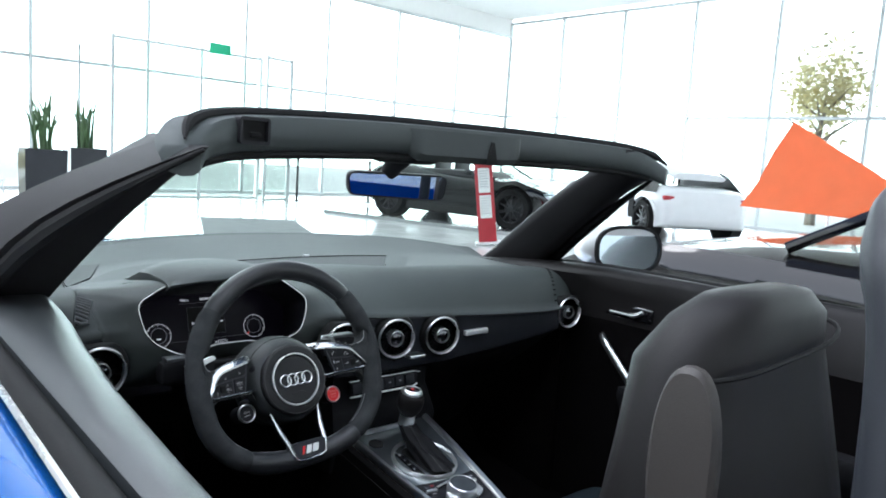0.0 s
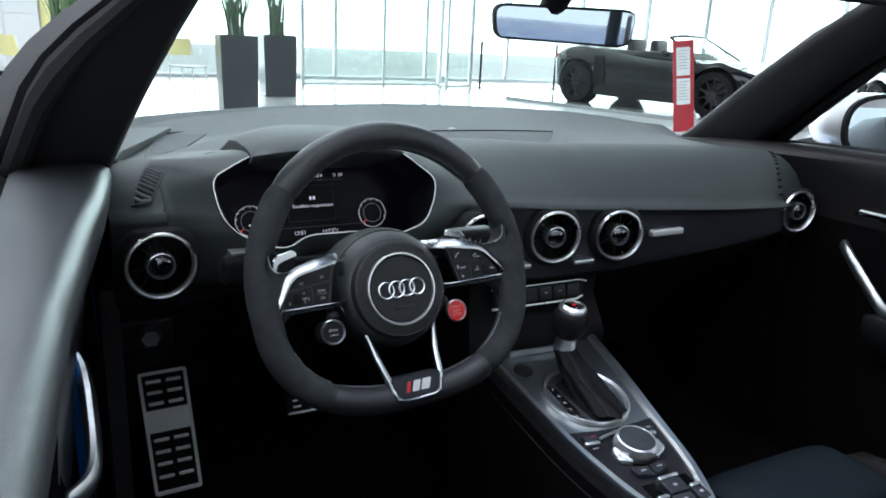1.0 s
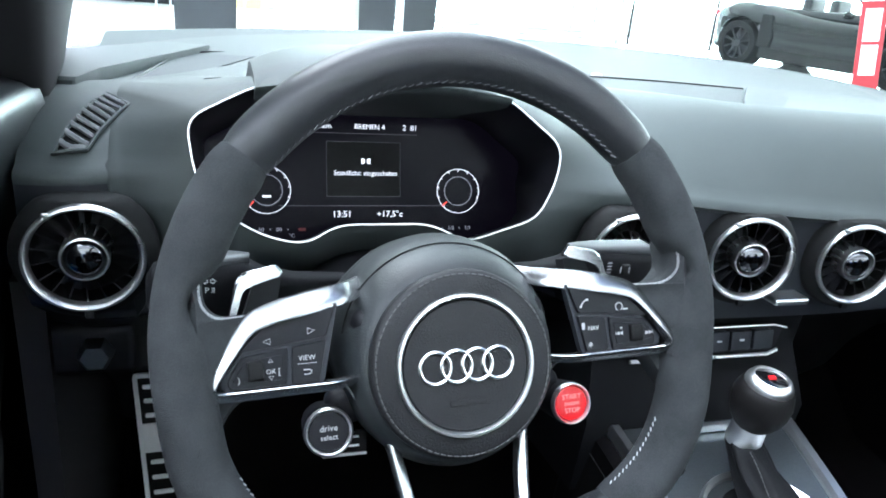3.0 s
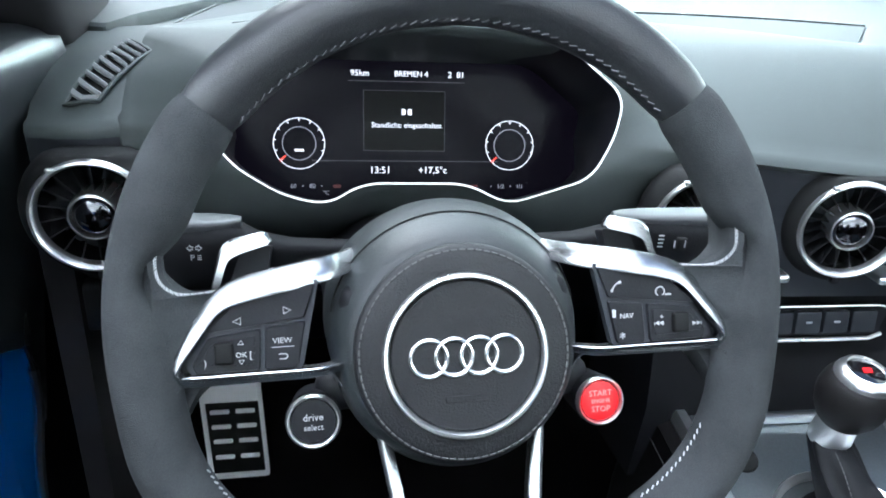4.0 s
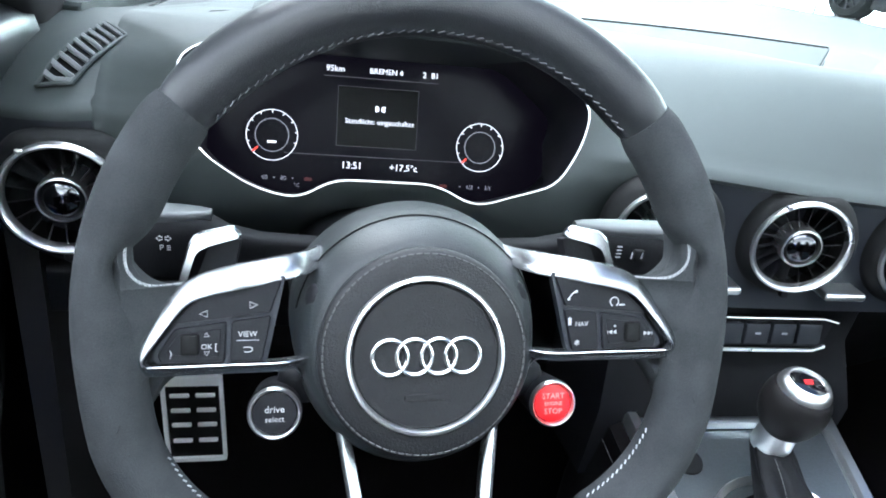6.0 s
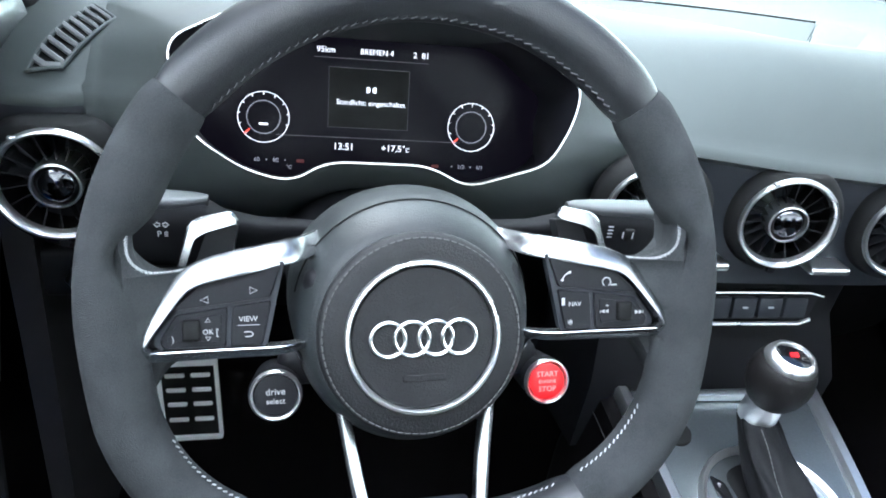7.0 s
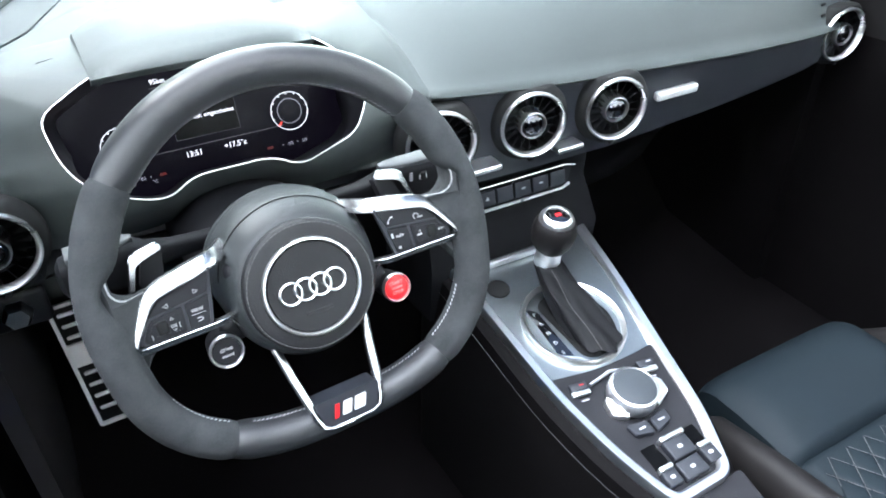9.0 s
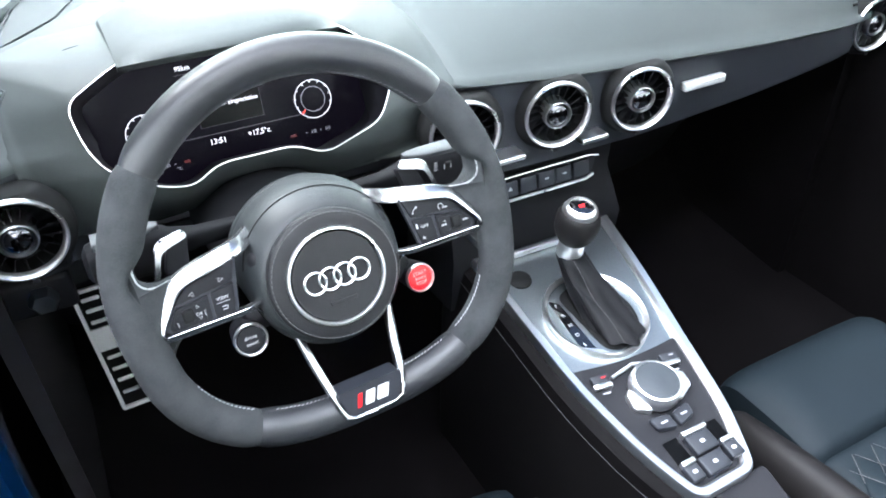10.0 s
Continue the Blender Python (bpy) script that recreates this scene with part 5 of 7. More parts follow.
# behind the frame: dark end piece and the metal deck of the cup holder
bm = bmesh.new()
plate(bm, rounded([(-0.070, -0.190), (0.042, -0.184), (0.046, -0.132), (-0.070, -0.136)], 0.008, 4), 0.012, KM @ Matrix.Translation((0, 0, -0.018)), 0.004)
part("end_piece", bm, M_DASH_LOW, console, "black plastic end piece")
bm = bmesh.new()
o = rounded([(-0.062, -0.330), (0.062, -0.330), (0.046, -0.192), (-0.068, -0.196)], 0.014, 5)
loft(bm, [[KM @ Vector((x, y, z)) for x, y in q] for q, z in ((o, -0.020), (o, -0.0075), (shrink(o, 0.003), -0.0055))])
part("cup_deck", bm, M_ALU, console, "brushed metal cup holder deck")
# no hole is cut: the well's inner shade is a flat black disc
bm = bmesh.new()
lathe(bm, [(0.0, -0.0052), (0.036, -0.0052), (0.0375, -0.0035), (0.0390, -0.0045), (0.0390, -0.010), (0.0, -0.010)], 40, KM @ Matrix.Translation((-0.004, -0.250, 0)))
part("cup_well", bm, M_RUBBER, console, "flat black disc that stands for the dark cup well")

# -- windscreen frame --
PX = 0.045  # the middle of the windscreen frame
HEAD = [(-0.560, -0.035, 1.143), (-0.538, 0.005, 1.168), (-0.475, 0.045, 1.184), (-0.36, 0.072, 1.193), (-0.15, 0.088, 1.201), (CX, 0.092, 1.203), (0.19, 0.088, 1.204), (0.40, 0.072, 1.202), (0.54, 0.045, 1.196), (0.602, 0.005, 1.182), (0.625, -0.035, 1.160)]
wsf = empty("windscreen_frame", None, car)
head = smooth_path(HEAD, 6)
bm = bmesh.new()
sec = [(-0.040, 0.010), (-0.034, 0.023), (-0.005, 0.029), (0.035, 0.026), (0.045, 0.010), (0.030, -0.022), (0.0, -0.034), (-0.026, -0.032), (-0.038, -0.022), (-0.040, -0.005)]
rings = []
for i, p in enumerate(head):
    t = (head[min(i + 1, len(head) - 1)] - head[max(i - 1, 0)]).normalized()
    b = Vector((-t.y, t.x, 0)).normalized()
    k = 0.62 + 0.38 * min(1.0, i / 9, (len(head) - 1 - i) / 9)
    rings.append([p + b * y * k + Vector((0, 0, z * k)) for y, z in sec])
loft(bm, rings)
header = part("header", bm, M_DASH, wsf, "dark grey windscreen header trim", 50)
# rubber seal on the header
bm = bmesh.new()
lip = head[2:-2]
tube(bm, [p + Vector((0, -0.012, 0.028 - 0.006 * max(0, 4 - min(i, len(lip) - 1 - i)) / 4)) for i, p in enumerate(lip)], [0.009 * min(1.0, (1 + min(i, len(lip) - 1 - i)) / 5) for i in range(len(lip))], 8)
part("roof_seal", bm, M_RUBBER, wsf)
bm = bmesh.new()
tube(bm, [p + Vector((0, -0.030, -0.036)) for p in head[8:-8]], 0.006, 8)
part("lower_seal", bm, M_RUBBER, wsf)
# latch pockets and the middle catch
for x in (-0.434, 0.545):
    bm = bmesh.new()
    o = bar_outline(0.056, 0.040, 0.007)
    LM = Matrix.Translation((x, 0.012, 1.190 if x < 0 else 1.198)) @ pose(0, 0, 0, 90, 0, 12 if x < 0 else -12)
    band(bm, o, shrink(o, 0.005), -0.02, 0.006, LM)
    part("latch_frame", bm, M_DASH_LOW, wsf)
    bm = bmesh.new()
    plate(bm, shrink(o, 0.004), 0.003, LM @ Matrix.Translation((0, 0, -0.004)))
    box(bm, (0.004, -0.006, 0.0), (0.02, 0.008, 0.006), 0.002, 2, LM)
    part("latch_pocket", bm, M_RUBBER, wsf, "black latch pocket")
bm = bmesh.new()
loft(bm, [[(x, y0, 1.219), (x, y0, zl + 0.012), (x, y0 + 0.012, zl), (x, 0.15, zl + 0.004), (x, 0.15, 1.219)] for x, y0, zl in ((-0.108, 0.058, 1.178), (-0.095, 0.040, 1.166), (-0.08, 0.034, 1.161), (0.138, 0.034, 1.161), (0.173, 0.036, 1.164), (0.186, 0.045, 1.178))])
part("catch_housing", bm, M_DASH, wsf, "grey housing with a black arrow mark", 40)
bm = bmesh.new()
plate(bm, [(-0.016, -0.028), (0.016, -0.028), (0.010, -0.005), (0.004, 0.016), (-0.004, 0.016), (-0.010, -0.005)], 0.002, Matrix.Translation((0.092, 0.0335, 1.190)) @ pose(0, 0, 0, 90))
part("arrow_mark", bm, M_RUBBER, wsf)
# pillars: wide raked trims between the glass edge in front and the door glass behind
for s in (-1, 1):
    bm, seal = bmesh.new(), bmesh.new()
    rings, edge = [], []
    for k in range(11):
        f = -0.02 + 1.30 * k / 10
        bow = 0.012 * math.sin(math.pi * max(0, min(1, f)))
        fr = Vector((PX + s * (0.573 + 0.092 * f + (0.055 * min(1.0, max(0.0, f)) if s < 0 else 0.0)), 0.165 + 0.435 * f, 1.168 - 0.275 * f + bow))
        re = Vector((PX + s * (0.583 + 0.092 * f), -0.065 + 0.385 * f, 1.157 - 0.264 * f + bow))
        re = re if s < 0 else fr + (re - fr) * 0.66
        o = Vector((s, 0, 0))
        up = Vector((0, 0.25, 0.4)).normalized()
        grow = min(1.0, max(0.0, (f + 0.02) / 0.62))
        grow = grow * (1.7 - 0.7 * grow) if s < 0 else min(1.0, max(0.0, (f + 0.02) / 0.22))
        wide_f = (0.045 + 0.05 * f) if s > 0 else 0.02 + (0.075 + 0.05 * f) * grow
        wide_r = (0.035 + 0.05 * f) if s > 0 else 0.012 + (0.088 + 0.035 * f) * grow
        rings.append([fr + up * 0.006, fr - o * 0.010 + (re - fr) * 0.04, fr - o * 0.016 + (re - fr) * 0.25, fr - o * 0.014 + (re - fr) * 0.6, re - o * 0.006 + (fr - re) * 0.08, re + o * 0.006, re + o * wide_r + up * 0.010 * grow, fr + o * wide_f + (re - fr) * 0.4 + up * 0.018 * grow, fr + o * (0.012 + 0.03 * f) + up * 0.018 * grow])
        edge.append(re + o * wide_r * 0.85 - up * 0.004)
    loft(bm, rings)
    part("pillar", bm, M_PILLAR, wsf, "black windscreen pillar", 75)
    tube(seal, edge, [0.014 * min(1.0, 0.2 + 0.2 * i) for i in range(len(edge))], 8)
    part("pillar_seal", seal, M_RUBBER, wsf)
# glass
bm = bmesh.new()
rings = []
for k in range(25):
    s = -1 + k / 12
    u = abs(s)
    a = Vector((PX + 0.690 * s, 1.005 - 0.30 * u ** 2.4, 0.890 - 0.010 * u))
    b = Vector((PX + 0.573 * s, 0.125 + 0.035 * u ** 3, 1.225 - 0.05 * u ** 3))
    rings.append([a.lerp(b, f) + Vector((0, 0, 0.05 * math.sin(math.pi * f) * (1 - 0.7 * u ** 3))) for f in (0, 0.17, 0.33, 0.5, 0.67, 0.83, 1)])
loft(bm, rings, False, False)
ws = part("windscreen", bm, M_GLASS_CAR, wsf, "clear curved windscreen")
ws.visible_shadow = False
# rear-view mirror
rvm = empty("rear_view_mirror", None, car)
MM = Matrix.Translation((-0.004, 0.205, 1.104)) @ pose(0, 0, 0, 90 + 4.2, 0, -16.5) @ Matrix.Diagonal((0.92, 1, 1, 1))
mo = rounded([(-0.115, -0.022), (0.10, -0.028), (0.118, -0.020), (0.122, 0.022), (0.108, 0.028), (-0.112, 0.028), (-0.122, 0.016)], 0.014, 5)
bm = bmesh.new()
loft(bm, [[MM @ Vector((x * f, y * f, z)) for x, y in mo] for f, z in ((0.55, -0.045), (0.85, -0.036), (0.98, -0.020), (1.0, -0.004), (0.985, 0.003))])
part("mirror_shell", bm, M_DASH_LOW, rvm)
bm = bmesh.new()
plate(bm, shrink(mo, 0.004), 0.002, MM @ Matrix.Translation((0, 0, 0.0022)))
part("mirror_glass", bm, M_MIRROR, rvm, "mirror glass")
bm = bmesh.new()
tube(bm, [(-0.02, 0.235, 1.115), (-0.02, 0.20, 1.150), (-0.02, 0.15, 1.190)], [0.018, 0.020, 0.03], 12)
part("mirror_arm", bm, M_DASH_LOW, rvm)
bm = bmesh.new()
box(bm, (-0.02, 0.17, 1.175), (0.12, 0.10, 0.045), 0.018, 3)
part("sensor_box", bm, M_DASH_LOW, rvm)

# -- doors --
def door(s):
    d = empty("car_door", None, car)
    X = lambda v: CX + s * v
    dv = 0.04 if s < 0 else 0.0
    bm = bmesh.new()
    prof = lambda y: [(0.680 + dv, 0.22), (0.685 + dv + 0.01 * (0.4 - y), 0.50), (0.690 + dv + 0.01 * (0.4 - y), 0.66), (0.682 + dv * 0.9 + 0.02 * (0.4 - y), 0.76), (0.652 + dv * 0.6 + 0.10 * (0.4 - y), 0.84), (0.630 + 0.14 * (0.4 - y), 0.880), (0.640 + 0.14 * (0.4 - y), 0.894), (0.665 + 0.12 * (0.4 - y), 0.900), (0.745 + 0.02 * (0.4 - y), 0.897), (0.758 + 0.02 * (0.4 - y), 0.885), (0.76 + 0.02 * (0.4 - y), 0.25)]
    if s > 0:
        loft(bm, [[(X(x), y, z - 0.03 * max(0, (y - 0.1) / 0.5) ** 2 if z > 0.7 else z) for x, z in prof(y)[3:]] for y in (-0.85, -0.6, -0.4, -0.2, 0.0, 0.15, 0.30, 0.42, 0.55, 0.66)])
    else:
        # the driver's rail: a broad rounded top that narrows backwards and ends short of the dash
        rings = []
        for y, e, c in ((-0.85, 0.738, 0), (-0.6, 0.732, 0), (-0.4, 0.720, 0), (-0.2, 0.706, 0), (-0.1, 0.695, 0), (0.0, 0.684, 0), (0.12, 0.667, 0), (0.22, 0.657, 0), (0.30, 0.651, 0), (0.330, 0.649, 0.001), (0.336, 0.653, 0.006)):
            o = 0.765 - 0.012 * (y - 0.2)
            rings.append([(X(x), y, z - c) for x, z in ((e + 0.040, 0.755), (e + 0.026, 0.80), (e + 0.012, 0.84), (e + 0.003, 0.866), (e, 0.884), (e + 0.003, 0.895), (e + 0.010, 0.902), (e + 0.022, 0.906), (o - 0.012, 0.906), (o, 0.898), (o + 0.004, 0.86), (o + 0.004, 0.25))])
        loft(bm, rings)
    if s < 0:
        # added black filler in place of the shade in the gap before the dash
        fore = bmesh.new()
        loft(fore, [[(X(x + 0.03), y, z - 0.020) for x, z in prof(y)[3:]] for y in (0.325, 0.45, 0.68)])
        part("door_gap_shade", fore, M_RUBBER, d, "dark filler that stands for the shaded gap at the door's front end")
    # darker leather on the passenger's side: its weaker light is put into the colour
    part("door_rail", bm, M_RAIL if s < 0 else M_SEATBACK, d, "padded grey-black door top", 50)
    bm = bmesh.new()
    loft(bm, [[(X(x), y, z - 0.03 * max(0, (y - 0.1) / 0.5) ** 2 if z > 0.7 else z) for x, z in prof(y)[:4] + [(0.75, 0.757), (0.75, 0.22)]] for y in (-0.85, -0.6, -0.4, -0.2, 0.0, 0.15, 0.30, 0.42, 0.55, 0.66)])
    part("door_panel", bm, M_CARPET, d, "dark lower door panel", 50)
    bm = bmesh.new()
    tube(bm, [(X(0.776 + 0.02 * (0.4 - y)), y, 0.884 - 0.03 * max(0, (y - 0.1) / 0.5) ** 2) for y in (-0.86, -0.5, 0.0, 0.2, 0.4, 0.68)], 0.017, 10)
    part("window_seal", bm, M_RUBBER, d)
    bm = bmesh.new()
    loft(bm, [[(X(x + 0.004 + 0.02 * (0.4 - y)), y, z - 0.03 * max(0, (y - 0.1) / 0.5) ** 2) for x, z in ((0.778, 0.87), (0.800, 0.882), (0.83, 0.872), (0.868, 0.80), (0.885, 0.70), (0.875, 0.55), (0.86, 0.40), (0.84, 0.25), (0.80, 0.25), (0.79, 0.6))] for y in (-0.90, -0.5, 0.0, 0.3, 0.68)])
    part("door_skin", bm, M_BLUE, d, "blue metallic door skin", 50)
    bm = bmesh.new()
    tube(bm, [(X(0.793 + 0.02 * (0.4 - y)), y, 0.890 - 0.03 * max(0, (y - 0.1) / 0.5) ** 2) for y in (-0.88, -0.5, 0.0, 0.3, 0.66)], 0.004, 6)
    part("chrome_strip", bm, M_CHROME, d)
    # pull handle, release lever, armrest
    bm = bmesh.new()
    tube(bm, smooth_path([(X(0.690 + dv), 0.165, 0.715), (X(0.668 + dv), 0.135, 0.700), (X(0.662 + dv), 0.09, 0.660), (X(0.666 + dv), 0.045, 0.615), (X(0.695 + dv), 0.025, 0.598)], 5), [0.006] + [0.0085] * 19 + [0.006], 10, squash=1.4)
    part("pull_handle", bm, M_ALU, d, "satin aluminium pull handle")
    bm = bmesh.new()
    box(bm, (X(0.690 + dv), 0.085, 0.795), (0.012, 0.150, 0.040), 0.006, 3)
    part("lever_recess", bm, M_GLOSS, d)
    bm = bmesh.new()
    tube(bm, smooth_path([(X(0.684 + dv), 0.140, 0.788), (X(0.676 + dv), 0.09, 0.790), (X(0.670 + dv), 0.055, 0.793), (X(0.672 + dv), 0.032, 0.806)], 5), [0.004] * 8 + [0.006] * 8, 8)
    part("release_lever", bm, M_CHROME, d, "chrome release lever")
    bm = bmesh.new()
    loft(bm, [[(X(x), y, z) for x, z in ((0.70, 0.60), (0.635, 0.605), (0.63, 0.585), (0.66, 0.52), (0.70, 0.50))] for y in ((-0.75, -0.3, 0.0, 0.06) if s > 0 else (-0.75, -0.45, -0.22, -0.16))])
    part("armrest", bm, M_GAITER, d)
    return d


door(-1)
door(1)

# -- outer mirrors --
for s in (-1, 1):
    om = empty("door_mirror", None, car)
    T = Matrix.Translation((CX + s * 0.915, 0.27, 0.932)) @ pose(0, 0, 0, 0, 0, -16 * s)
    shape = [(math.copysign(abs(math.cos(a)) ** 0.7, math.cos(a)), math.copysign(abs(math.sin(a)) ** 0.8, math.sin(a))) for a in (2 * math.pi * k / 36 for k in range(36))]
    bm = bmesh.new()
    loft(bm, [[T @ Vector((w * a, y, h * b)) for a, b in shape] for y, w, h in ((0.175, 0.030, 0.022), (0.155, 0.075, 0.045), (0.105, 0.108, 0.063), (0.04, 0.122, 0.072), (-0.02, 0.125, 0.074))])
    part("mirror_cap", bm, M_SILVERPAINT, om, "matt silver mirror cap", 50)
    FM = T @ Matrix.Translation((0, -0.020, 0)) @ pose(0, 0, 0, 86)
    ro = [(0.125 * a, 0.074 * b) for a, b in shape]
    bm = bmesh.new()
    band(bm, ro, shrink(ro, 0.010), -0.004, 0.008, FM)
    part("mirror_edge", bm, M_RUBBER, om)
    bm = bmesh.new()
    plate(bm, shrink(ro, 0.008), 0.003, FM)
    part("mirror_glass", bm, M_MIRROR, om, "mirror glass")
    bm = bmesh.new()
    tube(bm, [T @ Vector((-s * 0.06, 0.05, -0.055)), T @ Vector((-s * 0.11, 0.04, -0.072)), T @ Vector((-s * 0.16, 0.03, -0.075))], [0.024, 0.020, 0.020], 10)
    part("mirror_foot", bm, M_RUBBER, om)

# -- seats --
def seat(x0):
    st = empty("seat", None, car)
    st["label"] = "black leather sport seat with quilted middle"
    X = lambda v: x0 + v
    bm = bmesh.new()
    rings = []
    for k in range(25):
        u = -1 + k / 12
        e = 1 - abs(u) ** 8 * 0.4
        rings.append([(X(0.155 * u), y * (1 if y < -0.05 else e), 0.36 + (z - 0.36) * e) for y, z in ((-0.157, 0.383), (-0.153, 0.396), (-0.142, 0.404), (-0.10, 0.410), (-0.06, 0.411), (-0.03, 0.409), (-0.008, 0.402), (0.010, 0.390), (0.020, 0.375), (0.024, 0.355), (0.020, 0.335), (0.010, 0.31), (-0.19, 0.30))])
    loft(bm, rings)
    part("thigh_roll", bm, M_SEAT, st, "smooth blue-black leather front roll", 50)
    bm = bmesh.new()
    box(bm, (X(0.0), -0.40, 0.345), (0.30, 0.50, 0.09), 0.02, 3)
    cush = part("cushion", bm, M_SEAT, st, "blue-black leather cushion", 50)
    # quilted lozenges behind the cushion's front roll
    lozenge = None
    for i in range(9):
        for j in range(8):
            cx, cy = -0.125 + 0.036 * (i if j % 2 == 0 else i + 0.5) - 0.02, -0.196 - 0.0285 * j
            if abs(cx) < 0.135:
                at = Matrix.Translation((X(cx), cy, 0.3905))
                if lozenge is None:
                    bm = bmesh.new()
                    loft(bm, [[(a * u, b * u * 1.56, z) for a, b in ((1, 0), (0, 1), (-1, 0), (0, -1))] for u, z in ((0.0179, -0.004), (0.0179, 0.0), (0.0165, 0.0012), (0.0120, 0.0022), (0.004, 0.0027))])
                    lozenge = part("lozenge", bm, M_SEAT, cush, m=at, smooth=80).data
                else:
                    mesh_part("lozenge", lozenge, None, cush, m=at, smooth=0)
    for s in (-1, 1):
        for n in range(-1, 30, 2):
            pts = [(Vector((X(-0.135 + 0.27 * k / 299), -0.196 - 0.0285 * (n + s * (0.010 + 0.27 * k / 299) / 0.018 - (16 if s > 0 else 0)), 0.3912)), Vector((0, 0, 1))) for k in range(300)]
            pts = [p for p in pts if -0.42 < p[0].y < -0.168]
            if len(pts) > 20:
                stitches("quilt_seam", pts, 0.0036, (0.0028, 0.0007, 0.0006), cush, M_DARK_THREAD, 0)
    for s in (-1, 1):
        bm = bmesh.new()
        rings = []
        for y, z, w, h in ((-0.01, 0.370, 0.010, 0.02), (-0.05, 0.385, 0.026, 0.04), (-0.15, 0.395, 0.032, 0.05), (-0.22, 0.400, 0.034, 0.055), (-0.35, 0.415, 0.038, 0.065), (-0.55, 0.425, 0.038, 0.07), (-0.64, 0.42, 0.03, 0.06)):
            rings.append([(X(s * 0.188 + w * math.cos(a)), y, z - 0.03 + h * math.sin(a)) for a in (2 * math.pi * k / 20 for k in range(20))])
        loft(bm, rings)
        part("cushion_bolster", bm, M_SEATBACK, st)
    # backrest with built-in headrest
    bm = bmesh.new()
    rings = []
    for z, y, w, th in ((0.34, -0.72, 0.165, 0.06), (0.55, -0.735, 0.162, 0.060), (0.70, -0.735, 0.152, 0.060), (0.82, -0.731, 0.150, 0.058), (0.89, -0.717, 0.150, 0.058), (0.96, -0.706, 0.145, 0.054), (1.02, -0.701, 0.127, 0.049), (1.054, -0.712, 0.106, 0.04), (1.073, -0.716, 0.076, 0.026), (1.078, -0.719, 0.042, 0.012)):
        ring = []
        for k in range(28):
            a = 2 * math.pi * k / 28
            cx, sy = math.copysign(abs(math.cos(a)) ** 0.6, math.cos(a)), math.copysign(abs(math.sin(a)) ** 0.8, math.sin(a))
            ring.append((X(w * cx), y + 0.007 + th * sy + (0.025 * abs(cx) ** 3 if z < 0.93 and sy > 0 else 0), z))
        rings.append(ring)
    loft(bm, rings)
    part("backrest", bm, M_SEATBACK, st, "black leather backrest with built-in headrest", 60)
    bm = bmesh.new()
    tube(bm, [(X(0.1245 * math.copysign(abs(math.cos(a)) ** 0.6, math.cos(a))), -0.7075 + 0.0455 * math.copysign(abs(math.sin(a)) ** 0.8, math.sin(a)), 1.028 + 0.012 * math.cos(a)) for a in (2 * math.pi * k / 40 for k in range(40))], 0.0022, 6, True)
    part("backrest_seam", bm, M_RUBBER, st)
    for s in (-1, 1):
        bm = bmesh.new()
        rings = []
        for z, y, w, th in ((0.42, -0.700, 0.02, 0.03), (0.50, -0.705, 0.028, 0.042), (0.64, -0.712, 0.028, 0.040), (0.76, -0.715, 0.024, 0.034), (0.83, -0.712, 0.016, 0.024), (0.86, -0.71, 0.006, 0.010)):
            rings.append([(X(s * 0.148 + w * math.cos(a)), y + th * math.sin(a), z) for a in (2 * math.pi * k / 20 for k in range(20))])
        loft(bm, rings)
        part("back_bolster", bm, M_SEATBACK, st)
    bm = bmesh.new()
    SM2 = Matrix.Translation((X(-0.139), -0.732, 0.958)) @ pose(0, 0, 0, 90, 0, -84)
    so = [(0.026 * math.copysign(abs(math.cos(a)) ** 0.8, math.cos(a)), 0.075 * math.sin(a)) for a in (2 * math.pi * k / 36 for k in range(36))]
    plate(bm, so, 0.012, SM2, 0.004)
    part("side_panel", bm, M_SIDE_PANEL, st, "brown-black oval side panel")
    return st


seat(-0.322)
seat(0.362)
for x0 in (-0.335, 0.362):
    bm = bmesh.new()
    tube(bm, smooth_path([(x0 - 0.165, -0.877, 0.70), (x0 - 0.165, -0.872, 1.05), (x0 - 0.148, -0.855, 1.135), (x0 - 0.10, -0.855, 1.165), (x0 + 0.10, -0.855, 1.165), (x0 + 0.148, -0.855, 1.135), (x0 + 0.165, -0.857, 1.05), (x0 + 0.165, -0.862, 0.70)], 8), 0.019, 14)
    part("roll_hoop", bm, M_BAND, car, "dark satin roll-over hoop")

# painted jamb seen between the dash's end and the driver's door
bm = bmesh.new()
plate(bm, rounded([(0.12, 0.40), (0.24, 0.40), (0.256, 0.507), (0.285, 0.58), (0.284, 0.70), (0.29, 0.735), (0.20, 0.745), (0.12, 0.74)], 0.01, 3), 0.010, Matrix(((0, 0, 1, -0.700), (1, 0, 0, 0), (0, 1, 0, 0), (0, 0, 0, 1))))
part("door_jamb", bm, M_BLUE, car, "blue painted door jamb")
bm = bmesh.new()
tube(bm, smooth_path([(-0.690, 0.244, 0.40), (-0.690, 0.260, 0.507), (-0.690, 0.289, 0.58), (-0.690, 0.288, 0.70)], 5), 0.005, 8)
part("jamb_seal", bm, M_RUBBER, car)

# -- pedals, floor, tub, body --
foot = empty("footrest", None, car)
FT = [Vector((-0.565, 0.545, 0.488)), Vector((-0.552, 0.512, 0.258))]
fx, fy = Vector((1, 0.03, 0)).normalized(), (FT[0] - FT[1]).normalized()
fz = fx.cross(fy)
FM = Matrix.Translation((FT[0] + FT[1]) / 2) @ Matrix((fx, fy, fz)).transposed().to_4x4()
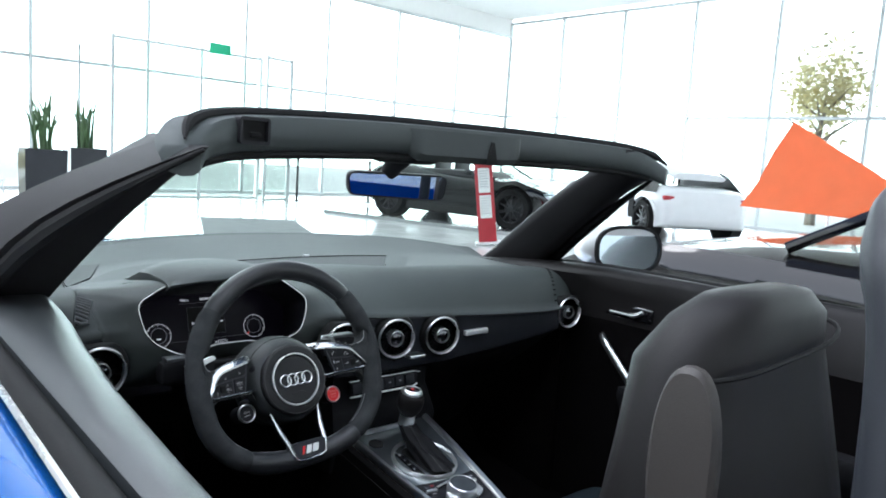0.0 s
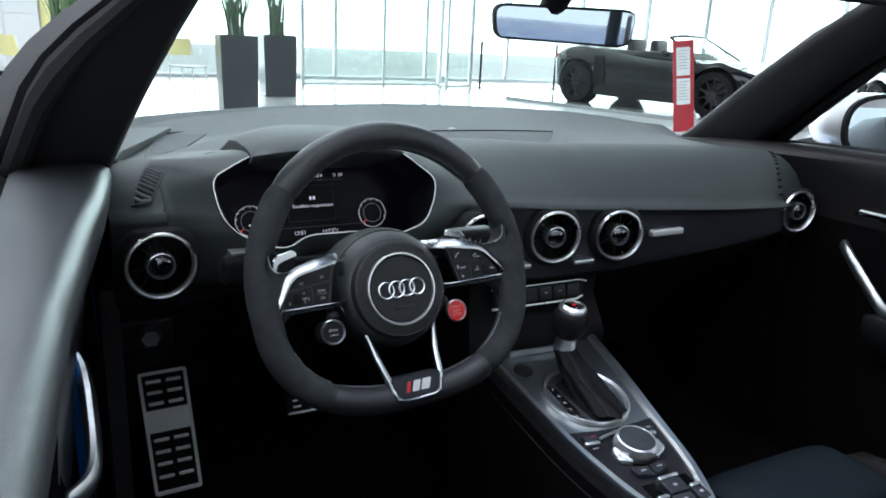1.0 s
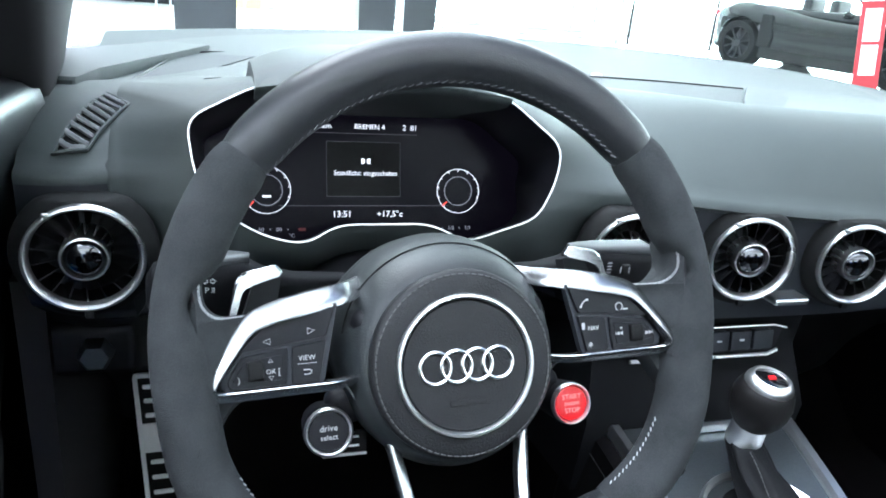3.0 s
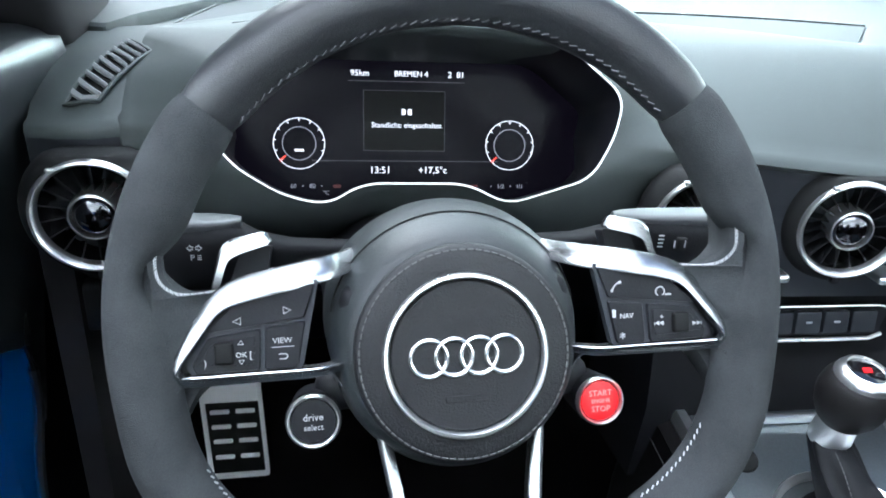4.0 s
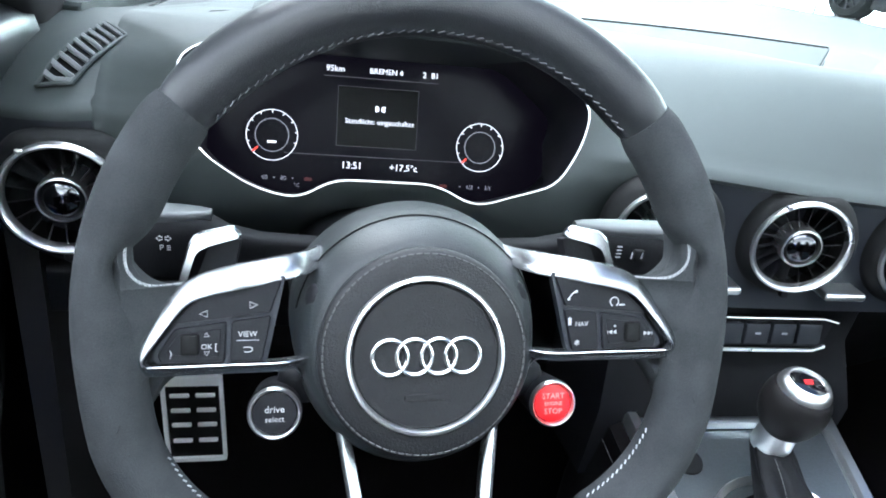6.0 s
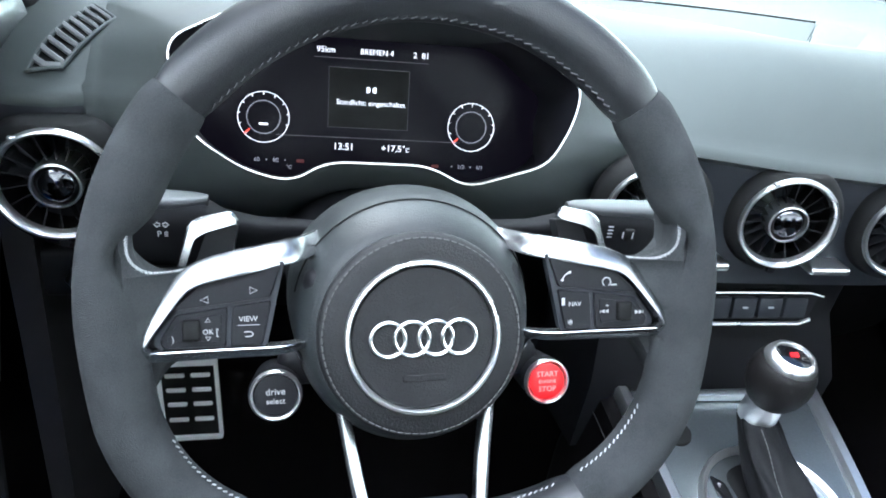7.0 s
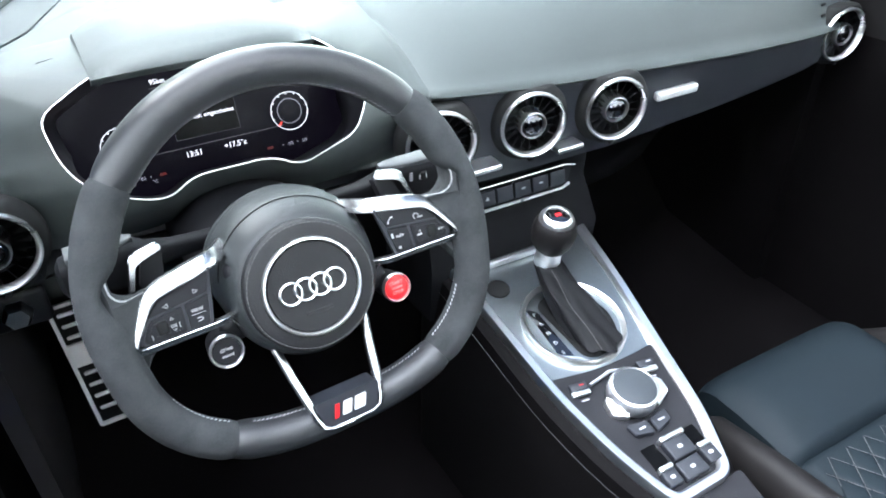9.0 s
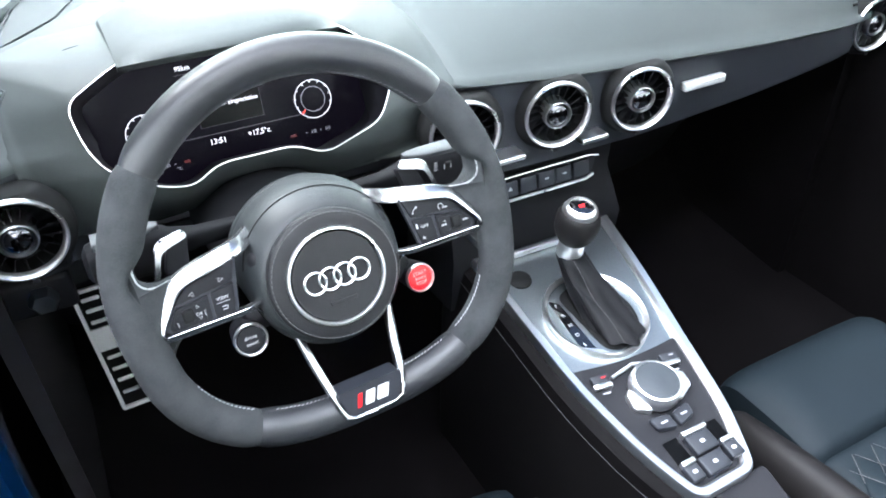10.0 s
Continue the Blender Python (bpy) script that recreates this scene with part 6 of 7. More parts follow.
fo = rounded([(-0.041, -0.117), (0.041, -0.117), (0.041, 0.117), (-0.041, 0.117)], 0.006)
bm = bmesh.new()
plate(bm, fo, 0.008, FM @ Matrix.Translation((0, 0, -0.010)))
part("footrest_base", bm, M_RUBBER, foot)
bm = bmesh.new()
band(bm, fo, shrink(fo, 0.0055), -0.002, 0.004, FM)
box(bm, (0, 0.024, 0.002), (0.072, 0.042, 0.006), 0.002, 2, FM)
part("footrest_frame", bm, M_PEDAL, foot, "brushed steel frame")
for y in (0.098, 0.078, 0.057, -0.012, -0.035, -0.058, -0.083):
    for x in (-0.017, 0.017):
        bm = bmesh.new()
        box(bm, (x, y, 0.002), (0.026, 0.0062, 0.005), 0.002, 2, FM)
        part("stud", bm, M_PEDAL, foot)
ped = empty("brake_pedal", None, car)
PM = Matrix.Translation((-0.344, 0.427, 0.436)) @ pose(0, 0, 0, 58)
po = bar_outline(0.060, 0.030, 0.006)
bm = bmesh.new()
plate(bm, po, 0.008, PM, 0.002)
part("pedal_pad", bm, M_RUBBER, ped)
bm = bmesh.new()
box(bm, (0, -0.0145, 0.006), (0.058, 0.004, 0.008), 0.0015, 2, PM)
part("pedal_frame", bm, M_PEDAL, ped, "bright steel lip")
for x in (-0.012, 0.012):
    for y in (-0.004, 0.007):
        bm = bmesh.new()
        box(bm, (x, y, 0.009), (0.014, 0.003, 0.004), 0.001, 2, PM)
        part("stud", bm, M_PEDAL, ped)
bm = bmesh.new()
tube(bm, [(-0.335, 0.47, 0.44), (-0.335, 0.56, 0.60)], 0.010, 8)
part("pedal_arm", bm, M_RUBBER, ped)
kn = empty("light_switch", None, car)
bm = bmesh.new()
box(bm, (-0.615, 0.300, 0.664), (0.095, 0.02, 0.050), 0.008, 3, None)
part("switch_plate", bm, M_DASH_LOW, kn)
bm = bmesh.new()
lathe(bm, [(0.0, 0.014), (0.012, 0.014), (0.0155, 0.010), (0.016, 0), (0, 0)], 6, Matrix.Translation((-0.600, 0.290, 0.664)) @ pose(0, 0, 0, 90))
part("switch_knob", bm, M_ALU_DARK, kn, "hexagonal light switch")
bm = bmesh.new()
loft(bm, [[(-0.72, y, z), (0.76, y, z), (0.76, y, z - 0.04), (-0.72, y, z - 0.04)] for y, z in ((-1.0, 0.24), (0.30, 0.22), (0.55, 0.25), (0.72, 0.40), (0.80, 0.60), (0.86, 0.80))])
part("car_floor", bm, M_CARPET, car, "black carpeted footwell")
for s in (-1, 1):
    bm = bmesh.new()
    loft(bm, [[(CX + s * 0.68, y, 0.20), (CX + s * 0.66, y, 0.20), (CX + s * 0.655, y, z), (CX + s * 0.68, y, z)] for y, z in ((0.28, 0.74), (0.60, 0.80), (0.85, 0.84))])
    # lighter on the driver's side, black opposite: uneven light put into the colour
    part("footwell_side", bm, M_PILLAR if s < 0 else M_CARPET, car)
bm = bmesh.new()
box(bm, (CX, -0.98, 0.52), (1.24, 0.10, 0.62), 0.03, 3)
part("rear_bulkhead", bm, M_CARPET, car)
# bonnet, wings, tail
def body_skin(rows, name, label):
    bm = bmesh.new()
    loft(bm, rows, False, False)
    bmesh.ops.solidify(bm, geom=bm.faces[:], thickness=0.004)
    return part(name, bm, M_BLUE, car, label, 60)


def deck(y):
    """The height of the bonnet's middle."""
    return 0.866 - 0.17 * max(0.0, (y - 1.0) / 1.1) ** 2.2


def taper(y):
    return 1 - 0.20 * max(0.0, (y - 1.3) / 0.8) ** 2.5


body_skin([[(CX + 0.72 * s * taper(1.03 + 1.05 * f), 1.03 - 0.20 * s * s * (1 - f) + 1.05 * f, deck(1.03 + 1.05 * f) - 0.022 * s * s - 0.012 * s ** 4) for s in (-1, -0.85, -0.6, -0.3, 0, 0.3, 0.6, 0.85, 1)] for f in (0, 0.1, 0.2, 0.3, 0.4, 0.5, 0.6, 0.7, 0.8, 0.9, 1)], "bonnet", "blue metallic bonnet")
for s in (-1, 1):
    body_skin([[(CX + s * x * taper(y), y, z) for x, z in ((0.715, deck(y) - 0.034), (0.78, deck(y) - 0.040), (0.84, deck(y) - 0.075), (0.875, deck(y) - 0.14), (0.893, deck(y) - 0.26), (0.890, 0.42), (0.87, 0.24))] for y in (0.69, 0.9, 1.1, 1.3, 1.5, 1.7, 1.9, 2.08)], "front_wing", "blue front wing")
    body_skin([[(CX + s * x, y, z) for x, z in ((0.79, 0.885 - d), (0.84, 0.865 - d), (0.875, 0.80 - d), (0.893, 0.62), (0.89, 0.42), (0.86, 0.24))] for y, d in ((-0.9, 0), (-1.2, -0.01), (-1.5, 0), (-1.8, 0.02), (-2.05, 0.07))], "rear_wing", "blue rear wing")
body_skin([[(CX + 0.80 * s, y, z - 0.03 * s ** 4) for s in (-1, -0.8, -0.4, 0, 0.4, 0.8, 1)] for y, z in ((-0.95, 0.90), (-1.2, 0.92), (-1.6, 0.90), (-1.9, 0.86), (-2.06, 0.80), (-2.13, 0.66), (-2.14, 0.3))], "tail", "blue rear deck")
body_skin([[(CX + 0.72 * s, 2.08 + b - 0.10 * s ** 4, z) for s in (-1, -0.7, -0.35, 0, 0.35, 0.7, 1)] for b, z in ((0.0, deck(2.08) - 0.01), (0.05, 0.60), (0.07, 0.48), (0.05, 0.30), (0.02, 0.22))], "nose", "blue nose")
for s in (-1, 1):
    for y in (1.42, -1.28):
        bm = bmesh.new()
        lathe(bm, [(0.0, 0), (0.365, 0), (0.375, 0.004), (0.365, 0.012), (0, 0.012)], 40, pose(CX + s * 0.886, y, 0.335, 0, 90 * s))
        part("wheel_arch", bm, M_RUBBER, car)


def car_wheel(name, x, y, r, w, parent, spokes=10, face=1):
    wh = empty(name, pose(x, y, r, 0, 90 * face, 0), parent)
    bm = bmesh.new()
    lathe(bm, [(r * 0.70, -w / 2), (r * 0.93, -w / 2), (r * 0.99, -w * 0.35), (r, 0), (r * 0.99, w * 0.35), (r * 0.93, w / 2), (r * 0.70, w / 2)], 40, None, True)
    part("tyre", bm, M_TYRE, wh)
    bm = bmesh.new()
    lathe(bm, [(r * 0.72, -w * 0.4), (r * 0.72, w * 0.45), (r * 0.66, w * 0.45), (r * 0.64, -w * 0.4)], 40, None, True)
    for k in range(spokes):
        box(bm, (r * 0.36, 0, w * 0.34), (r * 0.64, r * 0.085, w * 0.10), 0.004, 1, pose(0, 0, 0, 0, 0, 360 / spokes * k))
    lathe(bm, [(0, w * 0.42), (r * 0.14, w * 0.40), (r * 0.15, w * 0.25), (0, w * 0.25)], 20)
    lathe(bm, [(0, -w * 0.1), (r * 0.5, -w * 0.1), (r * 0.5, -w * 0.05), (0, -w * 0.05)], 24)
    part("rim", bm, M_RIM, wh)
    return wh


for x in (-0.765, 0.805):
    for y in (1.42, -1.28):
        car_wheel("wheel", x, y, 0.33, 0.24, car, 10, 1 if x > 0 else -1)


# ---- the showroom ----
RX0, RX1, RY0, RY1, RH = -9.0, 16.0, -8.0, 15.2, 5.6
bm = bmesh.new()
box(bm, ((RX0 + RX1) / 2, (RY0 + RY1) / 2, -0.08), (RX1 - RX0, RY1 - RY0, 0.14))
floor = tagged(part("floor", bm, M_JOINT, smooth=0), "pale polished tile floor with thin joints", "floor", kind="structure")
tile = None
S = 1.2
for i in range(int((RX1 - RX0) / S)):
    for j in range(int((RY1 - RY0) / S)):
        x, y = RX0 + S * (i + 0.5), RY0 + S * (j + 0.5)
        if not (-3.0 < x < 14.0 and -1.0 < y < 15.4):
            continue
        if tile is None:
            bm = bmesh.new()
            box(bm, (0, 0, -0.006), (S - 0.006, S - 0.006, 0.012), 0.002, 1)
            tile = part("tile", bm, M_FLOOR, floor, m=pose(x, y, 0)).data
        else:
            mesh_part("tile", tile, None, floor, m=pose(x, y, 0), smooth=0)
bm = bmesh.new()
for x0, x1, y0, y1 in ((RX0, -3.0, RY0, RY1), (-3.0, 13.8, RY0, -0.8), (13.8, RX1, RY0, RY1)):
    box(bm, ((x0 + x1) / 2, (y0 + y1) / 2, -0.009), (x1 - x0, y1 - y0, 0.016))
part("plain_floor", bm, M_FLOOR, floor, smooth=0)
bm = bmesh.new()
box(bm, (0, 0, -0.15), (400, 400, 0.1))
tagged(part("ground", bm, M_ASPHALT, smooth=0), "yard outside, its daylight glare put into a pale ground colour", "ground", kind="structure")


def wall(name, label, boxes, material=M_WALL):
    bm = bmesh.new()
    for at, size in boxes:
        box(bm, at, size)
    return tagged(part(name, bm, material, smooth=0), label, "wall", kind="structure")


wall("wall_west", "plain white showroom wall", [((RX0 - 0.1, (RY0 + RY1) / 2, RH / 2), (0.2, RY1 - RY0, RH))])
wall("wall_south", "plain white showroom wall", [(((RX0 + RX1) / 2, RY0 - 0.1, RH / 2), (RX1 - RX0 + 0.4, 0.2, RH))])
wall("wall_north", "white wall beside the glazed front", [((-4.35, RY1 + 0.1, RH / 2), (9.3, 0.2, RH)), ((8.15, RY1 + 0.1, RH - 0.25), (15.7, 0.2, 0.5))])
ceiling_bm = bmesh.new()
for x0, x1, y0, y1 in ((RX0, RX1, RY0, -3.2), (RX0, RX1, 6.2, RY1), (RX0, -8.3, -3.2, 6.2), (5.1, RX1, -3.2, 6.2)):
    box(ceiling_bm, ((x0 + x1) / 2, (y0 + y1) / 2, RH + 0.1), (x1 - x0, y1 - y0, 0.2))
tagged(part("ceiling", ceiling_bm, M_WALL, smooth=0), "white ceiling with a wide glazed roof", "ceiling", kind="structure")


def glazed(name, label, along, x0, x1, at, h, step, z0=0.0):
    """A glazed front: posts and rails with panes, along x or y."""
    w = tagged(empty(name), label, "window", kind="structure")
    put = (lambda a, b, c: (a, at, c)) if along == "x" else (lambda a, b, c: (at, a, c))
    dim = (lambda a, b, c: (a, b, c)) if along == "x" else (lambda a, b, c: (b, a, c))
    n = round((x1 - x0) / step)
    for k in range(n + 1):
        bm = bmesh.new()
        box(bm, put(x0 + (x1 - x0) * k / n, 0, (h + z0) / 2), dim(0.07, 0.12, h - z0), 0.008, 1)
        part("post", bm, M_FRAME, w)
    for z in (z0 + 0.04, 2.6, h - 0.04):
        bm = bmesh.new()
        box(bm, put((x0 + x1) / 2, 0, z), dim(x1 - x0, 0.10, 0.07), 0.008, 1)
        part("rail", bm, M_FRAME, w)
    for k in range(n):
        bm = bmesh.new()
        a, b = x0 + (x1 - x0) * k / n + 0.03, x0 + (x1 - x0) * (k + 1) / n - 0.03
        box(bm, put((a + b) / 2, 0, (h + z0) / 2), dim(b - a, 0.012, h - z0 - 0.06))
        p = part("pane", bm, M_GLASS, w, smooth=0)
        p.visible_shadow = False
    return w


glazed("window_1", "tall glazed front with pale metal posts", "x", 0.32, 16.0, RY1, 5.1, 2.1)
glazed("window_2", "tall glazed side with pale metal posts", "y", RY0, RY1, RX1, 5.5, 2.1)

# entrance: glazed porch with doors
porch = tagged(empty("entrance_porch"), "glazed entrance porch with sliding doors and metal posts", "entrance", kind="structure")
for x, y, w in ((3.42, 13.05, 0.06), (5.1, 13.1, 0.05), (6.42, 13.2, 0.09), (6.32, 12.7, 0.05), (6.95, 12.85, 0.07), (3.42, 15.1, 0.06)):
    bm = bmesh.new()
    box(bm, (x, y, 1.5), (w, w, 3.0), 0.006, 1)
    part("post", bm, M_FRAME if w < 0.08 else M_STEEL, porch)
for (xa, ya), (xb, yb) in (((3.42, 13.05), (5.1, 13.1)), ((5.1, 13.1), (6.42, 13.2)), ((6.42, 13.2), (6.32, 12.7)), ((6.32, 12.7), (6.95, 12.85)), ((3.42, 13.05), (3.42, 15.1))):
    a, b = Vector((xa, ya, 0)), Vector((xb, yb, 0))
    d = (b - a).normalized()
    nrm = Vector((-d.y, d.x, 0))
    bm = bmesh.new()
    loft(bm, [[a + d * 0.03 + nrm * q + Vector((0, 0, z)), b - d * 0.03 + nrm * q + Vector((0, 0, z))][::(1 if q > 0 else -1)] + [] for q in ()] or [[a + nrm * 0.006 + Vector((0, 0, z)), b + nrm * 0.006 + Vector((0, 0, z)), b - nrm * 0.006 + Vector((0, 0, z)), a - nrm * 0.006 + Vector((0, 0, z))] for z in (0.02, 2.9)])
    p = part("pane", bm, M_GLASS, porch, smooth=0)
    p.visible_shadow = False
    bm = bmesh.new()
    for z in (0.06, 2.95):
        tube(bm, [a + Vector((0, 0, z)), b + Vector((0, 0, z))], 0.03, 4)
    part("rail", bm, M_FRAME, porch)
bm = bmesh.new()
box(bm, (0, 0, 0.006), (1.45, 2.4, 0.010), 0.003, 1, pose(3.98, 8.5, 0, 0, 0, -22))
tagged(part("entrance_mat", bm, M_MAT), "grey ribbed entrance mat lying on the tiles", "mat")

for x, y in ((7.4, 13.2), (9.25, 13.05)):
    ps = tagged(empty("barrier_post", pose(x, y, 0)), "slim black barrier post on a round foot", "barrier post", "barrier posts")
    bm = bmesh.new()
    lathe(bm, [(0.0, 0.012), (0.14, 0.008), (0.15, 0.0), (0, 0)], 28)
    part("foot", bm, M_RUBBER, ps)
    bm = bmesh.new()
    lathe(bm, [(0.0, 0.98), (0.028, 0.975), (0.03, 0.94), (0.024, 0.92), (0.024, 0.01), (0, 0.01)], 20)
    part("pole", bm, M_RUBBER, ps)


# planters with sword-leaved plants
def planter(x, y, w, h, plant_h, seed):
    rnd = random.Random(seed)
    pl = tagged(empty("planter", pose(x, y, 0, 0, 0, rnd.uniform(-4, 4))), "tall square dark glossy planter with sword-leaved plant", "planter", "planters")
    bm = bmesh.new()
    a, b = w / 2 * 0.94, w / 2
    loft(bm, [[(s * q, t * q, z) for s, t in ((-1, -1), (1, -1), (1, 1), (-1, 1))] for q, z in ((a, 0), (b, h), (b - 0.025, h), (b - 0.03, h - 0.06))])
    part("pot", bm, M_POT, pl, smooth=0)
    bm = bmesh.new()
    box(bm, (0, 0, h - 0.045), (w - 0.07, w - 0.07, 0.03), 0.01, 1)
    part("soil", bm, M_SOIL, pl)
    for k in range(34):
        an, lean, ln, wd = rnd.uniform(0, 6.28), rnd.uniform(0.05, 0.55), plant_h * rnd.uniform(0.55, 1.0), rnd.uniform(0.018, 0.032)
        ox, oy = rnd.uniform(-0.09, 0.09), rnd.uniform(-0.09, 0.09)
        bm = bmesh.new()
        rings = []
        for i in range(7):
            f = i / 6
            rad = lean * ln * f * f * 0.75 + 0.02 * f
            c = Vector((ox + rad * math.cos(an), oy + rad * math.sin(an), h - 0.03 + ln * f * (1 - 0.25 * lean * f)))
            t = Vector((-math.sin(an), math.cos(an), 0)) * wd * (1 - f) ** 0.6 * (0.7 + 0.6 * f)
            n = Vector((math.cos(an), math.sin(an), 0)) * 0.004
            rings.append([c - t, c + n * -1, c + t, c + n])
        loft(bm, rings)
        part("leaf", bm, M_LEAF, pl, smooth=60)
    return pl


planter(1.34, 8.95, 0.46, 0.95, 0.85, 3)
planter(2.45, 11.2, 0.52, 0.95, 0.90, 4)
planter(-0.60, 5.9, 0.46, 0.93, 0.85, 5)

# cabinets along the north wall
for k, x in enumerate((-3.62, -2.52, -1.42)):
    cb = tagged(empty("cabinet", pose(x - 0.06, 14.85, 0)), "white two-door cabinet with dark plinth and thin joints", "cabinet", "cabinets")
    bm = bmesh.new()
    box(bm, (0, 0.05, 0.05), (1.06, 0.5, 0.10))
    part("plinth", bm, M_DASH_LOW, cb, smooth=0)
    bm = bmesh.new()
    box(bm, (0, 0.02, 1.15), (1.08, 0.56, 2.10), 0.004, 1)
    part("body", bm, M_WALL, cb)
    for i in (-1, 1):
        for z0, z1 in ((0.12, 1.08), (1.10, 2.18)):
            bm = bmesh.new()
            box(bm, (i * 0.27, -0.27, (z0 + z1) / 2), (0.53, 0.02, z1 - z0), 0.003, 1)
            part("door", bm, M_WALL, cb)
bm = bmesh.new()
box(bm, (-0.30, 15.15, 1.6), (1.2, 0.05, 3.2))
tagged(part("yellow_wall", bm, M_YELLOW, smooth=0), "yellow painted wall panel", "wall panel", kind="structure")


# café chairs and table behind the planters
def chair(x, y, turn, seatmat):
    c = tagged(empty("cafe_chair", pose(x, y, 0, 0, 0, turn)), "light café chair with yellow back and thin steel legs", "chair", "café chairs")
    bm = bmesh.new()
    box(bm, (0, 0, 0.45), (0.42, 0.42, 0.025), 0.01, 2)
    part("seat", bm, M_WALL, c)
    bm = bmesh.new()
    loft(bm, [[(0.21 * s, -0.20 - 0.04 * (1 - s * s) - q * 0.06, z) for s in (-1, -0.5, 0, 0.5, 1)] + [(0.21 * s, -0.215 - 0.04 * (1 - s * s) - q * 0.06, z) for s in (1, 0.5, 0, -0.5, -1)] for q, z in ((0, 0.60), (0.5, 0.72), (1, 0.84))])
    part("backrest", bm, seatmat, c)
    for sx in (-1, 1):
        for sy in (-1, 1):
            bm = bmesh.new()
            tube(bm, [(0.18 * sx, 0.18 * sy, 0.45), (0.21 * sx, 0.21 * sy, 0.0)], 0.011, 8)
            part("leg", bm, M_STEEL, c)
        bm = bmesh.new()
        tube(bm, [(0.18 * sx, -0.19, 0.44), (0.19 * sx, -0.24, 0.84)], 0.010, 8)
        part("back_post", bm, M_STEEL, c)
    return c


first = chair(1.02, 10.9, 200, M_YELLOW)
copy_thing(first, pose(0.15, 12.0, 0, 0, 0, 40))
copy_thing(first, pose(-1.0, 9.7, 0, 0, 0, -60))
tb = tagged(empty("cafe_table", pose(0.15, 11.0, 0)), "round white café table on a steel column", "table")
bm = bmesh.new()
lathe(bm, [(0, 0.74), (0.38, 0.74), (0.40, 0.725), (0.38, 0.71), (0, 0.71)], 40)
part("tabletop", bm, M_WALL, tb)
bm = bmesh.new()
lathe(bm, [(0, 0.71), (0.03, 0.70), (0.03, 0.04), (0.22, 0.015), (0.23, 0), (0, 0)], 28)
part("column", bm, M_STEEL, tb)

# red notice pillar
sg = tagged(empty("notice_pillar", pose(6.30, 6.08, 0.02, 0, -8, -44)), "slim red notice pillar with two white sheets", "sign")
bm = bmesh.new()
box(bm, (0, 0, 0.585), (0.25, 0.06, 1.11), 0.006, 1)
part("board", bm, M_SIGNRED, sg)
bm = bmesh.new()
box(bm, (0, 0, 0.015), (0.36, 0.30, 0.03), 0.006, 1)
part("foot", bm, M_STEEL, sg)
for z, h in ((0.89, 0.34), (0.525, 0.32)):
    bm = bmesh.new()
    box(bm, (0, -0.033, z), (0.16, 0.006, h), 0.001, 1)
    sh = part("sheet", bm, M_PAPER, sg, "white sheet with unreadable print", smooth=0)
    for k in range(7):
        bm = bmesh.new()
        box(bm, (-0.01 if k % 3 else 0, -0.0365, z + h / 2 - 0.04 - 0.036 * k), (0.11 if k % 3 else 0.13, 0.001, 0.010))
        part("print_bar", bm, M_MARK_GREY, sh, smooth=0)


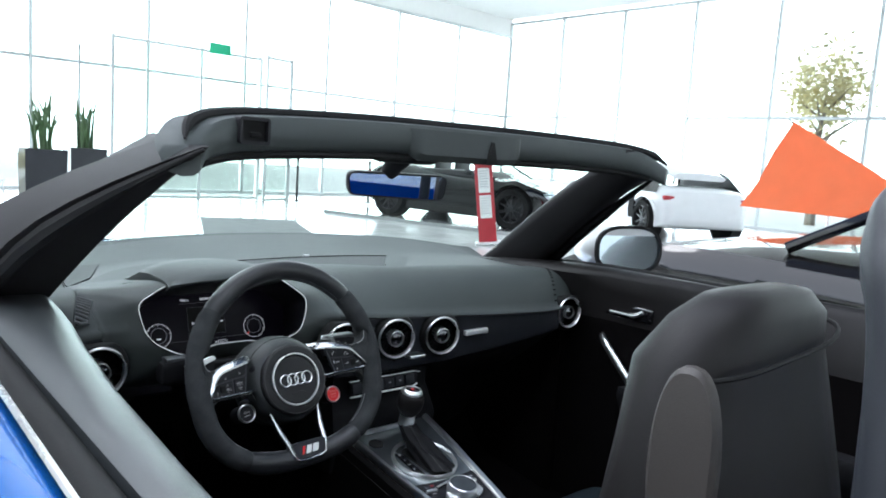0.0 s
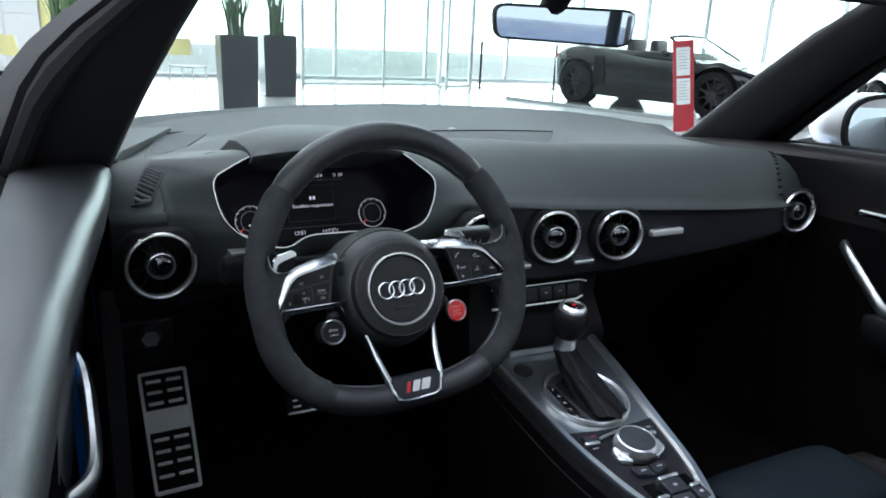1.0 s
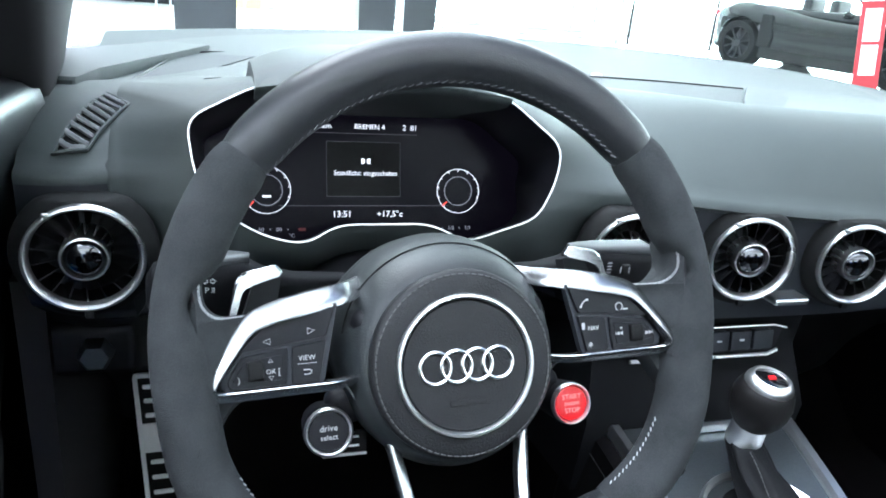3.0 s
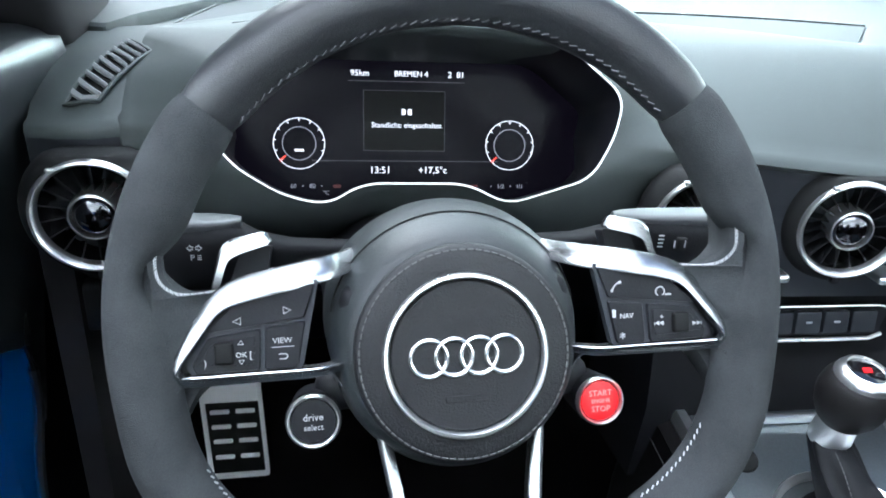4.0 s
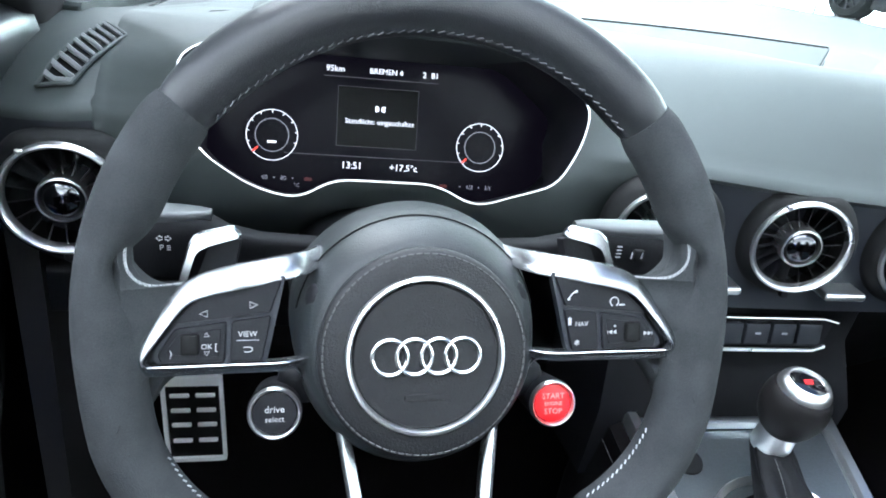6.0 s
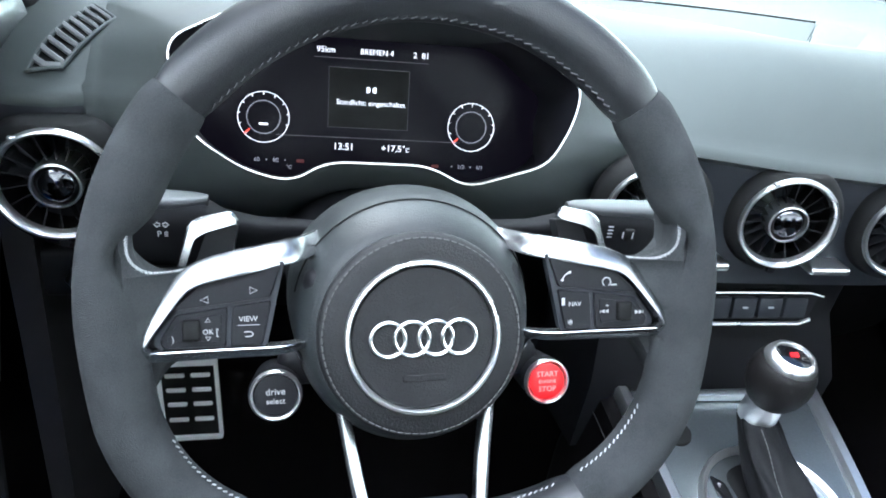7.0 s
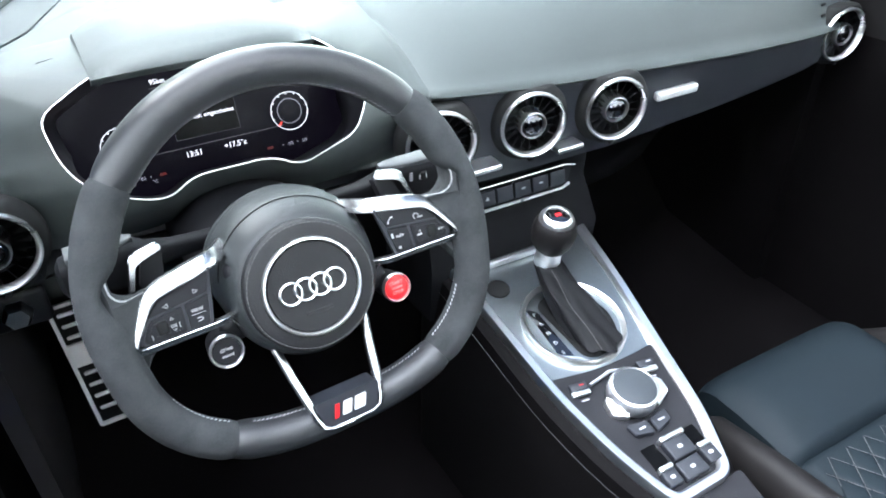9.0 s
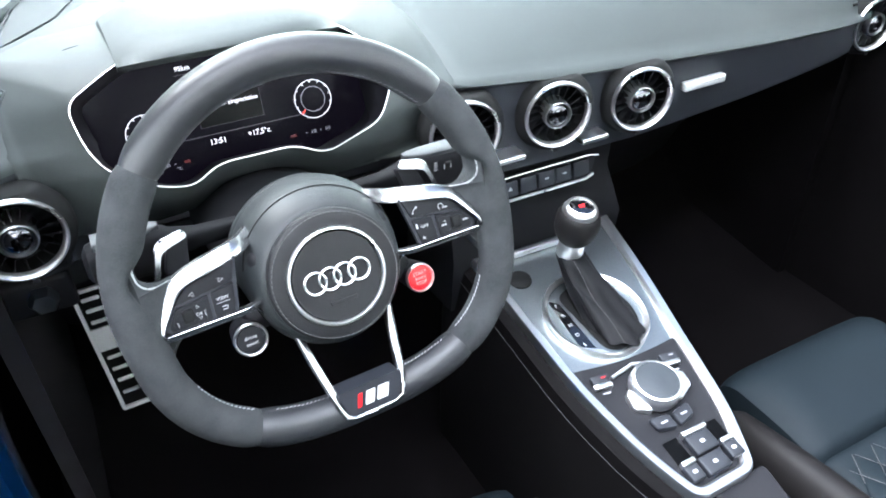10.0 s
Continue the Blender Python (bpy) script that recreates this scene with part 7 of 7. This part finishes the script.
# other cars on show: one body builder with a row of sections
def show_car(name, label, m, paint, open_top, length=4.4, width=1.9, lift=0.0):
    c = tagged(empty(name, m), label, "car")
    L, W = length / 2, width / 2
    # sections: y along the car (front is +y), half width, sill, shoulder height, deck height
    sec = [(-L + 0.30, 0.70, 0.42, 0.70, 0.76), (-L + 0.34, 0.83, 0.32, 0.79, 0.87), (-L + 0.45, 0.92, 0.26, 0.83, 0.93), (-L + 0.65, 0.97, 0.22, 0.85, 0.96), (-L + 0.95, 0.99, 0.19, 0.83, 0.97), (-0.75, 0.965, 0.16, 0.79, 0.92), (-0.2, 0.945, 0.15, 0.76, 0.86), (0.4, 0.95, 0.15, 0.745, 0.83), (0.85, 0.975, 0.16, 0.77, 0.82), (L - 0.95, 0.99, 0.18, 0.775, 0.79), (L - 0.45, 0.955, 0.19, 0.68, 0.70), (L - 0.12, 0.82, 0.20, 0.52, 0.56), (L, 0.60, 0.24, 0.40, 0.43)]
    axles = (-L + 0.90, L - 0.93)
    bm = bmesh.new()
    rings = []
    ys = sorted({round(-L + 0.30 + (2 * L - 0.30) * k / 90, 4) for k in range(91)} | {round(a + 0.3851 * math.cos(math.pi * k / 18), 4) for a in axles for k in range(19)})
    for y in ys:
        w, z0, z1, z2 = curve_at(sec, y)
        w, z1, z2 = w * W, z1 + lift, z2 + lift
        for a in axles:
            if abs(y - a) < 0.385:
                z0 = max(z0, 0.345 + math.sqrt(0.385 ** 2 - (y - a) ** 2))
        z1 = max(z1, z0 + 0.07)
        z2 = max(z2, z1 + 0.01)
        half = [(w * 0.30, z2 + 0.006), (w * 0.62, z2), (w * 0.82, z2 - 0.25 * (z2 - z1)), (w * 0.93, z1 + 0.01), (w * 0.985, z1 - 0.05), (w, max(z0 + 0.015, z1 - 0.14)), (w * 0.975, max(z0 + 0.012, z0 + 0.55 * (z1 - z0) - 0.05)), (w * 0.962, max(z0 + 0.008, z0 + 0.3 * (z1 - z0))), (w * 0.985, z0 + 0.006), (w * 0.95, z0), (w * 0.40, z0)]
        rings.append([(-x, y, z) for x, z in half] + [(x, y, z) for x, z in half[::-1]])
    loft(bm, rings)
    part("body", bm, paint, c, "", 32)
    for s in (-1, 1):
        for y in axles:
            bm = bmesh.new()
            lathe(bm, [(0.0, 0), (0.383, 0), (0.383, 0.16), (0.379, 0.16), (0.375, 0.010), (0, 0.010)], 40, pose(s * (W - 0.245), y, 0.345, 0, 90 * s))
            part("wheel_arch", bm, M_RUBBER, c)
            car_wheel("wheel", s * (W - 0.125), y, 0.345, 0.24, c, 10, s)
        bm = bmesh.new()
        loft(bm, [[(s * W * (0.93 + dq), y, z) for y, z in ((-0.92, 0.34), (-0.74, 0.34), (-0.70, 0.50), (-0.76, 0.80), (-0.92, 0.80))] for dq in (0, 0.050)])
        part("side_intake", bm, M_RUBBER, c, "dark side blade")
        bm = bmesh.new()
        box(bm, (s * W * 1.05, 0.42, 0.90 + lift), (0.17, 0.10, 0.10), 0.04, 3)
        part("door_mirror", bm, paint, c)
        bm = bmesh.new()
        box(bm, (s * W * 0.70, L - 0.30, 0.600), (0.42, 0.36, 0.10), 0.03, 2, pose(0, 0, 0))
        part("headlight", bm, M_MIRROR, c, "clear headlight")
        bm = bmesh.new()
        box(bm, (s * W * 0.66, -L + 0.37, 0.76), (0.40, 0.10, 0.08), 0.03, 2)
        part("tail_light", bm, M_SIGNRED, c)
    # cabin
    g = M_GLASS_CAR
    if open_top:
        bm = bmesh.new()
        box(bm, (0, -0.18, 0.85 + lift), (W * 1.50, 1.35, 0.14), 0.05, 2)
        part("cockpit", bm, M_LEATHER, c, "dark open cockpit")
        for s in (-1, 1):
            bm = bmesh.new()
            box(bm, (s * 0.36, -0.50, 0.93 + lift), (0.44, 0.15, 0.34), 0.065, 4)
            part("seat_back", bm, M_LEATHER, c)
    roof = (1.18 if open_top else 1.36) + lift
    bm = bmesh.new()
    loft(bm, [[(W * 0.80 * s, 0.95 - 0.15 * s * s, 0.82 + lift), (W * 0.62 * s, 0.30 - 0.06 * s * s, roof - 0.02 * s * s)] for s in (-1, -0.6, -0.2, 0.2, 0.6, 1)], False, False)
    p = part("windscreen", bm, g, c)
    p.visible_shadow = False
    bm = bmesh.new()
    tube(bm, [(-W * 0.82, 0.80, 0.82 + lift), (-W * 0.63, 0.24, roof - 0.03), (-W * 0.3, 0.29, roof), (W * 0.3, 0.29, roof), (W * 0.63, 0.24, roof - 0.03), (W * 0.82, 0.80, 0.82 + lift)], 0.022, 8)
    part("windscreen_frame", bm, M_GLOSS, c)
    if not open_top:
        bm = bmesh.new()
        loft(bm, [[(-w, y, z - 0.05), (-w * 0.8, y, z), (0, y, z + 0.03), (w * 0.8, y, z), (w, y, z - 0.05), (w * 0.9, y, z - 0.10), (-w * 0.9, y, z - 0.10)] for y, w, z in ((0.30, W * 0.62, 1.34), (-0.2, W * 0.66, 1.40), (-0.9, W * 0.64, 1.36), (-1.5, W * 0.56, 1.18))])
        part("roof", bm, paint, c)
        for s in (-1, 1):
            bm = bmesh.new()
            loft(bm, [[(s * W * 0.93, y0, 0.84), (s * W * 0.66, y1, z)] for y0, y1, z in ((0.75, 0.30, 1.30), (-0.2, -0.2, 1.34), (-1.0, -0.9, 1.30), (-1.6, -1.4, 1.18))], False, False)
            part("side_window", bm, M_GLOSS, c)
    return c


# front wheels lie 2.65 m ahead of the rear ones along the car's axis
d45 = Vector((0.286, -0.958, 0))
mid = Vector((7.28, 9.64, 0)) + d45 * 1.27 + Vector((0.958, 0.286, 0)) * 0.88
show_car("show_roadster", "black open sports car with black wheels on the showroom floor", pose(mid.x, mid.y, 0.06, 0, 0, math.degrees(math.atan2(-d45.x, d45.y))), M_BLACKPAINT, True, 4.34, 1.92)
show_car("show_roadster_beside", "black open roadster parked beside the blue one", pose(2.62, -0.60, 0, 0, 0, 3), M_BROWNPAINT, True, 4.2, 1.83, 0.10)
show_car("show_coupe", "white coupe parked further along the showroom", pose(11.6, 6.8, 0, 0, 0, -30), M_WHITEPAINT, False, 4.3, 1.85)

# low platform under the black sports car
pf = tagged(empty("car_platform", pose(mid.x, mid.y, 0, 0, 0, math.degrees(math.atan2(-d45.x, d45.y)))), "low grey glossy display platform under the black sports car", "platform")
bm = bmesh.new()
plate(bm, rounded([(-1.35, -2.5), (1.35, -2.5), (1.35, 2.5), (-1.35, 2.5)], 0.08, 4), 0.06, None, 0.006)
part("top_plate", bm, M_PLATFORM, pf)

# sunlit tree outside the glazed side
rnd = random.Random(11)
tree = tagged(empty("tree", pose(22.0, 7.9, -0.1)), "pale sunlit broadleaf tree outside the glass", "tree")
bm = bmesh.new()
tube(bm, smooth_path([(0, 0, 0), (0.05, 0.02, 1.2), (-0.04, 0.05, 2.4), (0.03, 0.0, 3.4)], 5), [0.16 - 0.006 * k for k in range(16)], 10)
for k in range(9):
    a, z = 2.4 * k, 2.2 + 0.16 * k
    tube(bm, smooth_path([(0, 0, z), (0.45 * math.cos(a), 0.45 * math.sin(a), z + 0.35), (1.0 * math.cos(a), 1.0 * math.sin(a), z + 0.75)], 4), [0.06 - 0.005 * j for j in range(9)], 6)
part("trunk", bm, M_BARK, tree)
bm = bmesh.new()
for k in range(1400):
    a, h = rnd.uniform(0, 6.28), rnd.gauss(0, 0.55)
    clump = 0.55 + 0.45 * math.sin(3 * a + 2 * h)
    r = abs(rnd.gauss(0.85, 0.35)) * (1 - 0.25 * abs(h)) * (0.7 + 0.4 * clump)
    c = Vector((r * math.cos(a), r * math.sin(a), 4.1 + h))
    u = Vector((rnd.uniform(-1, 1), rnd.uniform(-1, 1), rnd.uniform(-1, 1))).normalized()
    w = u.orthogonal().normalized()
    n = u.cross(w) * 0.01
    l, b = rnd.uniform(0.08, 0.17), rnd.uniform(0.04, 0.08)
    loft(bm, [[c - u * l, c - u * l + n * 0.2, c - u * l - n * 0.2], [c + w * b, c + n, c - w * b], [c + u * l, c + u * l + n * 0.2, c + u * l - n * 0.2]], True, False)
part("crown", bm, M_TREE_LEAF, tree, "loose yellow-green crown", 0)

# orange sail on a stand
bn = tagged(empty("display_sail"), "orange triangular fabric sail display standing on the floor", "display")
bm = bmesh.new()
loft(bm, [[(7.0 + 0.06 * math.sin(3.1 * k + 2 * f), ya + (yb - ya) * k / 6, za + (zb - za) * k / 6) for k in range(7)] for f, (ya, za, yb, zb) in enumerate(((2.86, 0.86, 0.9, 0.83), (2.71, 1.15, 0.9, 0.87), (2.54, 1.47, 0.9, 0.91), (2.37, 1.80, 0.9, 0.95)))], False, False)
bmesh.ops.solidify(bm, geom=bm.faces[:], thickness=0.01)
part("cloth", bm, M_ORANGE, bn)
bm = bmesh.new()
tube(bm, [(7.10, 1.95, 0.0), (7.10, 1.95, 1.40)], 0.015, 8)
part("pole", bm, M_STEEL, bn)

# bright overcast distance beyond the glazing
def backdrop(name, verts):
    bm = bmesh.new()
    bm.faces.new([bm.verts.new(v) for v in verts])
    return tagged(part(name, bm, M_SKYGLOW, smooth=0), "pale overexposed daylight distance", "backdrop", kind="structure")


backdrop("backdrop_north", [(-60, 45, -1), (70, 45, -1), (70, 45, 45), (-60, 45, 45)])
backdrop("backdrop_east", [(60, 60, -1), (60, -60, -1), (60, -60, 45), (60, 60, 45)])

# exit sign on the porch
ex = tagged(empty("exit_sign"), "small green exit sign hanging over the entrance", "sign")
bm = bmesh.new()
box(bm, (5.25, 12.6, 2.95), (0.42, 0.04, 0.20), 0.006, 1)
part("panel", bm, M_GREEN_SIGN, ex)
bm = bmesh.new()
tube(bm, [(5.25, 12.6, 3.05), (5.25, 12.6, RH)], 0.012, 6)
part("rod", bm, M_STEEL, ex)
